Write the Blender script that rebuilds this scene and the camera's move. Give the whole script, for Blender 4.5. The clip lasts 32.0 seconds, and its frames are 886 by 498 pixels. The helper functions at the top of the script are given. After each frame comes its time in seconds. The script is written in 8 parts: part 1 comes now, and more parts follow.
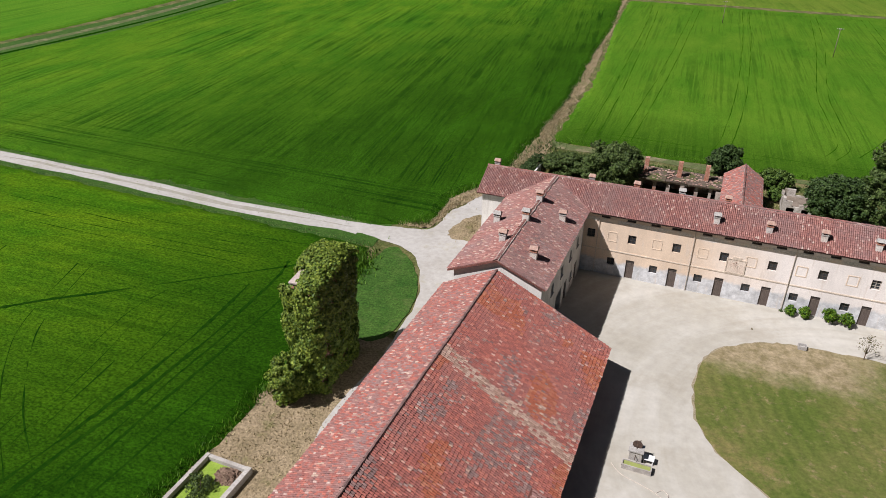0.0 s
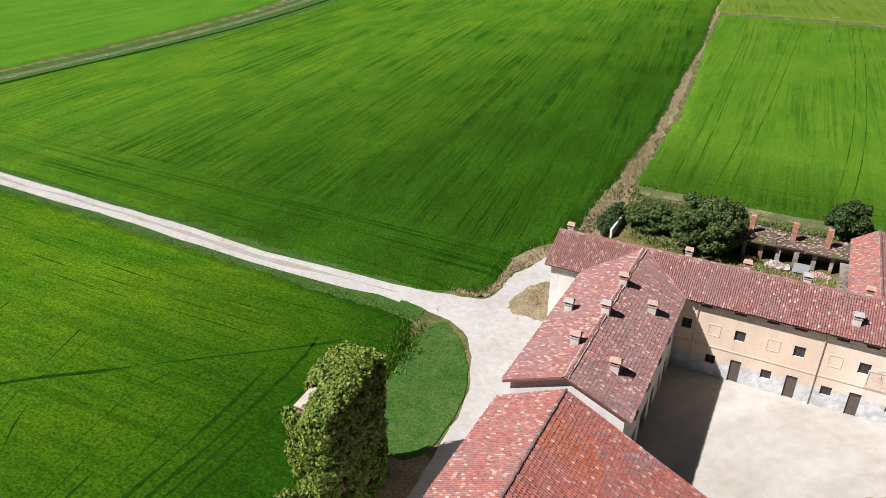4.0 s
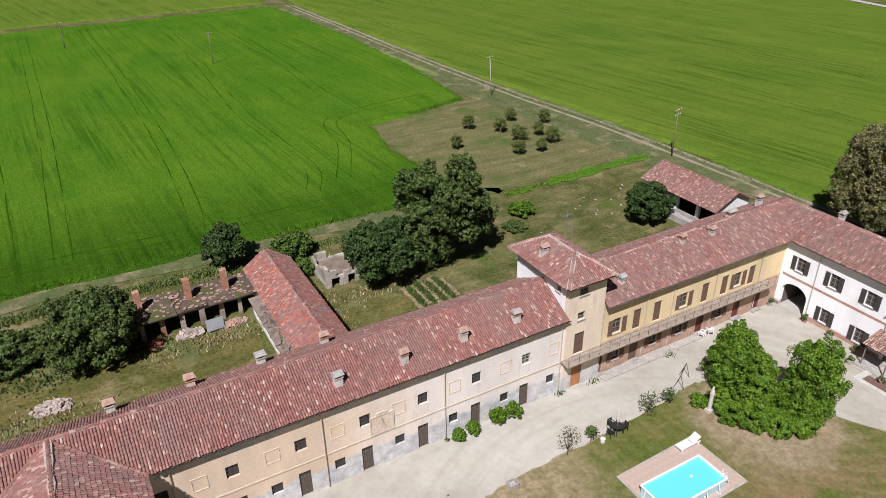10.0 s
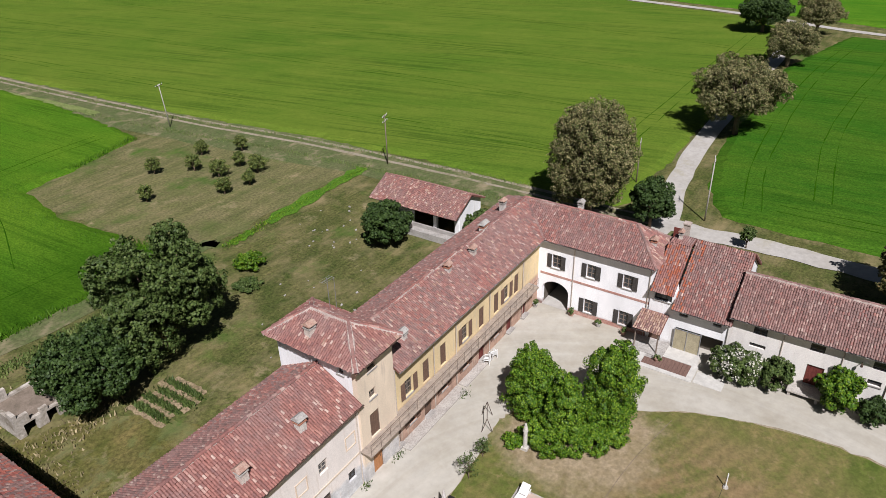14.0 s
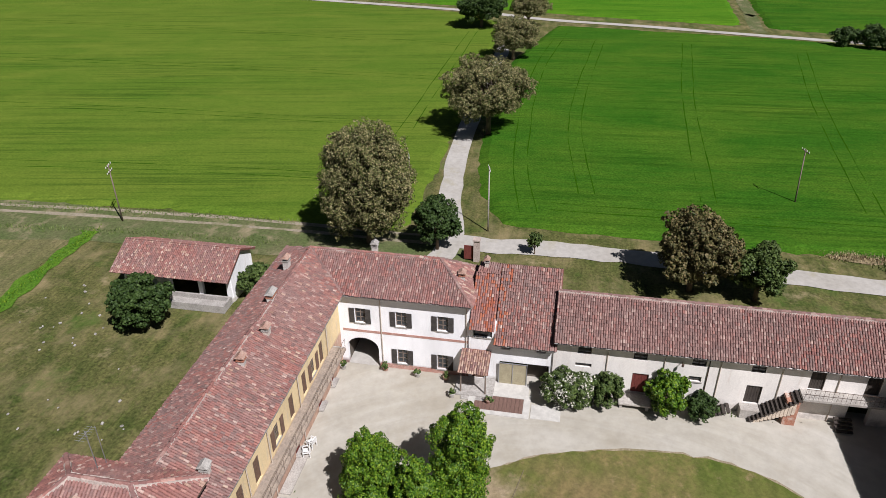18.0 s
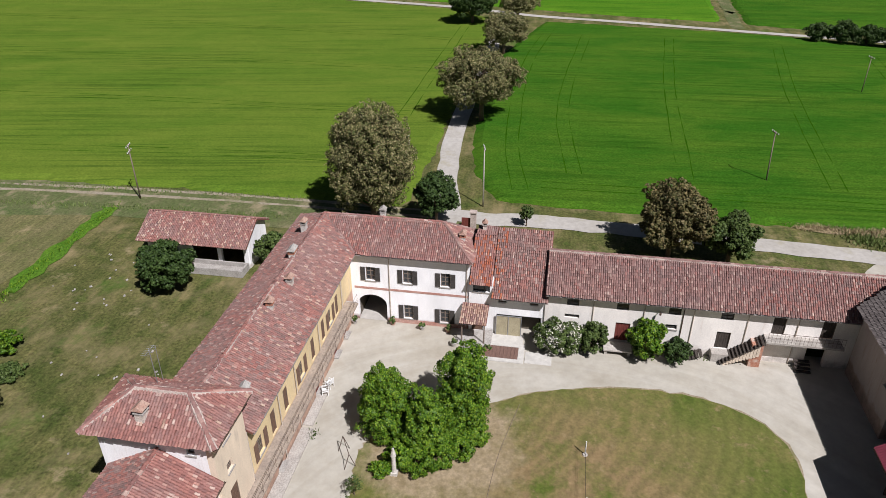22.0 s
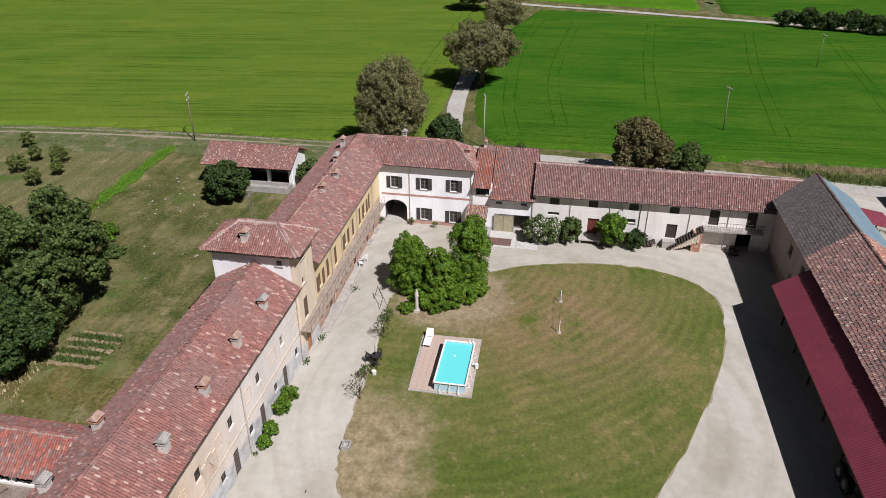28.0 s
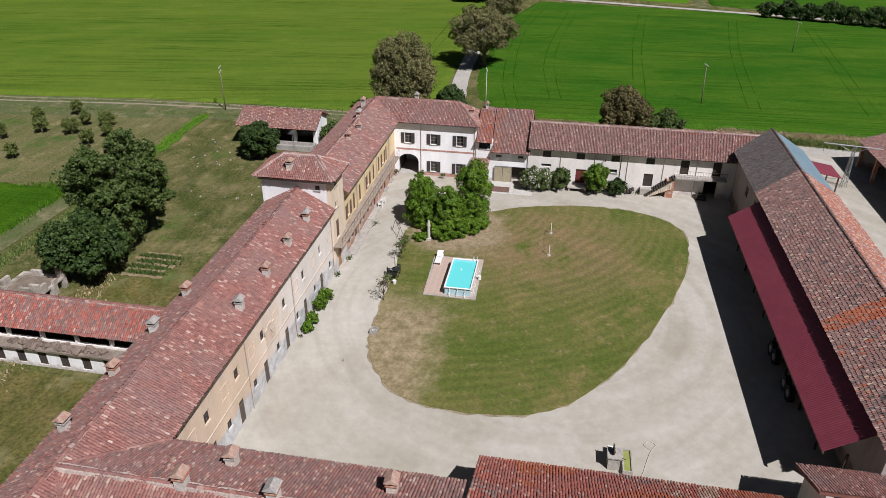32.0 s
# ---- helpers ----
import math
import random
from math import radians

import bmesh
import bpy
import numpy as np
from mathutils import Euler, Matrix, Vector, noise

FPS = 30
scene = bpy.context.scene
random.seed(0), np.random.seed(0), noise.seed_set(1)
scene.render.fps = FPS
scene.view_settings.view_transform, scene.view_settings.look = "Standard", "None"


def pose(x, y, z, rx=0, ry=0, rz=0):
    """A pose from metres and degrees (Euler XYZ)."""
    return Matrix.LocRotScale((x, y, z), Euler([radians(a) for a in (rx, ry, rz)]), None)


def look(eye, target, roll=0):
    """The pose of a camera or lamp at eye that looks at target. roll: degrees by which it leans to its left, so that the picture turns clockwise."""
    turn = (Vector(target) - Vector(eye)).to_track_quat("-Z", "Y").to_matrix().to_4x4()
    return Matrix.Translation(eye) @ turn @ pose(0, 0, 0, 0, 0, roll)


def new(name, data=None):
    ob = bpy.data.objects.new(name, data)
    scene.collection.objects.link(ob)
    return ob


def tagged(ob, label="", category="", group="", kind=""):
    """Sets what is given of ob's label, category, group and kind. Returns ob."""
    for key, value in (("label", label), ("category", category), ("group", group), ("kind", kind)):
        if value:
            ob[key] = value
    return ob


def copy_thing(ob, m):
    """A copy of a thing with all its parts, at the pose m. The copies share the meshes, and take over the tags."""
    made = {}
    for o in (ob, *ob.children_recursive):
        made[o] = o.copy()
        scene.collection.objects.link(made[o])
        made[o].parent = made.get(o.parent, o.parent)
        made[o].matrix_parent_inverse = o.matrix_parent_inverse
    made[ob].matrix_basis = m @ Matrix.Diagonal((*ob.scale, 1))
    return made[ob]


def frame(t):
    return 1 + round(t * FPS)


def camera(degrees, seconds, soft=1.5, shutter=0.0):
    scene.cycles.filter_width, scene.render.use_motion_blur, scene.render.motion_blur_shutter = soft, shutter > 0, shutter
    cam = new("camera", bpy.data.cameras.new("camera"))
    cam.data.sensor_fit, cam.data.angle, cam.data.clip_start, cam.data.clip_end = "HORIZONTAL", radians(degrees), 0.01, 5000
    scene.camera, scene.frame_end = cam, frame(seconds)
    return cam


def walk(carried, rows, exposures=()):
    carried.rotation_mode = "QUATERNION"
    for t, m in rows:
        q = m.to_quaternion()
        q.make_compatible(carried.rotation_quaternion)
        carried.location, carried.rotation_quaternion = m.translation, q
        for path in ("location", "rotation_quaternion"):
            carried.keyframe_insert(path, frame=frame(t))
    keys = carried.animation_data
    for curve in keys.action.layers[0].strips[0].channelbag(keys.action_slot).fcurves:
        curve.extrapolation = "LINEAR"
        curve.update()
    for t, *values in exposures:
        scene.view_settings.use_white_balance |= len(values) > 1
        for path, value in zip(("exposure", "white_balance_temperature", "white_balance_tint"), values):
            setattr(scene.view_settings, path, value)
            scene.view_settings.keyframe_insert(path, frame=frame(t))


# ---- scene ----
cam = camera(64.5, 32.0, 0.75)
PATH = [
    (0, (0.093, -3.092, 37.441), (-0.572, -1.461, 36.494), 0.8),
    (0.5, (-0.492, -1.62, 37.46), (-1.338, -0.072, 36.518), 0.6),
    (1, (-0.999, -0.17, 37.481), (-1.957, 1.313, 36.541), 0.8),
    (1.5, (-1.512, 1.435, 37.489), (-2.523, 2.883, 36.55), 1.0),
    (2, (-2.07, 3.082, 37.499), (-3.085, 4.528, 36.563), 0.8),
    (2.5, (-2.722, 4.753, 37.482), (-3.741, 6.2, 36.55), 0.6),
    (4.5, (-5.668, 12.517, 37.253), (-6.378, 14.134, 36.313), -0.1),
    (5, (-6.45, 14.33, 37.274), (-6.997, 16.004, 36.328), 0.0),
    (5.5, (-7.221, 15.979, 37.296), (-7.599, 17.698, 36.345), 0.1),
    (6, (-7.947, 17.483, 37.286), (-8.15, 19.231, 36.337), 0.0),
    (6.5, (-8.527, 19.124, 37.253), (-8.556, 20.883, 36.302), -0.1),
    (7, (-9.026, 20.746, 37.193), (-8.879, 22.499, 36.242), -0.2),
    (7.5, (-9.513, 22.302, 37.188), (-9.199, 24.032, 36.235), -0.4),
    (8, (-9.874, 23.846, 37.224), (-9.516, 25.568, 36.272), -0.5),
    (8.5, (-10.031, 25.26, 37.254), (-9.664, 26.98, 36.301), -0.6),
    (9, (-10.01, 26.565, 37.278), (-9.526, 28.254, 36.323), -0.8),
    (9.5, (-9.936, 27.874, 37.264), (-9.28, 29.502, 36.306), -0.9),
    (10, (-9.848, 29.276, 37.163), (-8.997, 30.809, 36.202), -0.9),
    (10.2, (-9.763, 29.869, 37.116), (-8.847, 31.364, 36.154), -1.1),
    (10.5, (-9.616, 30.746, 37.037), (-8.626, 32.191, 36.071), -0.9),
    (11, (-9.309, 32.153, 36.93), (-8.238, 33.539, 35.964), -1.0),
    (11.5, (-8.893, 33.459, 36.874), (-7.75, 34.786, 35.908), -1.1),
    (12, (-8.375, 34.716, 36.825), (-7.164, 35.98, 35.857), -1.2),
    (12.5, (-7.801, 36.061, 36.789), (-6.524, 37.257, 35.82), -1.2),
    (13, (-7.101, 37.311, 36.805), (-5.765, 38.437, 35.831), -1.3),
    (13.5, (-6.21, 38.4, 36.825), (-4.82, 39.455, 35.849), -1.6),
    (14, (-5.195, 39.569, 36.856), (-3.754, 40.547, 35.874), -1.6),
    (14.5, (-4.185, 40.629, 36.893), (-2.695, 41.529, 35.907), -1.8),
    (15, (-3.046, 41.678, 36.92), (-1.501, 42.471, 35.928), -1.8),
    (15.5, (-1.895, 42.748, 36.954), (-0.281, 43.376, 35.956), -1.5),
    (17.5, (1.689, 46.013, 36.717), (3.388, 46.369, 35.725), -0.7),
    (18, (1.889, 46.329, 36.732), (3.592, 46.662, 35.737), -0.6),
    (18.5, (1.668, 46.426, 36.765), (3.375, 46.74, 35.771), -0.5),
    (19, (1.165, 46.463, 36.763), (2.873, 46.772, 35.769), -0.5),
    (19.5, (0.494, 46.518, 36.787), (2.203, 46.824, 35.793), -0.5),
    (20, (-0.324, 46.517, 36.822), (1.385, 46.822, 35.828), -0.4),
    (20.5, (-1.292, 46.492, 36.871), (0.417, 46.796, 35.876), -0.4),
    (21, (-2.384, 46.449, 36.897), (-0.675, 46.75, 35.903), -0.3),
    (21.5, (-3.628, 46.393, 36.913), (-1.919, 46.693, 35.919), -0.2),
    (22, (-4.909, 46.315, 36.937), (-3.199, 46.614, 35.944), -0.2),
    (22.5, (-6.232, 46.165, 36.983), (-4.522, 46.463, 35.989), -0.2),
    (23, (-7.607, 46.029, 37.04), (-5.898, 46.327, 36.045), -0.2),
    (23.5, (-9.08, 45.869, 37.085), (-7.37, 46.167, 36.091), -0.1),
    (24, (-10.589, 45.657, 37.032), (-8.878, 45.955, 36.041), -0.1),
    (24.5, (-12.158, 45.501, 36.848), (-10.446, 45.798, 35.857), -0.1),
    (25, (-13.735, 45.385, 36.629), (-12.023, 45.68, 35.638), 0.0),
    (25.5, (-15.323, 45.201, 36.536), (-13.61, 45.497, 35.547), 0.1),
    (27.5, (-21.875, 44.394, 36.165), (-20.159, 44.692, 35.182), 0.2),
    (28, (-23.606, 44.215, 36.106), (-21.888, 44.511, 35.126), 0.2),
    (28.5, (-25.267, 44.029, 36.063), (-23.549, 44.325, 35.085), 0.3),
    (29, (-26.916, 43.856, 36.018), (-25.196, 44.151, 35.04), 0.3),
    (29.5, (-28.53, 43.681, 35.998), (-26.811, 43.976, 35.019), 0.3),
    (30, (-30.157, 43.521, 35.974), (-28.438, 43.816, 34.995), 0.4),
    (30.5, (-31.809, 43.351, 35.912), (-30.09, 43.645, 34.933), 0.4),
    (31, (-33.484, 43.194, 35.822), (-31.765, 43.488, 34.844), 0.4),
    (31.5, (-35.13, 43.051, 35.799), (-33.411, 43.344, 34.821), 0.5),
    (32, (-36.786, 42.83, 35.767), (-35.065, 43.125, 34.79), 0.5),
]
walk(cam, [(t, look(eye, target, roll)) for t, eye, target, roll in PATH], [(0, 0.4), (1, 0.5), (2, 0.7), (3.5, 0.74), (5, 0.66), (6.5, 0.5), (8, 0.4), (10, 0.33), (14, 0.3), (22, 0.3), (32, 0.15)])

# ---- light ----
SUN = Vector((0.57, 0.565, -1.0)).normalized()
world = bpy.data.worlds.new("sky")
scene.world = world
world.use_nodes = True
wn = world.node_tree.nodes
sky = wn.new("ShaderNodeTexSky")
sky.sky_type, sky.sun_disc = "NISHITA", False
sky.sun_elevation = math.asin(-SUN.z)
sky.sun_rotation = math.atan2(-SUN.x, -SUN.y)
world.node_tree.links.new(sky.outputs[0], wn["Background"].inputs[0])
wn["Background"].inputs[1].default_value = 0.017
sun = new("sun", bpy.data.lights.new("sun", "SUN"))
sun.data.energy, sun.data.angle, sun.data.color = 5.0, radians(0.53), (1.0, 0.965, 1.0)
sun.matrix_basis = look((0, 0, 80), Vector((0, 0, 80)) + SUN)


# ---- materials ----
def links_of(m):
    m.use_nodes = True
    t = m.node_tree
    return t, t.nodes, t.links.new, t.nodes["Principled BSDF"]


def ramp(nodes, stops, mode="LINEAR"):
    r = nodes.new("ShaderNodeValToRGB")
    r.color_ramp.interpolation = mode
    e = r.color_ramp.elements
    while len(e) < len(stops):
        e.new(0.5)
    for s, (p, c) in zip(e, stops):
        s.position, s.color = p, (*c, 1) if len(c) == 3 else c
    return r


def noise_tex(nodes, link, coord, scale, detail=4.0, rough=0.6, stretch=None, warp=0.0):
    n = nodes.new("ShaderNodeTexNoise")
    n.inputs["Scale"].default_value, n.inputs["Detail"].default_value = scale, detail
    n.inputs["Roughness"].default_value, n.inputs["Distortion"].default_value = rough, warp
    if stretch:
        mp = nodes.new("ShaderNodeMapping")
        mp.inputs["Scale"].default_value = stretch[:3]
        if len(stretch) > 3:
            mp.inputs["Rotation"].default_value = (0, 0, radians(stretch[3]))
        link(coord, mp.inputs[0])
        coord = mp.outputs[0]
    link(coord, n.inputs["Vector"])
    return n.outputs["Fac"]


def mix(nodes, link, fac, a, b, mode="MIX"):
    m = nodes.new("ShaderNodeMix")
    m.data_type, m.blend_type = "RGBA", mode
    for socket, value in ((m.inputs["Factor"], fac), (m.inputs["A"], a), (m.inputs["B"], b)):
        if isinstance(value, (int, float)):
            socket.default_value = value
        elif isinstance(value, tuple):
            socket.default_value = (*value, 1)
        else:
            link(value, socket)
    return m.outputs["Result"]


def step(nodes, link, value, lo, hi):
    r = nodes.new("ShaderNodeMapRange")
    r.inputs["From Min"].default_value, r.inputs["From Max"].default_value = lo, hi
    link(value, r.inputs["Value"])
    return r.outputs["Result"]


def object_xyz(nodes, link):
    tc = nodes.new("ShaderNodeTexCoord")
    return tc.outputs["Object"]


def surface(name, base, second, scale=1.0, rough=0.85, fine=14.0, fine_amount=0.35, bump=0.25, third=None, third_scale=0.3,
            third_range=(0.52, 0.68), stretch=None, metal=0.0, spec=0.12, bump_scale=None, distance=0.03):
    """A surface that varies at two scales, with fine relief and, if asked, worn patches of a third colour."""
    m = bpy.data.materials.new(name)
    tree, nodes, link, bsdf = links_of(m)
    co = object_xyz(nodes, link)
    col = mix(nodes, link, step(nodes, link, noise_tex(nodes, link, co, scale, 5, 0.62, stretch), 0.35, 0.66), base, second)
    f = step(nodes, link, noise_tex(nodes, link, co, fine, 3, 0.7, stretch), 0.3, 0.7)
    dark = mix(nodes, link, f, (1 - fine_amount,) * 3, (1 + fine_amount * 0.55,) * 3)
    col = mix(nodes, link, 1.0, col, dark, "MULTIPLY")
    if third:
        patch = step(nodes, link, noise_tex(nodes, link, co, third_scale, 6, 0.68), *third_range)
        col = mix(nodes, link, patch, col, third)
    link(col, bsdf.inputs["Base Color"])
    bsdf.inputs["Roughness"].default_value, bsdf.inputs["Metallic"].default_value = rough, metal
    bsdf.inputs["Specular IOR Level"].default_value = spec
    if bump:
        b = nodes.new("ShaderNodeBump")
        b.inputs["Strength"].default_value, b.inputs["Distance"].default_value = bump, distance
        link(noise_tex(nodes, link, co, bump_scale or fine, 4, 0.7, stretch), b.inputs["Height"])
        link(b.outputs[0], bsdf.inputs["Normal"])
    return m


def tile_material(name, stops, lichen=(0.24, 0.2, 0.18), amount=0.5, single=False, patch_scale=0.25):
    """Clay roof tiles: each tile its own tone, with grey lichen and soot in drifts over the roof."""
    m = bpy.data.materials.new(name)
    tree, nodes, link, bsdf = links_of(m)
    co = object_xyz(nodes, link)
    if single:
        src = nodes.new("ShaderNodeObjectInfo").outputs["Random"]
        geo = nodes.new("ShaderNodeNewGeometry")
        co = geo.outputs["Position"]
    else:
        src = nodes.new("ShaderNodeNewGeometry").outputs["Random Per Island"]
    r = ramp(nodes, stops)
    link(src, r.inputs[0])
    drift = step(nodes, link, noise_tex(nodes, link, co, patch_scale, 6, 0.65), 0.42, 0.72)
    half = nodes.new("ShaderNodeMath")
    half.operation = "MULTIPLY"
    half.inputs[1].default_value = amount
    link(drift, half.inputs[0])
    col = mix(nodes, link, half.outputs[0], r.outputs[0], lichen)
    grain = step(nodes, link, noise_tex(nodes, link, co, 9.0, 4, 0.7), 0.25, 0.75)
    col = mix(nodes, link, 1.0, col, mix(nodes, link, grain, (0.66, 0.64, 0.62), (1.2, 1.2, 1.2)), "MULTIPLY")
    link(col, bsdf.inputs["Base Color"])
    bsdf.inputs["Roughness"].default_value = 0.82
    bsdf.inputs["Specular IOR Level"].default_value = 0.35
    return m


def crop_material(name, low, high, yellow, bearing, rows=1.0, rank=None, grain=1.0, headland=None):
    """A standing green crop: broad patches, long sown rows along a bearing (degrees from x), gaps in them and fine
    blades.
    rank: where the crop is darker; headland: (y, rows parallel to x below it)."""
    m = bpy.data.materials.new(name)
    tree, nodes, link, bsdf = links_of(m)
    co = object_xyz(nodes, link)

    def math_node(op, a, b):
        q = nodes.new("ShaderNodeMath")
        q.operation = op
        for socket, value in zip(q.inputs, (a, b)):
            if isinstance(value, (int, float)):
                socket.default_value = value
            else:
                link(value, socket)
        return q.outputs[0]

    turn = nodes.new("ShaderNodeVectorRotate")
    turn.rotation_type = "Z_AXIS"
    turn.inputs["Angle"].default_value = radians(-bearing)
    link(co, turn.inputs["Vector"])
    al = turn.outputs[0]
    patch = step(nodes, link, noise_tex(nodes, link, co, 0.022, 5, 0.6), 0.36, 0.66)
    col = mix(nodes, link, patch, low, high)
    drift = step(nodes, link, noise_tex(nodes, link, al, 0.09, 7, 0.68, (0.5, 1.3, 1.0), 0.4), 0.4, 0.7)
    col = mix(nodes, link, drift, col, yellow)

    def streaks(coord, long, across, lo, hi):
        return step(nodes, link, noise_tex(nodes, link, coord, 1.0, 3, 0.6, (long, across, 1.0), 0.15), lo, hi)

    line = math_node("MAXIMUM", streaks(al, 0.02, 1.0, 0.54, 0.6), math_node("MULTIPLY", streaks(al, 0.05, 2.3, 0.54, 0.6), 0.8))
    if headland:
        sep = nodes.new("ShaderNodeSeparateXYZ")
        link(co, sep.inputs[0])
        edge = math_node("ADD", sep.outputs[1], math_node("MULTIPLY", noise_tex(nodes, link, co, 0.06, 3, 0.5), 12.0))
        near = step(nodes, link, edge, headland + 8.0, headland + 4.0)
        blend = nodes.new("ShaderNodeMix")
        link(near, blend.inputs["Factor"])
        link(line, blend.inputs["A"])
        link(streaks(co, 0.025, 1.5, 0.52, 0.6), blend.inputs["B"])
        line = blend.outputs["Result"]
    where = step(nodes, link, noise_tex(nodes, link, co, 0.045, 5, 0.65), 0.34, 0.62)
    line = math_node("MULTIPLY", math_node("MULTIPLY", line, where), min(1.0, rows))
    if rank:
        way = nodes.new("ShaderNodeVectorMath")
        way.operation = "DOT_PRODUCT"
        way.inputs[1].default_value = (rank[3][0], rank[3][1], 0)
        link(co, way.inputs[0])
        wob = math_node("ADD", way.outputs["Value"], math_node("MULTIPLY", noise_tex(nodes, link, co, 0.05, 7, 0.72), rank[2]))
        # mask of the darker zone, along a direction with a noisy edge
        darkened = step(nodes, link, wob, rank[1] + rank[2] / 2, rank[0] + rank[2] / 2)
        col = mix(nodes, link, darkened, col, mix(nodes, link, drift, tuple(c * 0.46 for c in low), tuple(c * 0.72 for c in low)))
    col = mix(nodes, link, line, col, mix(nodes, link, 1.0, col, (0.36, 0.5, 0.45), "MULTIPLY"))
    clumps = step(nodes, link, noise_tex(nodes, link, al, 1.5, 5, 0.75, (0.6, 1.2, 1.0)), 0.32, 0.68)
    col = mix(nodes, link, 1.0, col, mix(nodes, link, clumps, (1 - 0.24 * grain, 1 - 0.2 * grain, 1 - 0.24 * grain), (1 + 0.18 * grain, 1 + 0.15 * grain, 1 + 0.1 * grain)), "MULTIPLY")
    blades = step(nodes, link, noise_tex(nodes, link, al, 4.4, 3, 0.8, (0.8, 1.2, 1.0)), 0.36, 0.64)
    col = mix(nodes, link, 1.0, col, mix(nodes, link, blades, (1 - 0.62 * grain, 1 - 0.56 * grain, 1 - 0.6 * grain), (1 + 0.5 * grain, 1 + 0.42 * grain, 1 + 0.3 * grain)), "MULTIPLY")
    link(col, bsdf.inputs["Base Color"])
    bsdf.inputs["Roughness"].default_value, bsdf.inputs["Specular IOR Level"].default_value = 0.9, 0.02
    b = nodes.new("ShaderNodeBump")
    b.inputs["Strength"].default_value, b.inputs["Distance"].default_value = 0.8 * grain, 0.16 * grain
    link(noise_tex(nodes, link, al, 3.0, 4, 0.75, (0.7, 1.3, 1.0)), b.inputs["Height"])
    link(b.outputs[0], bsdf.inputs["Normal"])
    return m


def leaf_material(name, dark, mid, light, rough=0.6):
    m = bpy.data.materials.new(name)
    tree, nodes, link, bsdf = links_of(m)
    r = ramp(nodes, [(0.0, dark), (0.5, mid), (1.0, light)])
    link(nodes.new("ShaderNodeNewGeometry").outputs["Random Per Island"], r.inputs[0])
    co = object_xyz(nodes, link)
    blotch = step(nodes, link, noise_tex(nodes, link, co, 0.7, 4, 0.6), 0.3, 0.7)
    col = mix(nodes, link, 1.0, r.outputs[0], mix(nodes, link, blotch, (0.75, 0.78, 0.75), (1.15, 1.12, 1.05)), "MULTIPLY")
    link(col, bsdf.inputs["Base Color"])
    bsdf.inputs["Roughness"].default_value, bsdf.inputs["Specular IOR Level"].default_value = rough, 0.25
    return m


def facade_material(name, upper, lower, lower_top, grime, edge=0.35, faded=None):
    """Lime wash in one colour with a second colour painted along the foot, flaking along an uneven line."""
    m = bpy.data.materials.new(name)
    tree, nodes, link, bsdf = links_of(m)
    co = object_xyz(nodes, link)
    sep = nodes.new("ShaderNodeSeparateXYZ")
    link(co, sep.inputs[0])
    wob = nodes.new("ShaderNodeMath")
    wob.operation = "MULTIPLY_ADD"
    link(noise_tex(nodes, link, co, 0.55, 5, 0.7), wob.inputs[0])
    wob.inputs[1].default_value = -edge * 5
    link(sep.outputs[2], wob.inputs[2])
    foot = step(nodes, link, wob.outputs[0], lower_top - edge * 2.5 + 0.18, lower_top - edge * 2.5 - 0.18)
    wash = step(nodes, link, noise_tex(nodes, link, co, 0.5, 6, 0.65, (1, 1, 0.35)), 0.36, 0.68)
    col = mix(nodes, link, wash, upper, tuple(c * 0.8 for c in upper))
    if faded:
        east = nodes.new("ShaderNodeMath")
        east.operation = "MULTIPLY_ADD"
        link(noise_tex(nodes, link, co, 0.35, 5, 0.65), east.inputs[0])
        east.inputs[1].default_value = 9.0
        link(sep.outputs[0], east.inputs[2])
        col = mix(nodes, link, step(nodes, link, east.outputs[0], 4.0, 13.0), col, mix(nodes, link, wash, faded, tuple(c * 0.85 for c in faded)))
    low = mix(nodes, link, step(nodes, link, noise_tex(nodes, link, co, 1.3, 6, 0.7), 0.38, 0.64), lower, tuple(c * 0.62 for c in lower))
    col = mix(nodes, link, foot, col, low)
    run = step(nodes, link, noise_tex(nodes, link, co, 1.6, 6, 0.7, (1.2, 1.2, 0.18)), 0.56, 0.76)
    col = mix(nodes, link, run, col, grime)
    fine = step(nodes, link, noise_tex(nodes, link, co, 12.0, 3, 0.7), 0.25, 0.75)
    col = mix(nodes, link, 1.0, col, mix(nodes, link, fine, (0.86, 0.86, 0.86), (1.08, 1.08, 1.08)), "MULTIPLY")
    link(col, bsdf.inputs["Base Color"])
    bsdf.inputs["Roughness"].default_value, bsdf.inputs["Specular IOR Level"].default_value = 0.9, 0.2
    b = nodes.new("ShaderNodeBump")
    b.inputs["Strength"].default_value, b.inputs["Distance"].default_value = 0.3, 0.03
    link(noise_tex(nodes, link, co, 5.0, 5, 0.7), b.inputs["Height"])
    link(b.outputs[0], bsdf.inputs["Normal"])
    return m


TILE_RED = tile_material("old red clay tile", [(0.0, (0.205, 0.098, 0.088)), (0.3, (0.268, 0.12, 0.103)), (0.78, (0.318, 0.142, 0.118)),
                         (0.93, (0.4, 0.212, 0.176)), (1.0, (0.54, 0.41, 0.35))], (0.235, 0.165, 0.155), 0.8, patch_scale=0.3)
TILE_STABLE = tile_material("deep red clay tile", [(0.0, (0.24, 0.084, 0.07)), (0.3, (0.305, 0.102, 0.082)), (0.7, (0.365, 0.118, 0.09)),
                            (0.93, (0.43, 0.14, 0.098)), (1.0, (0.54, 0.34, 0.28))], (0.27, 0.15, 0.13), 0.5, patch_scale=0.4)
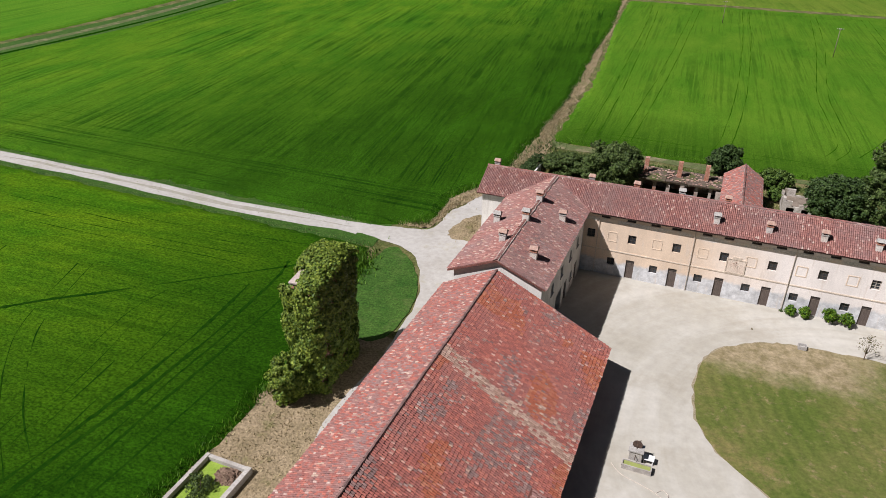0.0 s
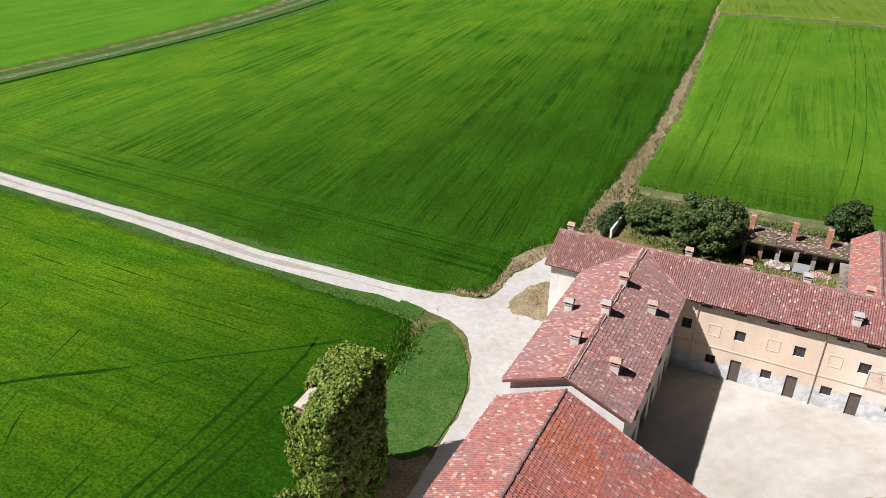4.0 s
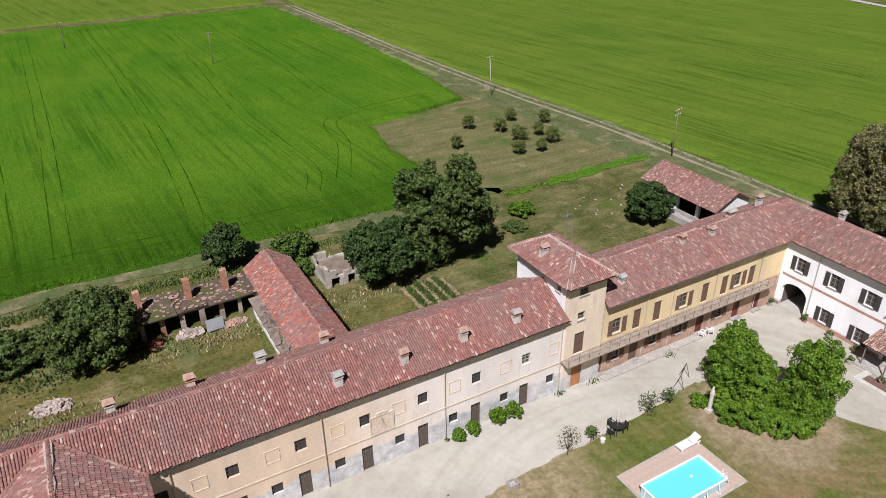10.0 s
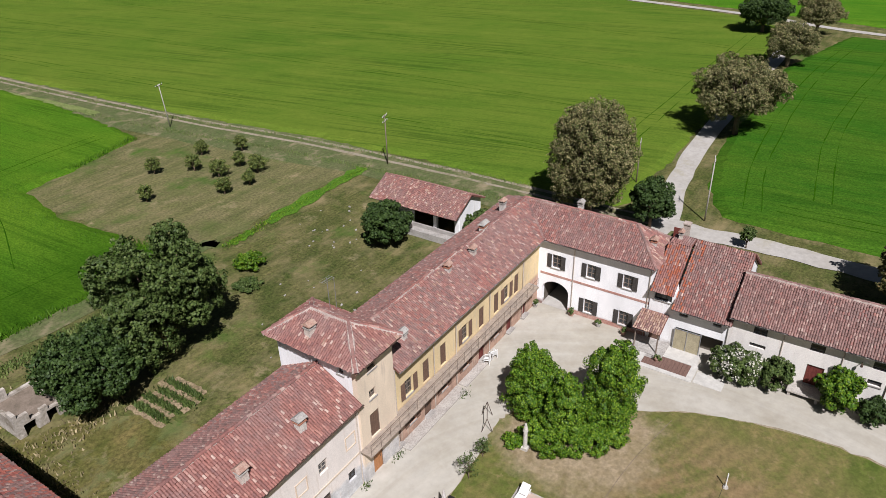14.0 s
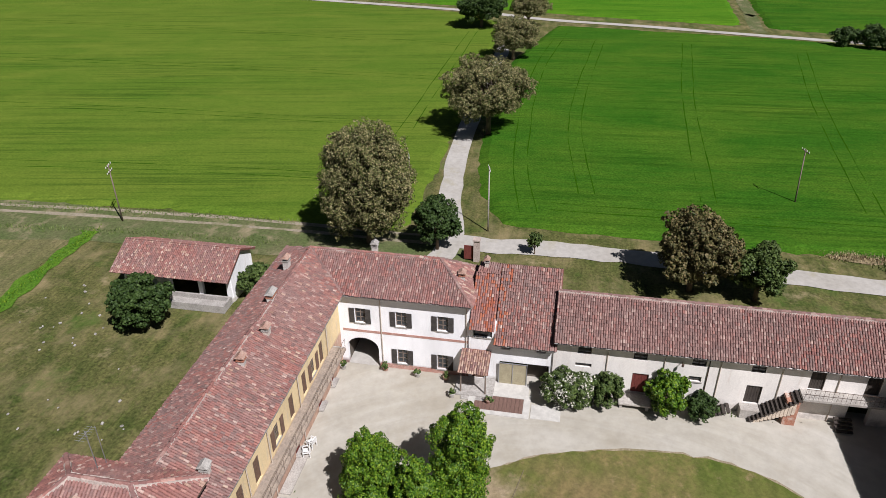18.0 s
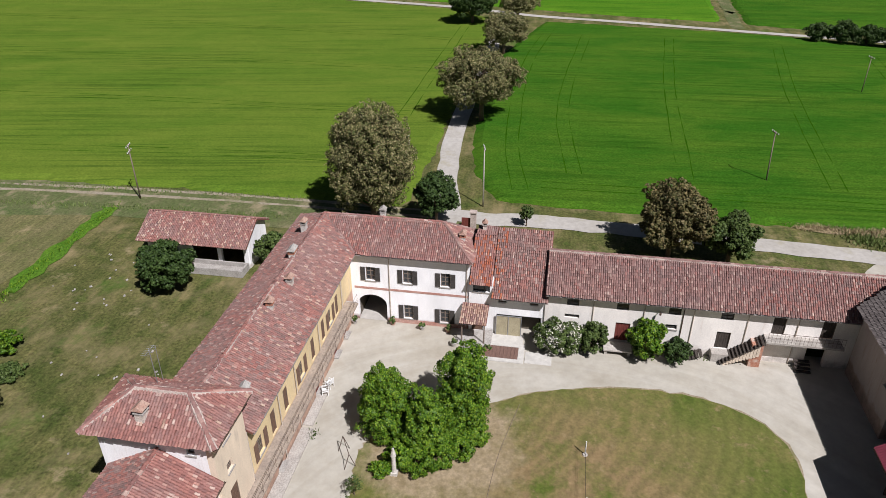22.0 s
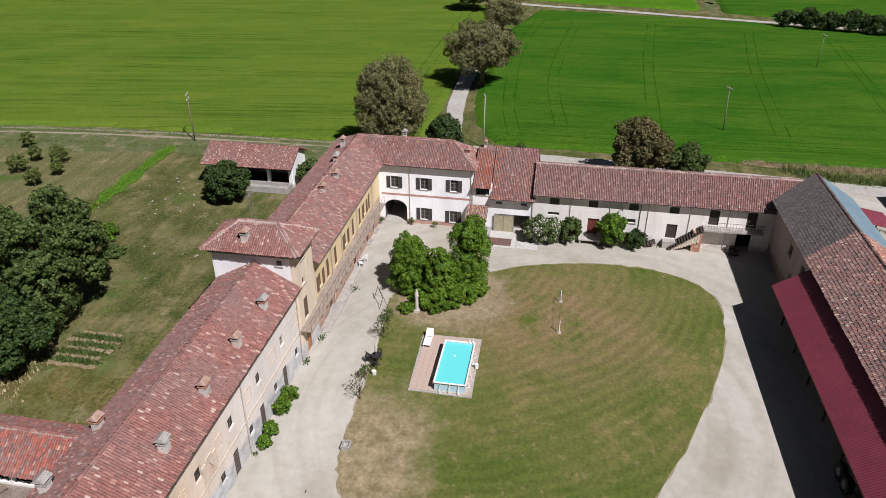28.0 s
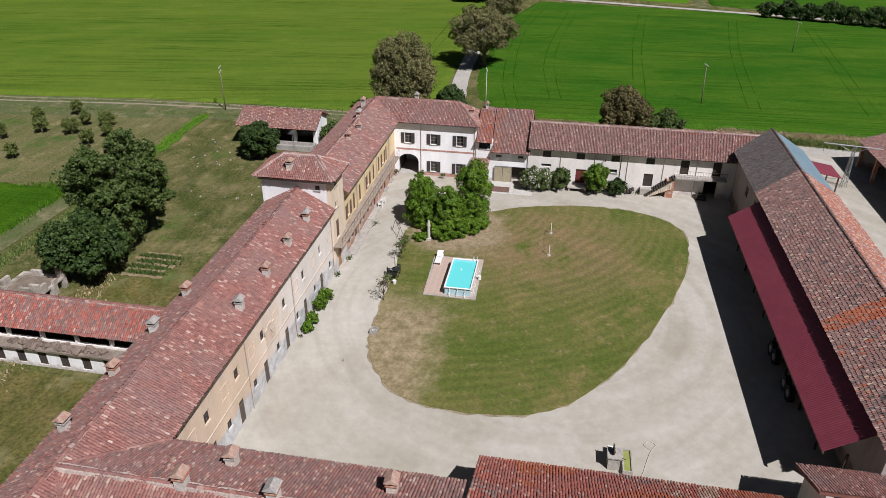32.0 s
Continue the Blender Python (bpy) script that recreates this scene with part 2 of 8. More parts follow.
TILE_GREY = tile_material("weathered brown tile", [(0.0, (0.165, 0.1, 0.09)), (0.4, (0.235, 0.135, 0.12)), (0.85, (0.295, 0.17, 0.15)),
                          (1.0, (0.42, 0.3, 0.26))], (0.215, 0.16, 0.15), 0.6, patch_scale=0.4)
TILE_PALE = tile_material("pale straw clay tile", [(0.0, (0.27, 0.16, 0.12)), (0.5, (0.4, 0.26, 0.2)), (1.0, (0.52, 0.39, 0.31))], (0.28, 0.19, 0.16), 0.4)
TILE_ORANGE = tile_material("new orange clay tile", [(0.0, (0.3, 0.085, 0.045)), (0.6, (0.37, 0.112, 0.06)), (1.0, (0.42, 0.17, 0.1))], (0.28, 0.12, 0.09), 0.4)
TILE_DARK = tile_material("grey concrete tile", [(0.0, (0.075, 0.062, 0.06)), (0.6, (0.11, 0.094, 0.09)), (1.0, (0.15, 0.13, 0.125))], (0.12, 0.11, 0.105), 0.5)
TILE_SINGLE = tile_material("single red clay tile", [(0.0, (0.24, 0.084, 0.07)), (0.3, (0.305, 0.102, 0.082)), (0.7, (0.365, 0.118, 0.09)),
                            (0.93, (0.43, 0.14, 0.098)), (1.0, (0.54, 0.34, 0.28))], (0.27, 0.15, 0.13), 0.5, True, 0.4)
DECK = surface("channel tile", (0.14, 0.062, 0.05), (0.2, 0.085, 0.068), 1.2)
MORTAR = surface("lime mortar", (0.5, 0.42, 0.37), (0.36, 0.29, 0.26), 1.0, fine=9)
PEACH = facade_material("peach lime wash", (0.72, 0.565, 0.425), (0.62, 0.62, 0.62), 1.75, (0.58, 0.5, 0.43), faded=(0.78, 0.72, 0.67))
YELLOW = facade_material("yellow lime wash", (0.77, 0.61, 0.36), (0.5, 0.33, 0.25), 3.15, (0.52, 0.45, 0.36), 0.06)
TOWERWASH = facade_material("pale ochre lime wash", (0.8, 0.67, 0.52), (0.62, 0.6, 0.58), 1.5, (0.5, 0.42, 0.34))
WHITEWASH = facade_material("white house paint", (0.93, 0.93, 0.94), (0.3, 0.2, 0.18), 0.42, (0.85, 0.845, 0.84), 0.03)
PLAIN_WHITE = facade_material("white farm wash", (0.9, 0.9, 0.9), (0.64, 0.6, 0.55), 0.3, (0.68, 0.65, 0.6))
BARNWASH = facade_material("worn cream wash", (0.85, 0.81, 0.76), (0.66, 0.61, 0.56), 0.5, (0.66, 0.59, 0.53))
# low tone puts the shade of the court side into this worn wash
COWWASH = facade_material("crumbling pink grey wash in shade", (0.4, 0.345, 0.325), (0.3, 0.23, 0.2), 1.2, (0.27, 0.18, 0.15))
HOUSEWASH = facade_material("grey white wash", (0.7, 0.665, 0.61), (0.56, 0.52, 0.47), 0.6, (0.45, 0.4, 0.35))
BRICK = surface("old brick", (0.34, 0.14, 0.09), (0.44, 0.24, 0.17), 2.5, fine=12, third=(0.5, 0.42, 0.36), third_scale=1.1)
TRIM = surface("pale trim plaster", (0.66, 0.56, 0.45), (0.55, 0.46, 0.37), 1.5)
TRIM_DARK = surface("weathered balcony slab", (0.36, 0.3, 0.245), (0.27, 0.225, 0.19), 1.5, fine=6)
PEACHTRIM = surface("peach trim plaster", (0.72, 0.585, 0.45), (0.66, 0.53, 0.41), 1.5)
PALESTONE = surface("pale flagstone", (0.52, 0.505, 0.47), (0.46, 0.445, 0.41), 0.8, fine=2.5, fine_amount=0.15)
STONE = surface("grey stone", (0.42, 0.4, 0.37), (0.3, 0.28, 0.26), 1.8, fine=10)
CONCRETE = surface("cast concrete", (0.46, 0.43, 0.39), (0.36, 0.33, 0.3), 1.3, fine=10, third=(0.28, 0.25, 0.22))
SHUTTER = surface("dark brown shutter paint", (0.13, 0.08, 0.058), (0.18, 0.115, 0.085), 3.0, 0.6, stretch=(1, 1, 6))
SHUTTER_BLACK = surface("charcoal shutter paint", (0.05, 0.045, 0.042), (0.075, 0.068, 0.062), 3.0, 0.55, stretch=(1, 1, 6))
WOOD = surface("grey weathered wood", (0.16, 0.125, 0.1), (0.25, 0.2, 0.165), 2.0, 0.85, stretch=(6, 6, 1))
DOORWOOD = surface("dark door planks", (0.05, 0.042, 0.037), (0.08, 0.067, 0.058), 2.5, 0.75, stretch=(6, 6, 1))
DOORBROWN = surface("brown door planks", (0.1, 0.078, 0.066), (0.145, 0.115, 0.098), 2.5, 0.75, stretch=(6, 6, 1))
REDDOOR = surface("ox blood door paint", (0.13, 0.035, 0.03), (0.19, 0.055, 0.045), 2.0, 0.6, stretch=(6, 6, 1))
ORANGEDOOR = surface("varnished pine", (0.38, 0.17, 0.07), (0.46, 0.22, 0.1), 2.0, 0.5, stretch=(6, 6, 1))
FRAMEWOOD = surface("window frame paint", (0.42, 0.38, 0.33), (0.3, 0.26, 0.22), 4.0, 0.6)
IRON = surface("rusted wrought iron", (0.07, 0.052, 0.044), (0.12, 0.075, 0.055), 5.0, 0.75)
ZINC = surface("grey zinc pipe", (0.42, 0.4, 0.38), (0.3, 0.28, 0.27), 3.0, 0.5, metal=0.5)
COPPERPIPE = surface("pale painted pipe", (0.55, 0.48, 0.41), (0.46, 0.4, 0.34), 3.0, 0.55)
REDSHEET = surface("dark red roof sheet", (0.19, 0.036, 0.056), (0.215, 0.044, 0.064), 0.4, 0.5, fine=2.0, fine_amount=0.12, bump=0.0, spec=0.4)
BLUESHEET = surface("blue grey roof sheet", (0.16, 0.24, 0.3), (0.2, 0.28, 0.33), 0.5, 0.45, bump=0.0)
GRAVEL = surface("pale gravel", (0.445, 0.423, 0.374), (0.38, 0.355, 0.3), 0.13, 0.95, fine=1.1, fine_amount=0.1, bump=0.1, distance=0.015, bump_scale=9.0,
                 third=(0.275, 0.24, 0.182), third_scale=0.1, third_range=(0.52, 0.84))
# wheels have swept faint arcs round the lawn
_t, _n, _l, _b = GRAVEL.node_tree, GRAVEL.node_tree.nodes, GRAVEL.node_tree.links.new, GRAVEL.node_tree.nodes["Principled BSDF"]
_old = _b.inputs["Base Color"].links[0].from_socket
_co = object_xyz(_n, _l)
_off = _n.new("ShaderNodeVectorMath")
_off.operation = "SUBTRACT"
_off.inputs[1].default_value = (20.0, 43.0, 0.0)
_l(_co, _off.inputs[0])
_len = _n.new("ShaderNodeVectorMath")
_len.operation = "LENGTH"
_l(_off.outputs[0], _len.inputs[0])
_sc = _n.new("ShaderNodeVectorMath")
_sc.operation = "SCALE"
_sc.inputs["Scale"].default_value = 0.14
_l(_off.outputs[0], _sc.inputs[0])
_xy = _n.new("ShaderNodeCombineXYZ")
_l(_len.outputs["Value"], _xy.inputs[0])
_add = _n.new("ShaderNodeVectorMath")
_add.operation = "ADD"
_l(_xy.outputs[0], _add.inputs[0])
_l(_sc.outputs[0], _add.inputs[1])
_arc = step(_n, _l, noise_tex(_n, _l, _add.outputs[0], 0.62, 6, 0.6, None, 0.5), 0.36, 0.64)
_l(mix(_n, _l, 1.0, _old, mix(_n, _l, _arc, (0.9, 0.888, 0.862), (1.04, 1.04, 1.045)), "MULTIPLY"), _b.inputs["Base Color"])
ROADDUST = surface("white road dust", (0.425, 0.405, 0.375), (0.36, 0.338, 0.302), 0.22, 0.95, fine=1.6, fine_amount=0.14, bump=0.12, distance=0.015,
                   third=(0.313, 0.287, 0.2), third_scale=0.3, third_range=(0.56, 0.78))
DRYGRASS = surface("dry straw grass", (0.33, 0.255, 0.16), (0.225, 0.175, 0.1), 0.6, 0.95, fine=4.5, fine_amount=0.5, bump=1.0, distance=0.12,
                   third=(0.13, 0.14, 0.045), third_scale=0.3, third_range=(0.55, 0.7))
MEADOW = surface("mown meadow grass", (0.07, 0.088, 0.023), (0.138, 0.13, 0.05), 0.35, 0.9, fine=3.4, fine_amount=0.55, bump=0.9, distance=0.1,
                 third=(0.23, 0.185, 0.1), third_scale=0.2, third_range=(0.47, 0.72))
YARDGRASS = surface("rough yellowing yard grass", (0.088, 0.096, 0.024), (0.165, 0.135, 0.052), 0.35, 0.92, fine=3.0, fine_amount=0.5, bump=0.9, distance=0.1,
                    third=(0.29, 0.24, 0.145), third_scale=0.22, third_range=(0.52, 0.74))
ORCHARDGRASS = surface("pale mown orchard grass", (0.125, 0.128, 0.05), (0.185, 0.162, 0.082), 0.3, 0.92, fine=3.0, fine_amount=0.45, bump=0.8, distance=0.1,
                       third=(0.08, 0.11, 0.028), third_scale=0.14, third_range=(0.52, 0.76))
# swaths of the scythe run through the meadow
for _m in (MEADOW, YARDGRASS, ORCHARDGRASS):
    _n, _l, _b = _m.node_tree.nodes, _m.node_tree.links.new, _m.node_tree.nodes["Principled BSDF"]
    _old = _b.inputs["Base Color"].links[0].from_socket
    _sw = step(_n, _l, noise_tex(_n, _l, object_xyz(_n, _l), 1.0, 5, 0.7, (0.07, 0.75, 1.0), 0.6), 0.36, 0.66)
    _old = mix(_n, _l, step(_n, _l, noise_tex(_n, _l, object_xyz(_n, _l), 0.11, 7, 0.68), 0.55, 0.68), _old, (0.062, 0.112, 0.02))
    _old = mix(_n, _l, step(_n, _l, noise_tex(_n, _l, object_xyz(_n, _l), 0.23, 9, 0.74, (1.0, 0.8, 1.0)), 0.58, 0.7), _old, (0.27, 0.22, 0.13))
    _l(mix(_n, _l, 1.0, _old, mix(_n, _l, _sw, (0.74, 0.8, 0.72), (1.16, 1.12, 1.1)), "MULTIPLY"), _b.inputs["Base Color"])
LUSH = surface("rank green grass", (0.06, 0.15, 0.012), (0.095, 0.19, 0.018), 0.5, 0.85, fine=4.0, fine_amount=0.45, bump=0.9, distance=0.12)
BERM = surface("clipped verge grass", (0.032, 0.086, 0.012), (0.058, 0.118, 0.02), 0.5, 0.9, fine=4.5, fine_amount=0.55, bump=0.9, distance=0.1,
               third=(0.095, 0.125, 0.036), third_scale=0.35, third_range=(0.56, 0.78))
CROP_A = crop_material("dark green crop", (0.04, 0.124, 0.007), (0.054, 0.146, 0.009), (0.094, 0.175, 0.011), 99, 1.0, (70, 130, 30, (-0.9, 0.25)), 0.75, 76.0)
CROP_B = crop_material("bright green crop", (0.05, 0.132, 0.009), (0.064, 0.154, 0.011), (0.088, 0.17, 0.014), 93, 0.6, (96, 122, 18, (0.12, 1)), 0.55)
CROP_F = crop_material("far green crop", (0.05, 0.15, 0.01), (0.066, 0.17, 0.012), (0.086, 0.185, 0.014), 93, 0.5, grain=0.4)
CROP_E = crop_material("wet green crop", (0.028, 0.1, 0.004), (0.05, 0.132, 0.005), (0.092, 0.162, 0.006), 3, 0.45, (34, 64, 20, (-0.85, 0.15)), 0.85)
CROP_C = crop_material("yellow green crop", (0.075, 0.138, 0.016), (0.1, 0.157, 0.02), (0.12, 0.168, 0.024), 100, 0.6, grain=0.4)
CROP_D = crop_material("deep green crop", (0.026, 0.096, 0.008), (0.04, 0.118, 0.01), (0.07, 0.138, 0.014), 93, 0.6, grain=0.6)
# these dark greens carry the shade inside narrow gaps and cuts
TRACK = surface("shaded wheel gap in the crop", (0.018, 0.066, 0.003), (0.03, 0.09, 0.004), 1.0, spec=0.0)
TRACK_DEEP = surface("deep shaded gap", (0.006, 0.03, 0.002), (0.014, 0.05, 0.003), 1.5, spec=0.0)
BARK = surface("brown bark", (0.14, 0.1, 0.07), (0.2, 0.15, 0.11), 3.0, stretch=(3, 3, 0.6), bump=0.8)
LEAF_DARK = leaf_material("dark green leaf", (0.018, 0.038, 0.009), (0.034, 0.065, 0.014), (0.06, 0.098, 0.024))
LEAF_BRIGHT = leaf_material("bright laurel leaf", (0.022, 0.066, 0.004), (0.064, 0.142, 0.008), (0.18, 0.265, 0.022), 0.5)
LEAF_IVY = leaf_material("ivy leaf", (0.045, 0.085, 0.01), (0.115, 0.168, 0.02), (0.21, 0.26, 0.036))
LEAF_LIME = leaf_material("lime tree leaf and pale bract", (0.046, 0.066, 0.015), (0.138, 0.134, 0.05), (0.29, 0.25, 0.135))
LEAF_DUSK = leaf_material("bronze green leaf", (0.045, 0.052, 0.016), (0.108, 0.098, 0.036), (0.195, 0.15, 0.072))
LEAF_ORCHARD = leaf_material("light orchard leaf", (0.045, 0.075, 0.015), (0.1, 0.13, 0.03), (0.18, 0.2, 0.055))
LEAF_OLIVE = leaf_material("olive green leaf", (0.03, 0.055, 0.012), (0.062, 0.098, 0.022), (0.1, 0.135, 0.04))
LEAF_WHITE = leaf_material("oleander blossom", (0.36, 0.36, 0.3), (0.52, 0.5, 0.45), (0.7, 0.68, 0.63))
LEAF_REED = leaf_material("rank weed", (0.15, 0.13, 0.06), (0.27, 0.22, 0.125), (0.4, 0.33, 0.21))
LEAF_VERGE = leaf_material("verge grass blade", (0.07, 0.11, 0.026), (0.11, 0.155, 0.042), (0.17, 0.2, 0.07))
LEAF_CROP = leaf_material("tall crop blade", (0.03, 0.085, 0.004), (0.06, 0.145, 0.006), (0.1, 0.2, 0.012))
LEAF_STRAW = leaf_material("straw stalk", (0.25, 0.2, 0.11), (0.35, 0.285, 0.17), (0.45, 0.37, 0.235))


def plain(name, color, rough=0.5, metal=0.0):
    return surface(name, color, tuple(c * 0.86 for c in color), 2.0, rough, fine_amount=0.12, bump=0.05, metal=metal)


WHITEPLASTIC = plain("white plastic", (0.78, 0.78, 0.76), 0.4)
BLACKPAINT = plain("black metal paint", (0.03, 0.03, 0.032), 0.45)
POOLLINER = plain("pale blue pool liner", (0.46, 0.64, 0.7), 0.4)
PAVING = surface("rose paving slab", (0.47, 0.36, 0.3), (0.42, 0.325, 0.275), 0.6, fine=3, fine_amount=0.15)
CANVAS = surface("beige tarpaulin", (0.42, 0.37, 0.25), (0.34, 0.3, 0.2), 1.5, 0.8)
RUBBER = plain("black tyre rubber", (0.03, 0.03, 0.03), 0.8)
YELLOWPAINT = plain("yellow green machine paint", (0.28, 0.31, 0.1), 0.5)
GREYSTEEL = plain("grey galvanised steel", (0.45, 0.46, 0.47), 0.4, 0.7)
CARPETBRICK = surface("brown cellar hatch planks", (0.15, 0.09, 0.075), (0.2, 0.125, 0.1), 2.5, stretch=(1, 6, 1))
DUCKWEED = surface("duckweed", (0.2, 0.3, 0.04), (0.26, 0.35, 0.06), 1.0, 0.5)
# dark colour that stands in for the missing light indoors
ROOM = plain("unlit room lining", (0.14, 0.12, 0.1), 0.9)

glass_m = bpy.data.materials.new("window glass")
_t, _n, _l, _b = links_of(glass_m)
_b.inputs["Base Color"].default_value = (0.03, 0.035, 0.04, 1)
_b.inputs["Roughness"].default_value, _b.inputs["Specular IOR Level"].default_value = 0.06, 0.6
water_m = bpy.data.materials.new("pool water")
_t, _n, _l, _b = links_of(water_m)
_b.inputs["Base Color"].default_value = (0.13, 0.62, 0.62, 1)
_b.inputs["Roughness"].default_value = 0.08
_bump = _n.new("ShaderNodeBump")
_bump.inputs["Strength"].default_value, _bump.inputs["Distance"].default_value = 0.15, 0.05
_l(noise_tex(_n, _l, object_xyz(_n, _l), 2.2, 3), _bump.inputs["Height"])
_l(_bump.outputs[0], _b.inputs["Normal"])


# ---- builders ----
def mesh_of(name, verts, faces, mats, indices=None, smooth=False):
    me = bpy.data.meshes.new(name)
    me.from_pydata(verts, [], faces)
    for m in mats if isinstance(mats, (list, tuple)) else [mats]:
        me.materials.append(m)
    if indices is not None:
        me.polygons.foreach_set("material_index", np.asarray(indices, dtype=np.int32))
    if smooth:
        me.polygons.foreach_set("use_smooth", np.ones(len(me.polygons), dtype=bool))
    me.update()
    return me


PLACED = set()


def part(name, shape, material, parent=None, label="", smooth=False):
    """Links a bmesh or mesh as one object under a thing or a part."""
    if isinstance(shape, bmesh.types.BMesh):
        me = bpy.data.meshes.new(name)
        bmesh.ops.recalc_face_normals(shape, faces=shape.faces)
        shape.to_mesh(me)
        shape.free()
        if material:
            me.materials.append(material)
        if smooth:
            me.polygons.foreach_set("use_smooth", np.ones(len(me.polygons), dtype=bool))
    else:
        me = shape
    ob = new(name, me)
    if parent:
        ob.parent = parent
        if parent.name in PLACED:
            ob.matrix_parent_inverse = parent.matrix_basis.inverted()
    if label:
        ob["label"] = label
    return ob


def thing(name, label, category, group="", kind="", at=(0, 0, 0), turn=0):
    ob = tagged(new(name), label, category, group, kind)
    ob.empty_display_size = 0.3
    ob.matrix_basis = pose(*at, 0, 0, turn)
    return ob


def box(bm, x0, y0, z0, x1, y1, z1, bevel=0.0):
    vs = [bm.verts.new(p) for p in ((x0, y0, z0), (x1, y0, z0), (x1, y1, z0), (x0, y1, z0), (x0, y0, z1), (x1, y0, z1), (x1, y1, z1), (x0, y1, z1))]
    fs = [bm.faces.new([vs[i] for i in f]) for f in ((0, 3, 2, 1), (4, 5, 6, 7), (0, 1, 5, 4), (1, 2, 6, 5), (2, 3, 7, 6), (3, 0, 4, 7))]
    if bevel:
        edges = list({e for f in fs for e in f.edges})
        bmesh.ops.bevel(bm, geom=edges, offset=bevel, segments=1, affect="EDGES")
    return bm


def boxes(*args):
    bm = bmesh.new()
    for a in args:
        box(bm, *a)
    return bm


def rod(bm, a, b, r0, r1=None, sides=8):
    a, b = Vector(a), Vector(b)
    r1 = r0 if r1 is None else r1
    q = (b - a).to_track_quat("Z", "Y")
    rings = []
    for p, r in ((a, r0), (b, r1)):
        rings.append([bm.verts.new(p + q @ Vector((r * math.cos(2 * math.pi * i / sides), r * math.sin(2 * math.pi * i / sides), 0))) for i in range(sides)])
    for i in range(sides):
        bm.faces.new((rings[0][i], rings[0][(i + 1) % sides], rings[1][(i + 1) % sides], rings[1][i]))
    bm.faces.new(rings[0][::-1])
    bm.faces.new(rings[1])
    return bm


def rods(*args, sides=8):
    bm = bmesh.new()
    for a in args:
        rod(bm, *a, sides=sides)
    return bm


def prism(pts, z0, z1):
    """An upright prism over a plan outline."""
    bm = bmesh.new()
    lo = [bm.verts.new((x, y, z0)) for x, y in pts]
    hi = [bm.verts.new((x, y, z1)) for x, y in pts]
    bm.faces.new(lo[::-1])
    bm.faces.new(hi)
    for i in range(len(pts)):
        j = (i + 1) % len(pts)
        bm.faces.new((lo[i], lo[j], hi[j], hi[i]))
    return bm


def slab(pts3, thick):
    """A plate of that thickness below a flat polygon in space."""
    bm = bmesh.new()
    n = (Vector(pts3[1]) - Vector(pts3[0])).cross(Vector(pts3[2]) - Vector(pts3[1])).normalized()
    if n.z < 0:
        n = -n
    hi = [bm.verts.new(p) for p in pts3]
    lo = [bm.verts.new(Vector(p) - n * thick) for p in pts3]
    bm.faces.new(hi)
    bm.faces.new(lo[::-1])
    for i in range(len(pts3)):
        j = (i + 1) % len(pts3)
        bm.faces.new((hi[i], lo[i], lo[j], hi[j]))
    return bm


def wall_mesh(origin, along, length, height, thick, openings):
    """A wall with real openings. origin: its outer foot; along: its plan bearing; its thickness lies to the left of that bearing."""
    us = sorted({0.0, length, *[o[0] for o in openings], *[o[2] for o in openings]})
    zs = sorted({0.0, height, *[o[1] for o in openings], *[o[3] for o in openings]})
    us, zs = [u for u in us if 0 <= u <= length], [z for z in zs if 0 <= z <= height]
    nu, nz = len(us) - 1, len(zs) - 1
    solid = [[not any(o[0] - 1e-6 <= us[i] and us[i + 1] <= o[2] + 1e-6 and o[1] - 1e-6 <= zs[k] and zs[k + 1] <= o[3] + 1e-6 for o in openings)
              for k in range(nz)] for i in range(nu)]
    d = Vector((along[0], along[1], 0)).normalized()
    n = Vector((-d.y, d.x, 0))
    o3 = Vector(origin)
    bm, made = bmesh.new(), {}

    def v(i, k, s):
        if (i, k, s) not in made:
            made[i, k, s] = bm.verts.new(o3 + d * us[i] + n * (thick * s) + Vector((0, 0, zs[k])))
        return made[i, k, s]

    def is_solid(i, k):
        return 0 <= i < nu and 0 <= k < nz and solid[i][k]
    for i in range(nu):
        for k in range(nz):
            if not solid[i][k]:
                continue
            bm.faces.new((v(i, k, 0), v(i + 1, k, 0), v(i + 1, k + 1, 0), v(i, k + 1, 0)))
            bm.faces.new((v(i, k, 1), v(i, k + 1, 1), v(i + 1, k + 1, 1), v(i + 1, k, 1)))
            for di, dk, e in ((-1, 0, ((i, k), (i, k + 1))), (1, 0, ((i + 1, k + 1), (i + 1, k))), (0, -1, ((i + 1, k), (i, k))), (0, 1, ((i, k + 1), (i + 1, k + 1)))):
                if not is_solid(i + di, k + dk):
                    a, b = e
                    bm.faces.new((v(*a, 0), v(*b, 0), v(*b, 1), v(*a, 1)))
    return bm


def inside(px, py, poly):
    ok = np.zeros(px.shape, dtype=bool)
    for i in range(len(poly)):
        (x0, y0), (x1, y1) = poly[i], poly[i - 1]
        if abs(y1 - y0) < 1e-9:
            continue
        c = ((y0 > py) != (y1 > py)) & (px < (x1 - x0) * (py - y0) / (y1 - y0) + x0)
        ok ^= c
    return ok


TILE_U, TILE_V = 0.175, 0.275


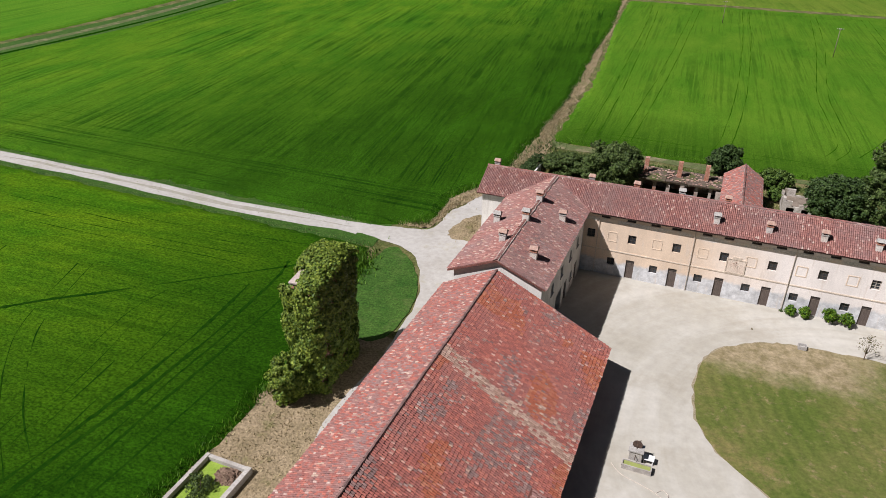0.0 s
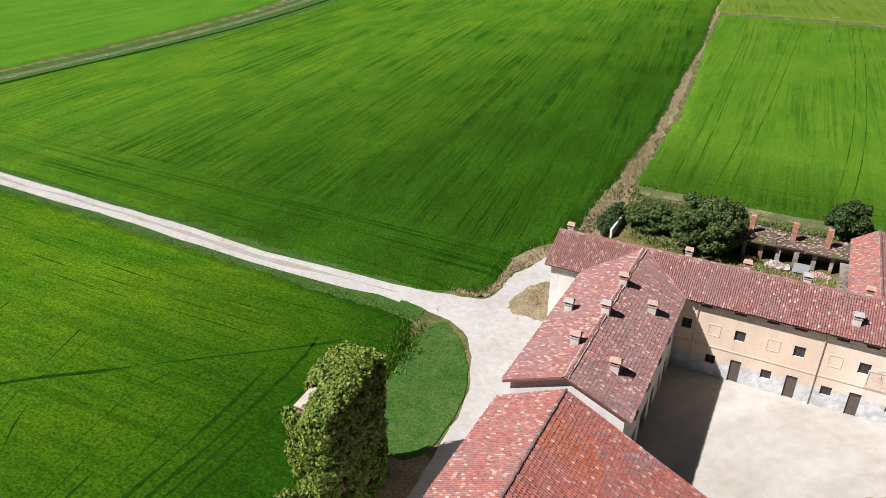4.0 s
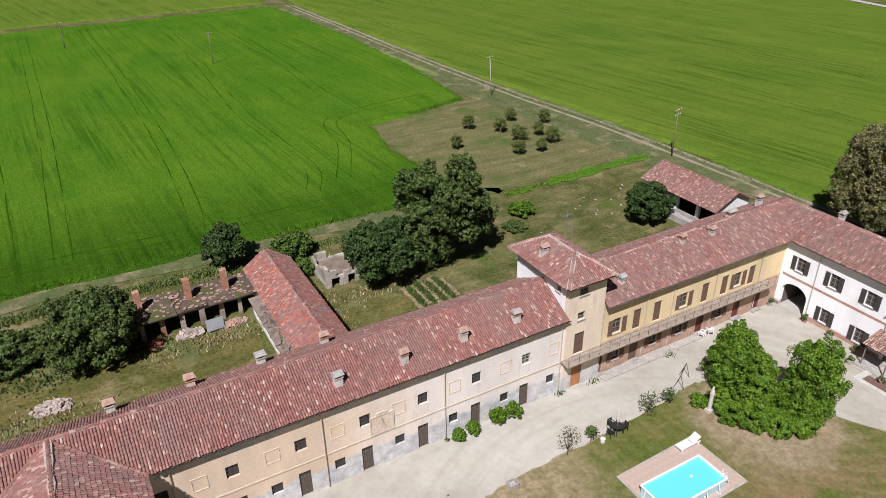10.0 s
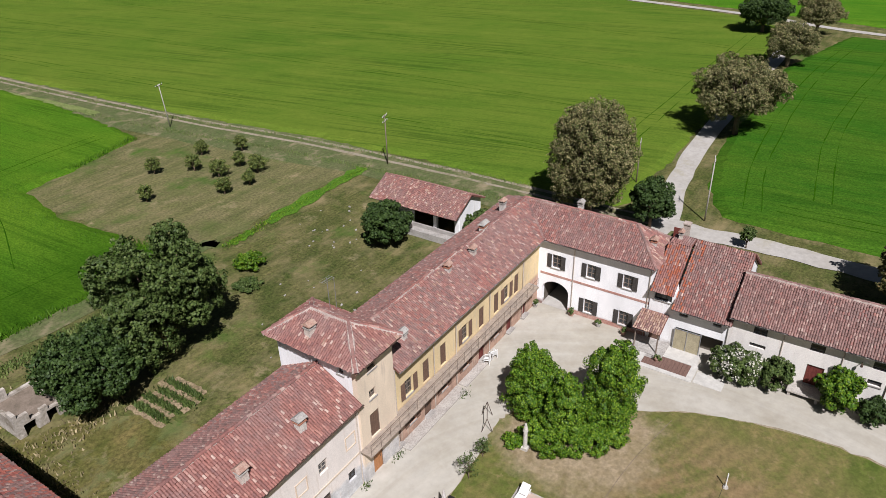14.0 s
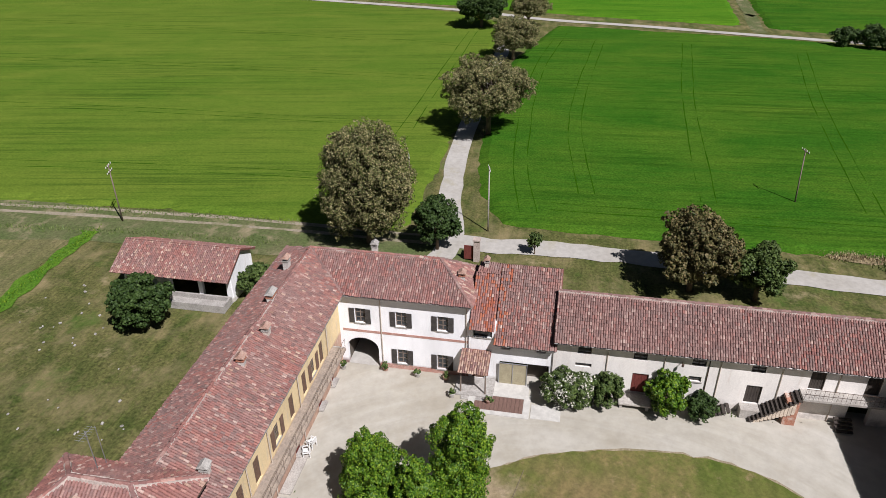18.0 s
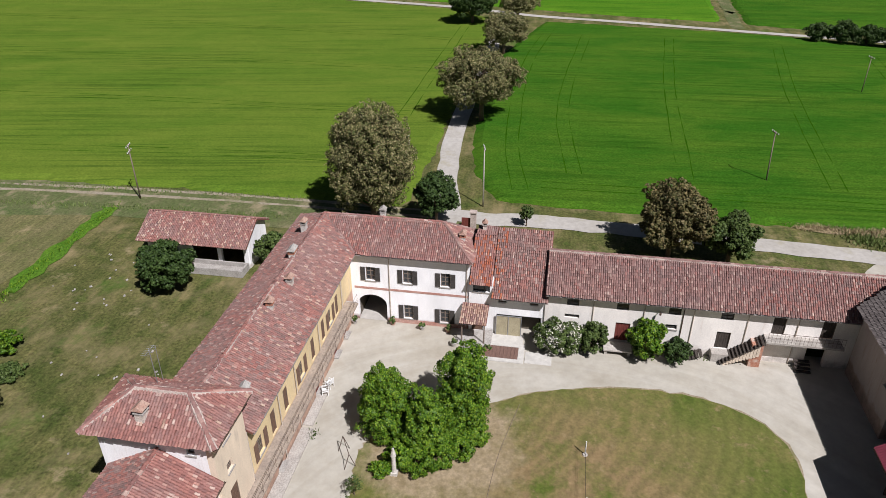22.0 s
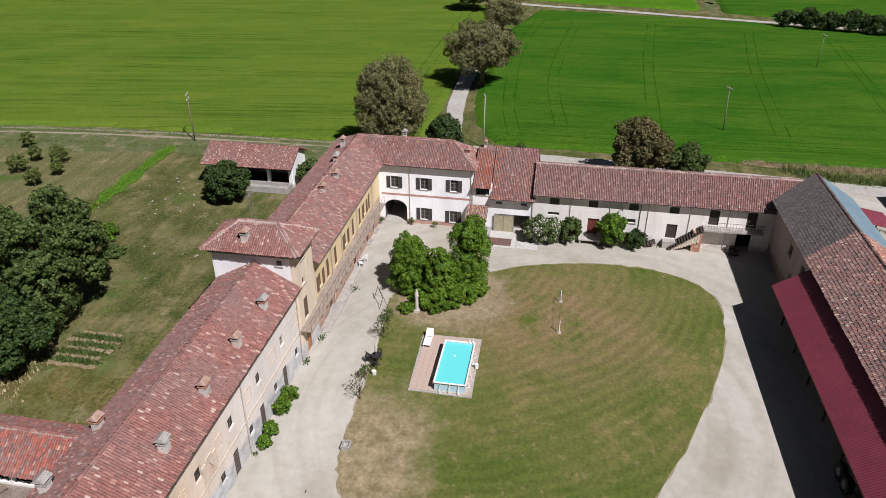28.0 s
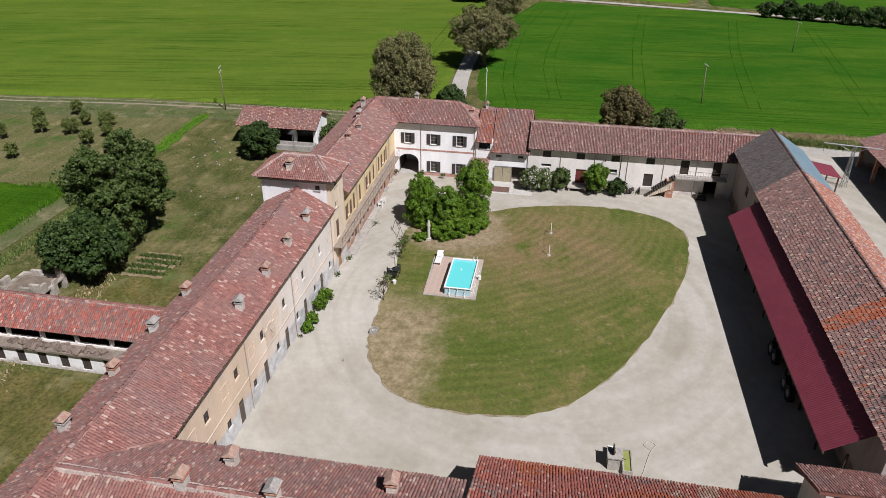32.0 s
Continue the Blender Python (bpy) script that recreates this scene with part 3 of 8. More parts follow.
def tiles_on(pts3, rng, keep_out=None):
    """Plan of the half-round cover tiles on a roof plane whose first edge is its eave: centres along (u, v), and the plane's frame."""
    a, b = Vector(pts3[0]), Vector(pts3[1])
    u = (b - a).normalized()
    n = u.cross(Vector(pts3[2]) - b).normalized()
    if n.z < 0:
        n = -n
    v = n.cross(u)
    if v.z < 0:
        v = -v
    flat = [((Vector(p) - a).dot(u), (Vector(p) - a).dot(v)) for p in pts3]
    lo_u, hi_u, hi_v = min(f[0] for f in flat), max(f[0] for f in flat), max(f[1] for f in flat)
    cu = np.arange(lo_u + 0.07, hi_u, TILE_U)
    cv = np.arange(0.09, hi_v, TILE_V)
    gu, gv = np.meshgrid(cu, cv)
    gu, gv = gu.ravel(), gv.ravel()
    ok = inside(gu, gv, flat)
    gu, gv = gu[ok], gv[ok]
    gu = gu + rng.normal(0, 0.009, gu.size)
    gv = gv + rng.normal(0, 0.018, gv.size)
    return a, u, v, n, gu, gv


ARC = np.array([(math.cos(t), math.sin(t)) for t in np.linspace(math.pi, 0, 5)])


def tile_mesh(name, a, u, v, n, gu, gv, mats, pick, rng):
    k = gu.size
    half_len, w0, w1 = 0.166, 0.083, 0.069
    pts = np.zeros((k, 10, 3))
    A, U, V, N = (np.array(q) for q in (a, u, v, n))
    lift = rng.uniform(0.0, 0.028, k)
    skew = rng.normal(0, 0.035, k)
    for e, (sv, w, base) in enumerate(((-half_len, w0, 0.035), (half_len, w1, 0.008))):
        for i in range(5):
            du = ARC[i, 0] * w + skew * sv
            h = ARC[i, 1] * w * 0.78 + base + lift * (1 if e == 0 else 0.4)
            pts[:, e * 5 + i, :] = A + np.outer(gu + du, U) + np.outer(gv + sv, V) + np.outer(h, N)
    quads = np.array([(i, i + 1, i + 6, i + 5) for i in range(4)])
    faces = (np.arange(k)[:, None, None] * 10 + quads[None]).reshape(-1, 4)
    return mesh_of(name, pts.reshape(-1, 3).tolist(), faces.tolist(), mats, np.repeat(pick, 4))


def roof(parent, pts3, seed, mats=None, pick=None, thick=0.14, name="roof", leave=None):
    """One roof plane: a deck with the cover tiles on it. pts3: first the eave's two ends, then the rest; pick(u, v): which clay."""
    rng = np.random.default_rng(seed)
    deck = part(name, slab(pts3, thick), DECK, parent, "sloping roof of half-round clay tiles")
    a, u, v, n, gu, gv = tiles_on(pts3, rng)
    if leave:
        ok = ~leave(gu, gv)
        gu, gv = gu[ok], gv[ok]
    mats = mats or [TILE_RED]
    which = pick(gu, gv, rng) if pick else np.zeros(gu.size, dtype=int)
    t = part("tiles", tile_mesh("tiles", a, u, v, n, gu, gv, mats, which, rng), None, deck)
    t["kind"] = "stuff"
    return deck


def ridge(parent, a, b, mat=None, mortar=0.16, seed=0):
    """A line of ridge tiles bedded in mortar."""
    rng = np.random.default_rng(seed)
    a, b = Vector(a), Vector(b)
    d = b - a
    k = max(2, int(d.length / 0.33))
    u = d.normalized()
    s = Vector((-u.y, u.x, 0)).normalized()
    n = s.cross(u)
    if n.z < 0:
        n = -n
    verts, faces = [], []
    for i in range(k):
        for e, w in ((i / k, 0.14), ((i + 1.12) / k, 0.115)):
            jit = Vector(rng.normal(0, 0.012, 3))
            for c, h in ARC:
                verts.append(tuple(a + d * e + s * (c * w) + n * (h * w * 0.8 + (0.05 if w > 0.13 else 0.02)) + jit))
        faces += [tuple(i * 10 + q for q in (j, j + 1, j + 6, j + 5)) for j in range(4)]
    cap = part("ridge_tiles", mesh_of("ridge_tiles", verts, faces, mat or TILE_RED), None, parent)
    cap["kind"] = "stuff"
    if mortar:
        rng = np.random.default_rng(seed + 1)
        vs, fs, m = [], [], max(3, int(d.length / 0.6))
        for i in range(m + 1):
            p = a + d * (i / m)
            w = mortar * rng.uniform(0.75, 1.45)
            for c, h in ((-w - 0.06, -0.1), (-w, 0.07), (w, 0.07), (w + 0.06, -0.1)):
                vs.append(tuple(p + s * c + n * h))
            if i < m:
                fs += [(i * 4 + j, i * 4 + j + 1, i * 4 + j + 5, i * 4 + j + 4) for j in range(3)]
        part("mortar_bed", mesh_of("mortar_bed", vs, fs, MORTAR), None, parent, "pale lime mortar along the ridge")


def smooth_outline(pts, per=6, wobble=0.0, seed=0, closed=True):
    """A rounded outline through plan points."""
    rng = np.random.default_rng(seed)
    out, k = [], len(pts)
    for i in range(k if closed else k - 1):
        p = [Vector(pts[(i + j) % k]) if closed else Vector(pts[min(max(i + j, 0), k - 1)]) for j in (-1, 0, 1, 2)]
        for s in range(per):
            t = s / per
            q = 0.5 * (2 * p[1] + (p[2] - p[0]) * t + (2 * p[0] - 5 * p[1] + 4 * p[2] - p[3]) * t * t + (3 * p[1] - p[0] - 3 * p[2] + p[3]) * t ** 3)
            out.append((q.x + rng.normal(0, wobble), q.y + rng.normal(0, wobble)))
    if not closed:
        out.append(tuple(pts[-1]))
    return out


def sheet(name, pts, z, material, label, category, kind="structure", lip=0.0):
    """A flat sheet of ground over a plan outline, with a turned-down lip."""
    bm = bmesh.new()
    top = [bm.verts.new((x, y, z)) for x, y in pts]
    f = bm.faces.new(top)
    if lip:
        lo = [bm.verts.new((x, y, z - lip)) for x, y in pts]
        for i in range(len(pts)):
            j = (i + 1) % len(pts)
            bm.faces.new((top[i], lo[i], lo[j], top[j]))
    bmesh.ops.triangulate(bm, faces=[f])
    return tagged(part(name, bm, material), label, category, kind=kind)


def ribbon(pts, width, z, wobble=0.0, seed=0, per=5, lip=0.0):
    """A strip of that width along a smooth plan line."""
    rng = np.random.default_rng(seed)
    line = [Vector(p) for p in smooth_outline(pts, per, closed=False)]
    bm, prev = bmesh.new(), None
    for i, p in enumerate(line):
        t = (line[min(i + 1, len(line) - 1)] - line[max(i - 1, 0)]).normalized()
        s = Vector((-t.y, t.x))
        w = width(i / (len(line) - 1)) if callable(width) else width
        l, r = p + s * (w / 2 + rng.normal(0, wobble)), p - s * (w / 2 + rng.normal(0, wobble))
        row = [bm.verts.new((l.x, l.y, z - lip)), bm.verts.new((l.x, l.y, z)), bm.verts.new((r.x, r.y, z)), bm.verts.new((r.x, r.y, z - lip))]
        if prev:
            for j in range(3):
                if lip or j == 1:
                    bm.faces.new((prev[j], prev[j + 1], row[j + 1], row[j]))
        prev = row
    return bm


def leaves_mesh(name, centres, size, mat, rng, normals=None, long=1.5, loose=0.6):
    """Bent leaf blades, two faces each, at the centres given."""
    k = len(centres)
    c = np.asarray(centres)
    d = rng.normal(0, 1, (k, 3))
    if normals is not None:
        d = d * loose + np.asarray(normals)
    d /= np.linalg.norm(d, axis=1)[:, None]
    e = np.cross(d, rng.normal(0, 1, (k, 3)))
    e /= np.linalg.norm(e, axis=1)[:, None]
    f = np.cross(d, e)
    s = (size * rng.uniform(0.6, 1.3, k))[:, None]
    v = np.stack([c - e * s * 0.5 * long, c + f * s * 0.5 + d * s * 0.12, c - f * s * 0.5 + d * s * 0.12, c + e * s * 0.5 * long], axis=1).reshape(-1, 3)
    tri = np.array([(0, 2, 1), (1, 2, 3)])
    faces = (np.arange(k)[:, None, None] * 4 + tri[None]).reshape(-1, 3)
    return mesh_of(name, v.tolist(), faces.tolist(), mat)


def lobes_points(lobes, count, rng, shell=0.55):
    """Leaf places gathered into rounded sprays over the skins of a set of ellipsoids, with a thinner fill inside and dark gaps between the sprays."""
    vol = np.array([l[3] * l[4] * l[5] for l in lobes]) ** 0.67
    share = (vol / vol.sum() * count).astype(int)
    pts, nor = [], []
    for l, k in zip(lobes, share):
        if k < 1:
            continue
        rad = np.array(l[3:6])
        mean = float(rad.mean())
        spray = min(0.5, max(0.12, 0.2 * mean))
        n = max(6, int(3.0 * (mean / spray) ** 2))
        c = rng.normal(0, 1, (n, 3))
        c /= np.linalg.norm(c, axis=1)[:, None]
        lump = np.array([noise.noise(Vector((q[0] * 2.1 + l[0], q[1] * 2.1 + l[1], q[2] * 2.1 + l[2]))) for q in c])
        reach = (0.86 + 0.34 * lump) * rng.uniform(0.86, 1.06, n)
        size = spray * rng.uniform(0.65, 1.3, n)
        which = rng.integers(0, n, k)
        d = rng.normal(0, 1, (k, 3)) + 0.55 * c[which] + np.array((0, 0, 0.25))
        d /= np.linalg.norm(d, axis=1)[:, None]
        r = size[which] * (1 - shell * rng.uniform(0, 1, k) ** 2.2)
        p = c[which] * reach[which][:, None] * rad + d * r[:, None] * (0.55 + 0.45 * rad / mean)
        deep = rng.uniform(0, 1, k) < 0.14
        p[deep] *= rng.uniform(0.45, 0.8, k)[deep][:, None]
        q = d + 0.45 * c[which]
        pts.append(p + np.array(l[0:3]))
        nor.append(q / np.linalg.norm(q, axis=1)[:, None])
    return np.concatenate(pts), np.concatenate(nor)


def crown_lobes(rng, cz, rx, ry, rz, k):
    """A crown as a cluster of uneven clumps round a core."""
    out = [(0, 0, cz, rx * 0.72, ry * 0.72, rz * 0.76), (rx * 0.08, -ry * 0.05, cz + rz * 0.66, rx * 0.42, ry * 0.42, rz * 0.34)]
    k = int(k * 2.6)
    for i in range(k):
        a = 2.399 * i + rng.uniform(-0.4, 0.4)
        h = -0.8 + 1.68 * (i + 0.5) / k
        w = math.sqrt(max(0.06, 1 - h * h))
        s = rng.uniform(0.17, 0.36)
        reach = rng.uniform(0.62, 0.9)
        out.append((rx * reach * w * math.cos(a), ry * reach * w * math.sin(a), cz + rz * reach * h, rx * s, ry * s, rz * s * 0.85))
    return out


def tree(name, at, label, height, lobes, count, leaf, leaf_size, trunk_r=0.3, seed=1, category="tree", group="", extra=None):
    """A tapered trunk with limbs into each lobe, and a crown of separate leaf clumps."""
    rng = np.random.default_rng(seed)
    ob = thing(name, label, category, group, at=(at[0], at[1], 0))
    first = min(l[2] - l[5] for l in lobes)
    fork = Vector((0, 0, max(0.35, min(height * 0.3, first + 0.6))))
    bm = rods(((0, 0, -0.1), fork, trunk_r, trunk_r * 0.72), (fork, (0.1, 0.05, height * 0.72), trunk_r * 0.7, trunk_r * 0.15))
    for l in lobes:
        rod(bm, fork * rng.uniform(0.75, 1.0), (l[0] * 0.8, l[1] * 0.8, l[2]), trunk_r * 0.38, trunk_r * 0.08, 6)
    part("trunk", bm, BARK, ob, smooth=True)
    count, leaf_size = int(count * 3.6), leaf_size * 0.48
    p, nrm = lobes_points(lobes, count, rng)
    keep = p[:, 2] > 0.05
    c = part("crown", leaves_mesh("crown", p[keep], leaf_size, leaf, rng, nrm[keep], loose=0.5), None, ob)
    if extra:
        p, nrm = lobes_points(lobes, extra[1], rng, 0.3)
        part("blossom", leaves_mesh("blossom", p, extra[2], extra[0], rng, nrm), None, ob)
    return ob


# ---- ground ----
from mathutils import geometry

bm = bmesh.new()
R = [-2600, -900, -300, -150, -60, 0, 60, 120, 200, 340, 900, 2600]
grid = [[bm.verts.new((x, y, -0.03)) for y in R] for x in R]
for i in range(len(R) - 1):
    for j in range(len(R) - 1):
        bm.faces.new((grid[i][j], grid[i + 1][j], grid[i + 1][j + 1], grid[i][j + 1]))
tagged(part("ground", bm, MEADOW), "patchy dry and green meadow grass reaching the horizon", "ground", kind="structure")


def field(name, pts, material, label, height=0.42, seed=0):
    """A standing crop with a ragged sloping edge."""
    rng = np.random.default_rng(seed)
    if sum(p[0] * q[1] - q[0] * p[1] for p, q in zip(pts, pts[1:] + pts[:1])) < 0:
        pts = pts[::-1]
    line = []
    for i in range(len(pts)):
        a, b = Vector(pts[i]), Vector(pts[(i + 1) % len(pts)])
        k = max(1, min(160, int((b - a).length / 1.3)))
        for s in range(k):
            p = a + (b - a) * (s / k)
            line.append((p.x + rng.normal(0, 0.2), p.y + rng.normal(0, 0.2)))
    bm = bmesh.new()
    k = len(line)
    rings = []
    for out, z in ((1.3, -0.02), (0.75, height * 0.45), (0.0, height)):
        ring = []
        for i, (x, y) in enumerate(line):
            t = Vector(line[(i + 1) % k]) - Vector(line[i - 1])
            n = Vector((t.y, -t.x)).normalized()
            ring.append(bm.verts.new((x + n.x * out, y + n.y * out, z + (rng.normal(0, 0.03) if 0 < z < height else 0))))
        rings.append(ring)
    for lo, hi in zip(rings, rings[1:]):
        for i in range(k):
            bm.faces.new((lo[i], lo[(i + 1) % k], hi[(i + 1) % k], hi[i]))
    top = rings[-1]
    for tri in geometry.tessellate_polygon([[Vector((x, y, 0)) for x, y in line]]):
        if len(set(tri)) == 3:
            bm.faces.new([top[i] for i in tri])
    return tagged(part(name, bm, material), label, "crop field", kind="stuff")


field("crop_field", [(-31.2, -260), (-31.0, 20), (-31.0, 36), (-32.2, 44), (-33, 52), (-35, 57.2), (-60, 57.6), (-93, 57.9), (-420, 56), (-420, -260)],
      CROP_E, "bright green young crop beside the farm road", 0.4, 1)
field("crop_field", [(-37.3, 65.2), (-33, 66.4), (-31.3, 67.2), (-31.2, 69), (-31.5, 72), (-31.8, 74.6), (-31.2, 77), (-29.6, 79.6), (-28, 82.2), (-27.9, 86), (-28.1, 96), (-28.1, 110), (-28.3, 124), (-29.4, 138), (-30.8, 152.7), (-31.6, 163), (-34, 199), (-41, 262), (-60, 520), (-190, 520),
      (-160, 240), (-150, 186), (-147.5, 141), (-150, 107), (-150, 65.4)], CROP_A, "dark green crop field with sown rows", 0.5, 2)
field("crop_field", [(-420, 40), (-166, 62), (-166, 110), (-166, 142), (-171, 186), (-190, 262), (-260, 520), (-420, 520)], CROP_F, "green crop field beyond the canal", 0.4, 3)
field("crop_field", [(-23, 103), (5, 102.3), (31.5, 101.8), (31.2, 110), (30.4, 119), (32.4, 131.6), (42, 133.6), (52.6, 136.4), (55.5, 161), (55.6, 197), (52.5, 247), (-35, 247), (-31, 199),
      (-26.6, 163), (-24.2, 139), (-23.6, 120)], CROP_B, "bright green crop field behind the farm", 0.42, 4)
field("crop_field", [(-38, 256), (53, 256), (60, 520), (-58, 520)], CROP_C, "pale green far crop field", 0.4, 5)
field("crop_field", [(69, 64.6), (90, 64.6), (140, 65.2), (172, 65), (183, 78), (191, 112), (205, 200), (235, 520), (72, 520), (62.4, 250), (63.2, 200), (64.6, 160),
      (66.2, 135), (68.8, 112), (69.6, 92)], CROP_C, "yellow green crop field along the lane", 0.4, 6)
field("crop_field", [(72.5, 52.5), (80, 55.8), (92, 57.4), (140, 57.8), (171, 51), (165.5, 8), (159, -20), (135, -130), (73, -130), (71.5, 12), (71.8, 40)],
      CROP_D, "deep green crop field beside the avenue", 0.42, 7)
field("crop_field", [(186, 46), (180, 11), (420, 0), (420, 420), (236, 420), (216, 170), (203, 120), (194, 77)], CROP_F, "light green crop field beyond the road", 0.4, 8)
field("crop_field", [(178, 3), (171, -22), (146, -130), (420, -130), (420, -8)], CROP_D, "green crop field beyond the road", 0.4, 9)

VERGE = surface("lane verge grass", (0.125, 0.13, 0.06), (0.08, 0.112, 0.036), 0.35, 0.9, fine=3.0, fine_amount=0.4, third=(0.252, 0.209, 0.131), third_scale=0.3)
# gravel court, roads and lanes
court = [(-22.6, 8), (-5, 8), (-3, 14), (46, 14), (46, 63.6), (-22.6, 63.6)]
sheet("pavement", court, 0.012, GRAVEL, "pale trodden gravel of the farm court", "gravel court")
fork = smooth_outline([(-23.6, 30), (-23.4, 40), (-23.9, 45), (-24.5, 50.6), (-26.6, 55.9), (-29.9, 59.6), (-35.6, 61.0), (-38, 61.2), (-38, 63.2), (-33.9, 64.2), (-29.7, 65.2), (-29.1, 68),
                       (-29.1, 71.2), (-28.2, 73.6), (-27.2, 77.5), (-25.8, 77), (-24.9, 73), (-23.6, 69), (-22.3, 63.6), (-19.2, 60), (-19.2, 30)], 5, 0.07, 3)
sheet("road", fork, 0.03, ROADDUST, "dusty white fork of the farm road beside the house", "road")
sheet("verge", smooth_outline([(-27.0, 64.7), (-26.9, 68.4), (-25.4, 71.6), (-24.0, 71), (-23.0, 67), (-22.9, 64.4), (-24.6, 64.1)], 6, 0.1, 4), 0.045, DRYGRASS,
      "dry straw grass island in the road fork", "grass")
sheet("verge", smooth_outline([(-33.5, 65.4), (-30.2, 65.5), (-29.2, 68), (-29.3, 71.5), (-28.3, 74), (-27, 78), (-24.6, 83), (-27.8, 83.5), (-29.8, 80.4), (-31.6, 77.4), (-32, 72), (-31.6, 67.4)], 6, 0.15, 5), 0.036, DRYGRASS,
      "dry grass bank below the crop edge", "grass")
tagged(part("road", ribbon([(-37, 62.1), (-56, 61.3), (-75, 61.85), (-96, 61.85), (-150, 61.7), (-420, 58)], 2.7, 0.035, 0.1, 6), ROADDUST), "straight white gravel farm road", "road", kind="structure")
tagged(part("verge", ribbon([(-34, 62.4), (-56, 61.0), (-75, 61.6), (-96, 61.6), (-150, 61.5), (-420, 58)], 7.6, 0.015, 0.3, 7), BERM), "mown grass verges of the farm road", "grass", kind="structure")
wheel = [(-38, 62.0), (-56, 61.2), (-75, 61.75), (-96, 61.75), (-150, 61.6), (-300, 60)]
WORN = surface("greyed road crown", (0.34, 0.315, 0.28), (0.27, 0.26, 0.19), 0.5, 0.95)
tagged(part("verge", ribbon([(x, y + 0.1) for x, y in wheel], 0.55, 0.041, 0.2, 8), WORN), "greyed crown between the wheel tracks", "road", kind="structure")
tagged(part("road", ribbon([(-20.7, 8), (-20.75, 20), (-20.8, 32), (-20.9, 42), (-21.4, 47)], 1.3, 0.034, 0.1, 28), ROADDUST), "pale gravel path along the stable wall", "path", kind="structure")
sheet("verge", smooth_outline([(-31.8, 59.3), (-32.2, 52.3), (-29.4, 46), (-27.4, 42.5), (-24.4, 43.5), (-24.7, 50.6), (-26.9, 55.6), (-29.4, 58.3)], 6, 0.08, 9), 0.05, BERM,
      "clipped green grass triangle inside the road bend", "grass")
sheet("verge", smooth_outline([(-31, 8), (-30.6, 24), (-30.6, 36), (-27.5, 42.2), (-23.8, 43.6), (-21.8, 38), (-21.8, 24), (-21.8, 8)], 6, 0.12, 10), 0.022, DRYGRASS,
      "dry straw grass between the crop and the stable", "grass")
tagged(part("road", ribbon([(-158, 20), (-158, 60), (-157, 108), (-157, 141), (-162, 186), (-178, 262), (-230, 500)], 2.6, 0.03, 0.1, 11), VERGE), "grassy track along the canal", "track", kind="structure")
# flat ribbon; the shade in the canal's cut is put into its colour
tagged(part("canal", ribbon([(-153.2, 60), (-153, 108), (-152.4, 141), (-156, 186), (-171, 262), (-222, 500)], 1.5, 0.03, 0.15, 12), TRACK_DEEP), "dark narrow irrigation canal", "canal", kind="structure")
tagged(part("verge", ribbon([(-156.4, 20), (-156, 60), (-155.3, 108), (-155, 141), (-159.4, 186), (-174.6, 262), (-226, 500)], 14.0, 0.012, 0.3, 33), BERM), "green grass banks of the canal", "grass", kind="structure")
LANEDUST = surface("pale lane earth", (0.33, 0.285, 0.22), (0.26, 0.225, 0.16), 0.5, 0.95, fine=4.0, third=(0.15, 0.15, 0.07), third_scale=0.4, third_range=(0.5, 0.68))
lane = [(58.6, 248), (59.9, 213), (61.3, 166), (63.0, 135), (65.1, 116), (66.3, 97), (66.7, 77), (66.4, 62), (66.5, 56)]
tagged(part("road", ribbon([(x - 2.4 - max(0, y - 100) * 0.008, y) for x, y in lane], lambda s: 9.6 if s < 0.6 else 7.6, 0.012, 0.25, 13), VERGE), "dry grass verge of the field lane", "grass", kind="structure")
tagged(part("road", ribbon([(x - 0.7, y) for x, y in lane], 0.6, 0.03, 0.08, 14), LANEDUST), "bare wheel track of the field lane", "track", kind="structure")
tagged(part("road", ribbon([(x + 0.9, y) for x, y in lane], 0.6, 0.03, 0.08, 15), LANEDUST), "bare wheel track of the field lane", "track", kind="structure")
PALEGRASS = surface("pale yellow green grass", (0.2, 0.235, 0.085), (0.14, 0.185, 0.055), 0.5, 0.9, fine=3.5, fine_amount=0.4, bump=0.8, distance=0.1)
tagged(part("verge", ribbon([(57.6, 152), (56.8, 170), (55.9, 192), (55.4, 212)], 1.5, 0.024, 0.25, 38), PALEGRASS), "pale grass strip between the crop and the lane", "grass", kind="structure")
tagged(part("road", ribbon([(45, 61.4), (55, 61), (66, 58.2), (78, 60.2), (92, 61.5), (115, 62), (140, 61.8), (165, 62.4), (180, 62)], 2.7, 0.04, 0.08, 16), ROADDUST),
       "white gravel avenue under the lime trees", "road", kind="structure")
tagged(part("road", ribbon([(67, 58.5), (66.4, 54), (66.7, 47), (66.4, 38), (65, 23), (64.2, 12), (62, -4), (58, -30), (54, -120)], 3.1, 0.036, 0.1, 17), ROADDUST),
       "white gravel road past the barn", "road", kind="structure")
tagged(part("road", ribbon([(225, 240), (205, 165), (196, 120), (187.5, 77), (179.5, 56), (175.5, 35), (169.5, 8), (164, -19), (140, -130)], 2.4, 0.04, 0.08, 18), ROADDUST),
       "far pale asphalt road between the fields", "road", kind="structure")
tagged(part("road", ribbon([(172, 7), (190, 6), (215, 4.5), (420, -3)], 3.0, 0.02, 0.2, 19), VERGE), "grassy lane between the far fields", "track", kind="structure")
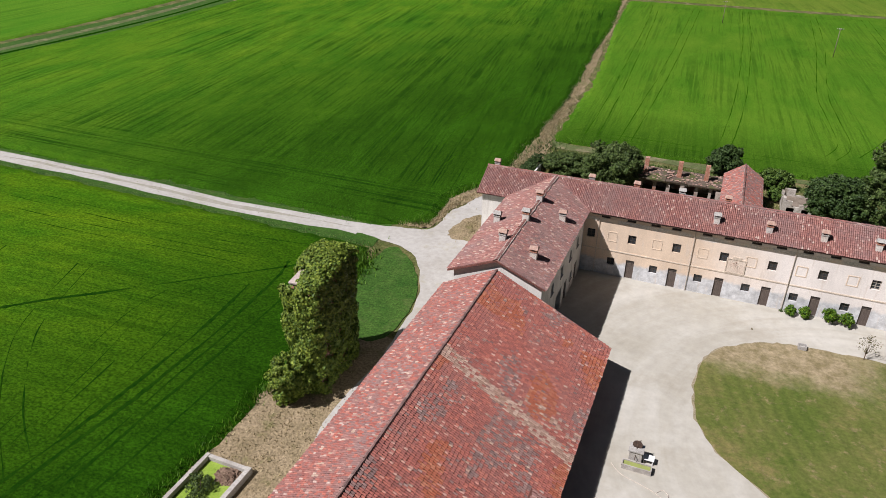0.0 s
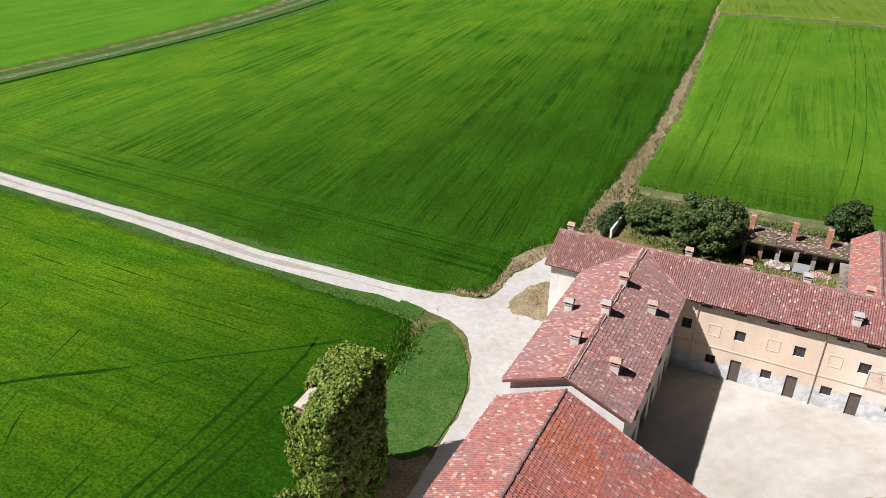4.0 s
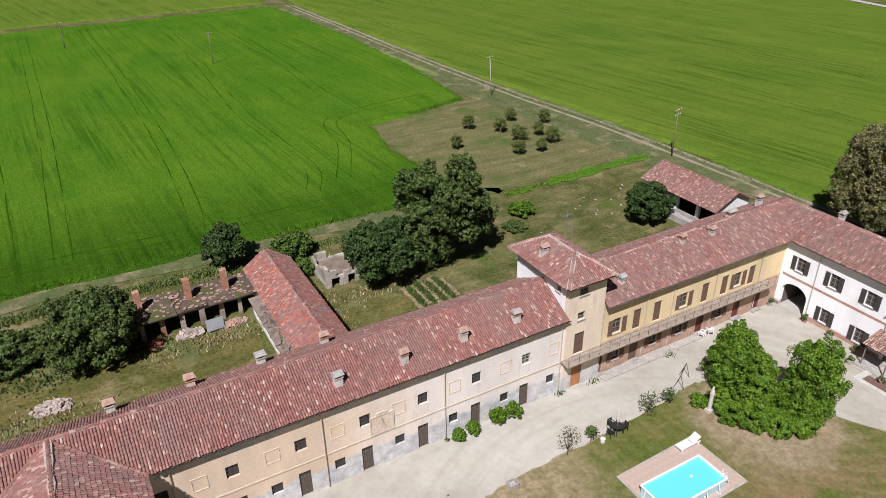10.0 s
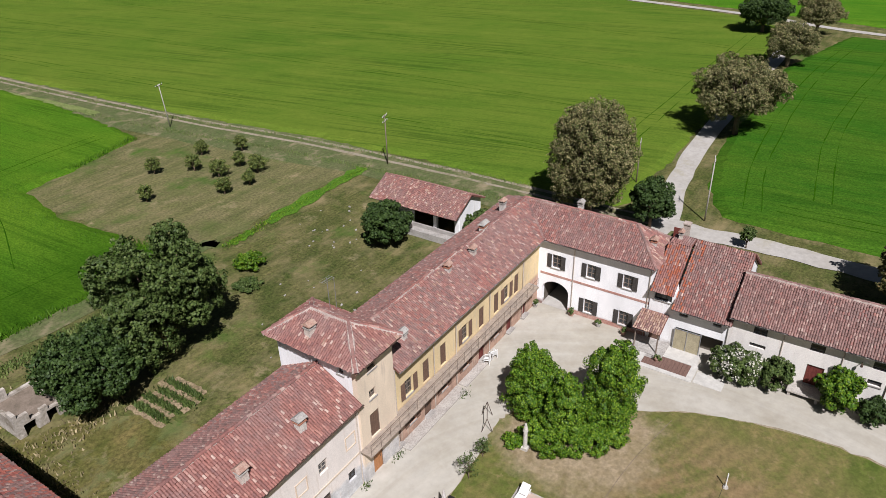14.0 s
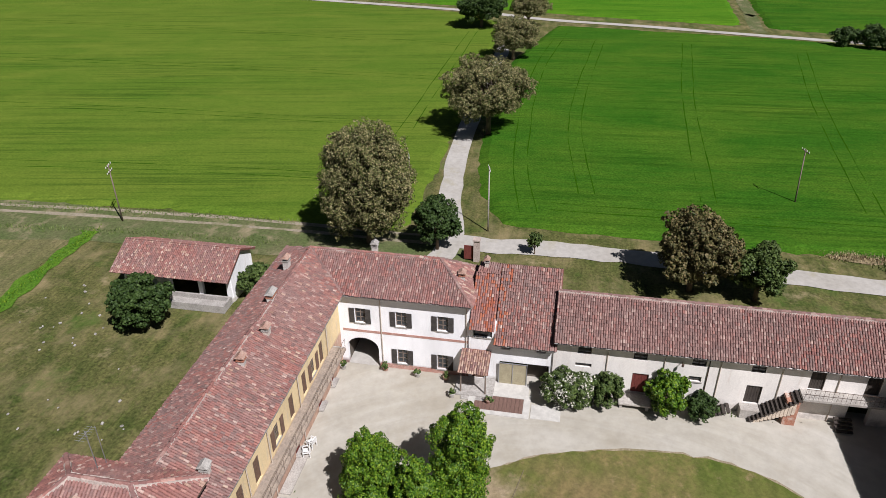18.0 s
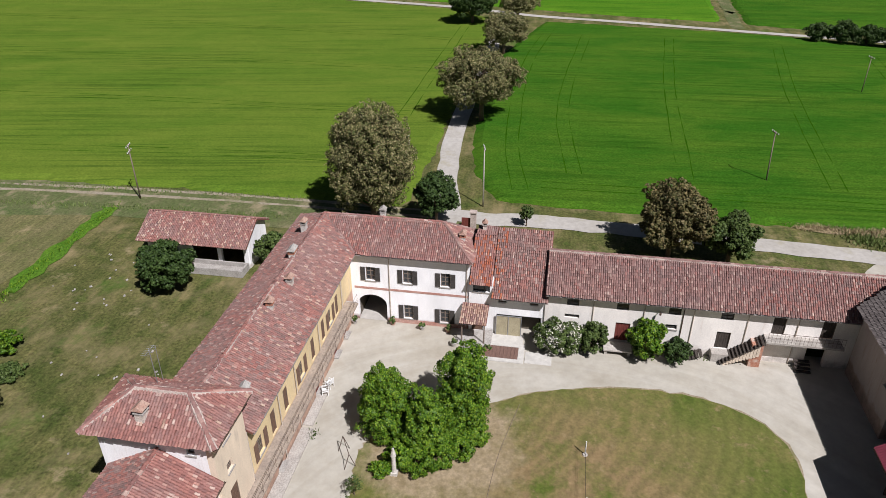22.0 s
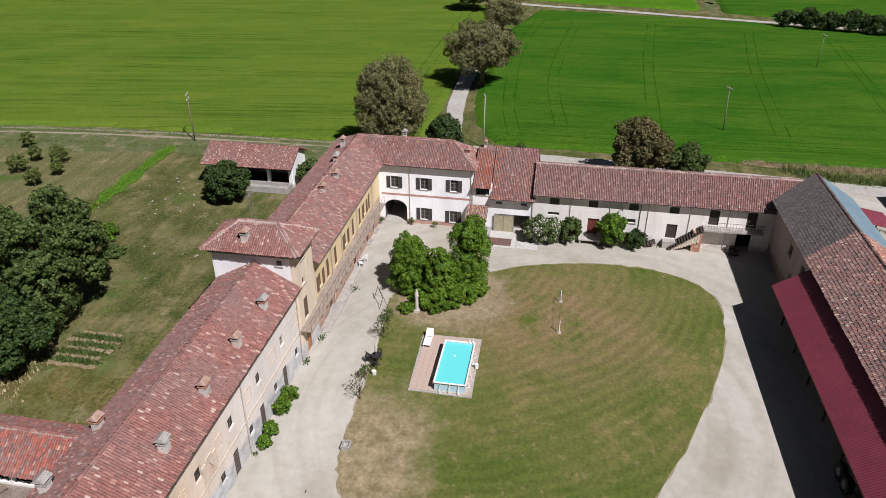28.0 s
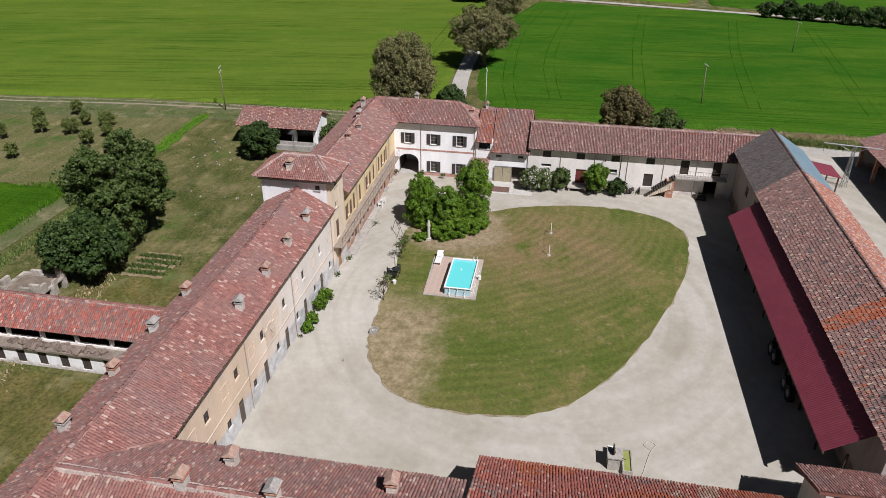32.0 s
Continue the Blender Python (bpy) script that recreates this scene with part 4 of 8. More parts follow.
tagged(part("verge", ribbon([(-25.6, 80), (-25.6, 95), (-25.9, 102), (-26.6, 110), (-26.9, 125), (-27.8, 138), (-29.4, 153), (-33.2, 195), (-39, 255), (-58, 520)], lambda s: 4.3 if s < 0.19 else 2.5, 0.05, 0.3, 20), DRYGRASS),
       "dry weeds along the ditch between the fields", "grass", kind="structure")
tagged(part("verge", ribbon([(-24, 100.6), (5, 99.8), (33.5, 99.4), (36.5, 99)], 2.3, 0.02, 0.35, 21), VERGE), "bare earth bank along the crop", "grass", kind="structure")
tagged(part("verge", ribbon([(43.5, 97.1), (50, 97.4), (56, 97.6), (62, 97.7)], 1.9, 0.05, 0.25, 22), LUSH), "strip of rank green grass along a ditch", "grass", kind="structure")
tagged(part("verge", ribbon([(37.8, 96.9), (39.4, 97.0), (41.2, 97.1)], 1.2, 0.05, 0.2, 37), LUSH), "short strip of rank green grass along a ditch", "grass", kind="structure")
sheet("verge", smooth_outline([(66.8, -70), (69.2, -20), (69.6, 2), (70.2, 9), (69.0, 14), (70.4, 20.5), (71.8, 19), (72.0, 8), (73.0, -4), (71, -70)], 6, 0.2, 23), 0.03, DRYGRASS, "dry straw bank beside the road", "grass")
sheet("verge", smooth_outline([(-22.8, 69.2), (-12, 69.0), (0, 69.2), (0.4, 78), (0.6, 86.4), (-8, 87), (-13, 90), (-21, 93), (-23.4, 84)], 6, 0.2, 24), 0.01, YARDGRASS, "rough yellowing grass of the back yard", "grass")
sheet("verge", smooth_outline([(33.6, 130), (44, 133), (53.5, 135), (57.5, 131), (61.6, 116), (62.6, 104), (61, 99), (45, 98.6), (36, 98.8), (33, 108), (32.2, 118)], 6, 0.25, 35), 0.008, ORCHARDGRASS, "pale mown grass of the orchard", "grass")
sheet("verge", smooth_outline([(6.3, 69.6), (15.5, 69.8), (17.0, 76), (14.5, 83.6), (9, 87), (6.4, 86)], 6, 0.25, 34), 0.01, YARDGRASS, "rough yellowing grass beside the outbuilding", "grass")
sheet("pavement", smooth_outline([(51.5, 18.5), (58, 17), (63.6, 12), (64.2, 4), (63, -6), (60, -24), (20, -24), (20, 8), (34, 14.4), (47, 14.6)], 4, 0.2, 25), 0.02, GRAVEL, "pale gravel yard behind the cow shed", "gravel court")
lawn = smooth_outline([(9.2, 57), (14, 57.4), (19.5, 57.5), (26, 58), (29.5, 58.3), (31.4, 57), (33.6, 53), (36.1, 49.3), (38.3, 44.4), (39.4, 37), (38, 31.2), (34.2, 28.4),
                       (27, 29), (19, 31.7), (10, 36), (3.9, 41), (2.3, 46), (2.7, 52), (5.6, 55.4)], 8, 0.05, 26)
LAWN = bpy.data.materials.new("worn lawn")
_t, _n, _l, _b = links_of(LAWN)
_co = object_xyz(_n, _l)
_c = mix(_n, _l, step(_n, _l, noise_tex(_n, _l, _co, 0.16, 6, 0.65), 0.36, 0.62), (0.078, 0.108, 0.02), (0.122, 0.128, 0.037))
_c = mix(_n, _l, step(_n, _l, noise_tex(_n, _l, _co, 0.14, 8, 0.75), 0.51, 0.7), _c, (0.205, 0.16, 0.07))
_far = _n.new("ShaderNodeVectorMath")
_far.operation = "DISTANCE"
_far.inputs[1].default_value = (28.5, 43.0, 0.0)
_l(_co, _far.inputs[0])
_dry = _n.new("ShaderNodeMath")
_dry.operation = "MULTIPLY"
_l(step(_n, _l, _far.outputs["Value"], 12.0, 3.5), _dry.inputs[0])
_l(step(_n, _l, noise_tex(_n, _l, _co, 0.26, 10, 0.72), 0.36, 0.56), _dry.inputs[1])
_c = mix(_n, _l, _dry.outputs[0], _c, (0.205, 0.148, 0.078))
_c = mix(_n, _l, step(_n, _l, noise_tex(_n, _l, _co, 0.8, 9, 0.75), 0.56, 0.7), _c, (0.24, 0.185, 0.1))
_sp = _n.new("ShaderNodeSeparateXYZ")
_l(_co, _sp.inputs[0])
_mw = _n.new("ShaderNodeMath")
_mw.operation = "SINE"
_ml = _n.new("ShaderNodeMath")
_ml.operation = "MULTIPLY"
_ml.inputs[1].default_value = 5.6
_mid = _n.new("ShaderNodeVectorMath")
_mid.operation = "DISTANCE"
_mid.inputs[1].default_value = (40.0, 58.0, 0.0)
_l(_co, _mid.inputs[0])
_wv = _n.new("ShaderNodeMath")
_wv.operation = "MULTIPLY_ADD"
_wv.inputs[1].default_value = 5.0
_l(noise_tex(_n, _l, _co, 0.07, 3, 0.5), _wv.inputs[0])
_l(_mid.outputs["Value"], _wv.inputs[2])
_l(_wv.outputs[0], _ml.inputs[0])
_l(_ml.outputs[0], _mw.inputs[0])
_c = mix(_n, _l, step(_n, _l, noise_tex(_n, _l, _co, 0.12, 4, 0.6), 0.3, 0.6), _c, mix(_n, _l, 1.0, _c, mix(_n, _l, step(_n, _l, _mw.outputs[0], -1, 1), (0.84, 0.87, 0.84), (1.08, 1.06, 1.05)), "MULTIPLY"))
_edge = []
for _socket, _reach, _seed in ((0, 11.0, 0.21), (1, -7.0, 0.33)):
    _q = _n.new("ShaderNodeMath")
    _q.operation = "MULTIPLY_ADD"
    _q.inputs[1].default_value = _reach
    _l(noise_tex(_n, _l, _co, _seed, 9, 0.72), _q.inputs[0])
    _l(_sp.outputs[_socket], _q.inputs[2])
    _edge.append(_q.outputs[0])
_west = step(_n, _l, _edge[0], 23.5, 19.0)
_north = step(_n, _l, _edge[1], 46.6, 49.4)
_both = _n.new("ShaderNodeMath")
_both.operation = "MULTIPLY"
_l(_west, _both.inputs[0])
_l(_north, _both.inputs[1])
_c = mix(_n, _l, _both.outputs[0], _c, mix(_n, _l, step(_n, _l, noise_tex(_n, _l, _co, 0.9, 5, 0.7), 0.4, 0.62), (0.31, 0.25, 0.16), (0.18, 0.148, 0.078)))
_tree = _n.new("ShaderNodeVectorMath")
_tree.operation = "DISTANCE"
_tree.inputs[1].default_value = (31.0, 53.0, 0.0)
_l(_co, _tree.inputs[0])
_rag = _n.new("ShaderNodeMath")
_rag.operation = "MULTIPLY_ADD"
_rag.inputs[1].default_value = 9.0
_l(noise_tex(_n, _l, _co, 0.3, 8, 0.7), _rag.inputs[0])
_l(_tree.outputs["Value"], _rag.inputs[2])
_c = mix(_n, _l, step(_n, _l, _rag.outputs[0], 11.2, 8.6), _c, mix(_n, _l, step(_n, _l, noise_tex(_n, _l, _co, 0.9, 7, 0.7), 0.4, 0.66), (0.3, 0.24, 0.16), (0.19, 0.15, 0.085)))
_c = mix(_n, _l, 1.0, _c, mix(_n, _l, step(_n, _l, noise_tex(_n, _l, _co, 3.4, 4, 0.75), 0.25, 0.75), (0.66, 0.66, 0.64), (1.28, 1.26, 1.22)), "MULTIPLY")
_l(_c, _b.inputs["Base Color"])
_b.inputs["Roughness"].default_value, _b.inputs["Specular IOR Level"].default_value = 0.92, 0.15
BARE = surface("bare pale earth", (0.313, 0.261, 0.183), (0.244, 0.204, 0.131), 0.6, 0.95, fine=6, third=(0.148, 0.144, 0.061), third_scale=0.5, third_range=(0.5, 0.68))
rng = np.random.default_rng(77)
sheet("verge", [(20.5 + (x - 20.5) * k, 44.5 + (y - 44.5) * k) for (x, y), k in zip(lawn, rng.uniform(1.0, 1.014, len(lawn)))], 0.03, BARE, "trodden earth edge round the lawn", "bare earth")
sheet("lawn", lawn, 0.06, LAWN, "round worn lawn with brown patches and mowing stripes", "lawn", lip=0.07)


# ---- openings, doors and windows ----
FACING = {"S": 0, "W": -90, "N": 180, "E": 90}
made_meshes = {}


def cached(key, build, material):
    if key not in made_meshes:
        bm = build()
        bmesh.ops.recalc_face_normals(bm, faces=bm.faces)
        me = bpy.data.meshes.new(key[0])
        bm.to_mesh(me)
        bm.free()
        me.materials.append(material)
        made_meshes[key] = me
    return made_meshes[key]


def frame_bars(w, h, cols, rows, t=0.07, y0=0.16, y1=0.22):
    """A window's sash as one piece, with an opening for each pane."""
    gaps = []
    for i in range(cols):
        for j in range(rows):
            x0, x1 = w * i / cols + (t if i == 0 else t / 2), w * (i + 1) / cols - (t if i == cols - 1 else t / 2)
            z0, z1 = h * j / rows + (t if j == 0 else t / 3), h * (j + 1) / rows - (t if j == rows - 1 else t / 3)
            gaps.append((x0, z0, x1, z1))
    return wall_mesh((-w / 2, y0, 0), (1, 0), w, h, y1 - y0, gaps)


def grooved(x0, x1, z0, z1, y0, y1, cuts, upright):
    """A plate with shallow grooves across it, as one piece: planks (upright) or louvres."""
    span = (x1 - x0) if upright else (z1 - z0)
    prof = []
    for i in range(cuts):
        a, b = span * i / cuts, span * (i + 1) / cuts
        prof += [(a, y0 + 0.018), (a + 0.012, y0), (b - 0.012, y0)] if upright else [(a, y0), (b - 0.01, y0 + 0.022)]
    prof.append((span, y0 + 0.018 if upright else y0))
    bm = bmesh.new()
    rows = []
    for c, y in prof + [(span, y1), (0, y1)]:
        pair = ((x0 + c, y, z0), (x0 + c, y, z1)) if upright else ((x0, y, z0 + c), (x1, y, z0 + c))
        rows.append([bm.verts.new(q) for q in pair])
    for a, b in zip(rows, rows[1:] + rows[:1]):
        bm.faces.new((a[0], b[0], b[1], a[1]))
    bm.faces.new([r[0] for r in rows])
    bm.faces.new([r[1] for r in rows][::-1])
    return bm


def window(parent, x, y, z, w, h, facing, shutters=None, cols=2, rows=3, sill=True, frame_mat=None, open_shutters=True):
    """A window in its opening; (x, y, z): the middle of its foot on the wall's face."""
    fm = frame_mat or FRAMEWOOD
    ob = part("window", cached(("window", w, h, cols, rows, fm.name), lambda: frame_bars(w, h, cols, rows), fm), None, parent)
    ob.matrix_basis = pose(x, y, z, 0, 0, FACING[facing])
    part("pane", cached(("pane", w, h), lambda: boxes((-w / 2 + 0.02, 0.19, 0.02, w / 2 - 0.02, 0.2, h - 0.02)), glass_m), None, ob)
    if sill:
        part("sill", cached(("sill", w), lambda: boxes((-w / 2 - 0.08, -0.07, -0.09, w / 2 + 0.08, 0.15, -0.003)), STONE), None, ob)
    if shutters:
        sw = w / 2

        def leaf():
            return grooved(0, sw, 0, h, -0.045, 0, int(h / 0.11), False)
        me = cached(("shutter", w, h, shutters.name), leaf, shutters)
        for side in (-1, 1):
            s = part("shutter", me, None, ob)
            if open_shutters:
                s.matrix_basis = pose(w / 2 + 0.02, -0.03, 0) if side > 0 else pose(-w / 2 - sw - 0.02, -0.03, 0)
            else:
                s.matrix_basis = pose(0.003, 0.09, 0) if side > 0 else pose(-sw - 0.003, 0.09, 0)
    return ob


def door(parent, x, y, z, w, h, facing, mat, transom=0.0, double=False, step_mat=None, label=""):
    def leaf():
        return grooved(-w / 2 + 0.03, w / 2 - 0.03, 0.02, h - 0.03, 0.12, 0.17, max(4, int(w / 0.2)), True)
    ob = part("door", cached(("door", w, h, double, mat.name), leaf, mat), None, parent, label)
    ob.matrix_basis = pose(x, y, z, 0, 0, FACING[facing])
    part("door_frame", cached(("door_frame", w, h, transom), lambda: boxes((-w / 2, 0.09, 0, -w / 2 + 0.028, 0.2, h), (w / 2 - 0.028, 0.09, 0, w / 2, 0.2, h),
         (-w / 2 + 0.028, 0.09, h - 0.028, w / 2 - 0.028, 0.2, h)), WOOD), None, ob)
    part("handle", cached(("handle",), lambda: rods(((w / 2 - 0.12, 0.09, 1.0), (w / 2 - 0.12, 0.09, 1.14), 0.018), sides=6), IRON), None, ob)
    if transom:
        part("transom", cached(("transom", w, transom), lambda: boxes((-w / 2 + 0.004, 0.1, h + 0.012, w / 2 - 0.004, 0.18, h + transom - 0.004)), DOORWOOD), None, ob)
    if step_mat:
        part("doorstep", cached(("doorstep", w), lambda: boxes((-w / 2 - 0.1, -0.35, 0, w / 2 + 0.1, 0.08, 0.1)), step_mat), None, ob)
    return ob


def building(name, label, category, centre):
    ob = thing(name, label, category, at=(centre[0], centre[1], 0))
    PLACED.add(ob.name)
    return ob


def shell(parent, x0, y0, x1, y1, h, mats, openings=None, thick=0.4, skip=""):
    """Four butted walls. openings per side: (middle along the wall, foot, width, head)."""
    openings = openings or {}
    for side, origin, along, length in (("S", (x0, y0, 0), (1, 0), x1 - x0), ("N", (x1, y1, 0), (-1, 0), x1 - x0),
                                        ("W", (x0, y1 - thick, 0), (0, -1), y1 - y0 - 2 * thick), ("E", (x1, y0 + thick, 0), (0, 1), y1 - y0 - 2 * thick)):
        if side in skip:
            continue
        rows = []
        for mid, foot, w, head in openings.get(side, ()):
            u = {"S": mid - x0, "N": x1 - mid, "W": (y1 - thick) - mid, "E": mid - (y0 + thick)}[side]
            rows.append((u - w / 2, foot, u + w / 2, head))
        m = mats.get(side, mats["*"])
        part("wall", wall_mesh(origin, along, length, h, thick, rows), m, parent)


def gable(parent, mat, pts, shift):
    """A triangular or stepped piece of wall between the walls' heads and the roof."""
    bm = bmesh.new()
    a = [bm.verts.new(p) for p in pts]
    b = [bm.verts.new(Vector(p) + Vector(shift)) for p in pts]
    bm.faces.new(a)
    bm.faces.new(b[::-1])
    for i in range(len(pts)):
        j = (i + 1) % len(pts)
        bm.faces.new((a[i], b[i], b[j], a[j]))
    return part("gable", bm, mat, parent)


def gutter(parent, a, b, mat=None):
    a, b = Vector(a), Vector(b)
    d = (b - a).normalized()
    s = Vector((-d.y, d.x, 0))
    bm = bmesh.new()
    ring = []
    for p in (a, b):
        ring.append([bm.verts.new(p + s * (0.07 * math.cos(t)) + Vector((0, 0, 0.07 * math.sin(t)))) for t in np.linspace(-math.pi, 0, 6)])
    for i in range(5):
        bm.faces.new((ring[0][i], ring[1][i], ring[1][i + 1], ring[0][i + 1]))
    part("gutter", bm, mat or ZINC, parent)


def downpipe(parent, x, y, top, mat=None, foot=0.05):
    bm = rods(((x, y, foot), (x, y, top), 0.038), sides=8)
    for z in (1.2, 3.0, top - 0.4):
        if z < top:
            rod(bm, (x, y, z), (x, y, z + 0.04), 0.05)
    part("downpipe", bm, mat or COPPERPIPE, parent)


def chimney(parent, x, y, z, w=0.62, h=1.05, d=0.55, style=0):
    """A plastered stack with an open cowl under a little roof of tiles; z: where it leaves the roof."""
    w, h, d = w * 0.86, h * 0.88, d * 0.86
    ob = part("chimney", boxes((-w / 2, -d / 2, -0.55, w / 2, d / 2, h * 0.62)), PLASTER_STACK[style % 3], parent)
    ob.matrix_basis = pose(x, y, z, 0, 0, random.uniform(-4, 4))
    hh = h * 0.62
    bm = boxes((-w / 2 - 0.05, -d / 2 - 0.05, hh, w / 2 + 0.05, d / 2 + 0.05, hh + 0.07))
    for sx in (-1, 1):
        for sy in (-1, 1):
            box(bm, sx * w * 0.42 - 0.06, sy * d * 0.42 - 0.06, hh + 0.07, sx * w * 0.42 + 0.06, sy * d * 0.42 + 0.06, hh + 0.28)
    part("cowl", bm, BRICK if style % 2 else STONE, ob)
    top = hh + 0.28
    bm = bmesh.new()
    e, r = w / 2 + 0.12, d / 2 + 0.11
    p = [bm.verts.new(q) for q in ((-e, -r, top), (e, -r, top), (e, r, top), (-e, r, top), (-e * 0.8, 0, top + 0.26), (e * 0.8, 0, top + 0.26))]
    for f in ((0, 1, 5, 4), (2, 3, 4, 5), (1, 2, 5), (3, 0, 4), (3, 2, 1, 0)):
        bm.faces.new([p[i] for i in f])
    part("cap", bm, CAPTILE if style % 3 else STONE, ob)
    return ob


PLASTER_STACK = [surface("stack plaster", (0.66, 0.62, 0.57), (0.54, 0.5, 0.45), 2.5), surface("sooty stack plaster", (0.6, 0.56, 0.52), (0.44, 0.4, 0.37), 2.5),
                 surface("patched stack plaster", (0.56, 0.48, 0.42), (0.62, 0.56, 0.5), 2.5)]
CAPTILE = surface("cap tile", (0.34, 0.19, 0.145), (0.45, 0.33, 0.27), 3.0)

# ---- long peach wing ----
DOORS = [-5.95, -1.7, 2.8, 7.15, 11.55, 15.9]
LOWWIN = [-7.95, -3.6, 0.8, 5.3, 9.65, 14.1, 18.4]
UPWIN = [-10.3, -6.1, -1.7, 2.8, 7.2, 11.6, 16.0]
BLIND = [-8.1, -3.6, 0.8, 5.3, 9.75, 14.1, 18.55]
VENTS = [-9.0, -6.4, -4.0, -2.0, 0.9, 2.9, 5.4, 7.6, 9.9, 12.2, 14.5, 16.8, 18.9]
main = building("farmhouse_wing", "long two-storey peach farmhouse wing under a red clay tile roof", "building", (-1.4, 65.9))
ops = [(x, 0.0, 0.84, 2.14) for x in DOORS] + [(x, 1.2, 0.78, 2.05) for x in LOWWIN] + [(x, 4.02, 0.8, 5.0) for x in UPWIN] + [(x, 6.42, 0.9, 6.68) for x in VENTS]
shell(main, -22.4, 63.2, 19.5, 68.9, 7.12, {"*": HOUSEWASH, "S": PEACH}, {"W": [(65.3, 3.9, 0.8, 5.0)]}, skip="ES")
part("wall", wall_mesh((-11.1, 63.2, 0), (1, 0), 30.6, 7.12, 0.4, [(x + 11.1 - w / 2, z0, x + 11.1 + w / 2, z1) for x, z0, w, z1 in ops]), PEACH, main)
part("wall", wall_mesh((-22.4, 63.2, 0), (1, 0), 11.3, 7.12, 0.4, [(1.8, 3.6, 2.6, 4.9)]), HOUSEWASH, main)
window(main, -20.2, 63.2, 3.6, 0.8, 1.3, "S", frame_mat=DOORWOOD, sill=False)
for x in DOORS:
    door(main, x, 63.2, 0, 0.84, 1.76, "S", DOORBROWN, 0.38)
for i, x in enumerate(LOWWIN):
    window(main, x, 63.2, 1.2, 0.78, 0.85, "S", cols=2, rows=2, frame_mat=DOORWOOD, sill=False)
for i, x in enumerate(UPWIN):
    window(main, x, 63.2, 4.02, 0.8, 0.98, "S", cols=2, rows=3, frame_mat=DOORWOOD if i != 6 else FRAMEWOOD, sill=False)
for x in BLIND:
    part("blind_window", boxes((x - 0.5, 63.17, 3.95, x - 0.42, 63.199, 5.05), (x + 0.42, 63.17, 3.95, x + 0.5, 63.199, 5.05), (x - 0.42, 63.17, 4.97, x + 0.42, 63.199, 5.05),
                               (x - 0.42, 63.17, 3.95, x + 0.42, 63.199, 4.03)), PEACHTRIM, main, "shallow plaster frame of a blind window")
part("string_course", boxes((-11, 63.15, 2.84, 19.4, 63.199, 2.96)), TRIM, main)
for x in VENTS:
    part("vent_grille", boxes((x - 0.44, 63.3, 6.43, x + 0.44, 63.34, 6.67)), DOORWOOD, main)
for x in (-9.6, -0.2, 8.9, 19.2):
    downpipe(main, x, 63.1, 7.0)
# iron instead of zinc, for a darker line along the eaves
gutter(main, (-10.4, 62.68, 7.0), (19.6, 62.68, 7.0), IRON)
# bare plaster band whose grey also stands in for shade under the eaves
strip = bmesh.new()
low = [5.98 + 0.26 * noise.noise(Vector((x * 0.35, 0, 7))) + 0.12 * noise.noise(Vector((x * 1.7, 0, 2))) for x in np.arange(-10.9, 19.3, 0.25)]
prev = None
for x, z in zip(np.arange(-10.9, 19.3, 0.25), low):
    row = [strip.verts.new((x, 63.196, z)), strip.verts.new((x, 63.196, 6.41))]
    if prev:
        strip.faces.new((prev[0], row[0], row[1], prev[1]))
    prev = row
part("plaster_strip", strip, surface("grey plaster with eaves shade", (0.56, 0.53, 0.49), (0.66, 0.6, 0.52), 0.7, fine=6, third=(0.7, 0.58, 0.45), third_scale=0.35, third_range=(0.5, 0.62)), main, "weathered bare plaster strip, eaves shade put into its tone")
dial = part("sundial", boxes((3.2, 63.16, 3.05, 4.8, 63.198, 4.45)), surface("sundial plaster", (0.7, 0.6, 0.5), (0.6, 0.48, 0.39), 2.0), main, "faded painted plaster sundial")
part("dial_frame", boxes((3.1, 63.12, 2.95, 4.9, 63.158, 3.04), (3.1, 63.12, 3.05, 3.19, 63.198, 4.45), (4.81, 63.12, 3.05, 4.9, 63.198, 4.45), (3.1, 63.12, 4.46, 4.9, 63.198, 4.55),
                         (3.6, 63.12, 4.56, 4.4, 63.198, 4.78)), TRIM, dial)
hours = bmesh.new()
for k in range(7):
    a = radians(-150 + 20 * k)
    rod(hours, (4.0, 63.152, 4.25), (4.0 + 0.68 * math.cos(a), 63.152, 4.25 + 0.9 * math.sin(a)), 0.009, sides=4)
part("hour_lines", hours, surface("faded dial paint", (0.5, 0.33, 0.25), (0.6, 0.45, 0.36), 3.0), dial)
part("gnomon", rods(((4.0, 63.15, 4.25), (4.02, 62.85, 3.9), 0.012), sides=5), IRON, dial)
EV, RG, RY = 7.05, 8.95, 66.2
roof(main, [(-22.9, 62.75, EV), (-19.5, 62.75, EV), (-15.1, 66.14, 8.92), (-10.7, 62.75, EV), (19.5, 62.75, EV), (19.5, RY, RG), (-22.9, RY, RG)], 1)
roof(main, [(19.5, 69.4, 7.25), (-22.9, 69.4, 7.25), (-22.9, RY, RG), (19.5, RY, RG)], 2, [TILE_GREY, TILE_RED], lambda u, v, r: (r.random(u.size) > 0.45).astype(int))
ridge(main, (-22.9, RY, RG), (19.5, RY, RG), mortar=0.055, seed=3)
for x in (-22.4, ):
    gable(main, HOUSEWASH, [(x, 63.2, 7.12), (x, 68.9, 7.12), (x, RY, 8.78)], (0.4, 0, 0))
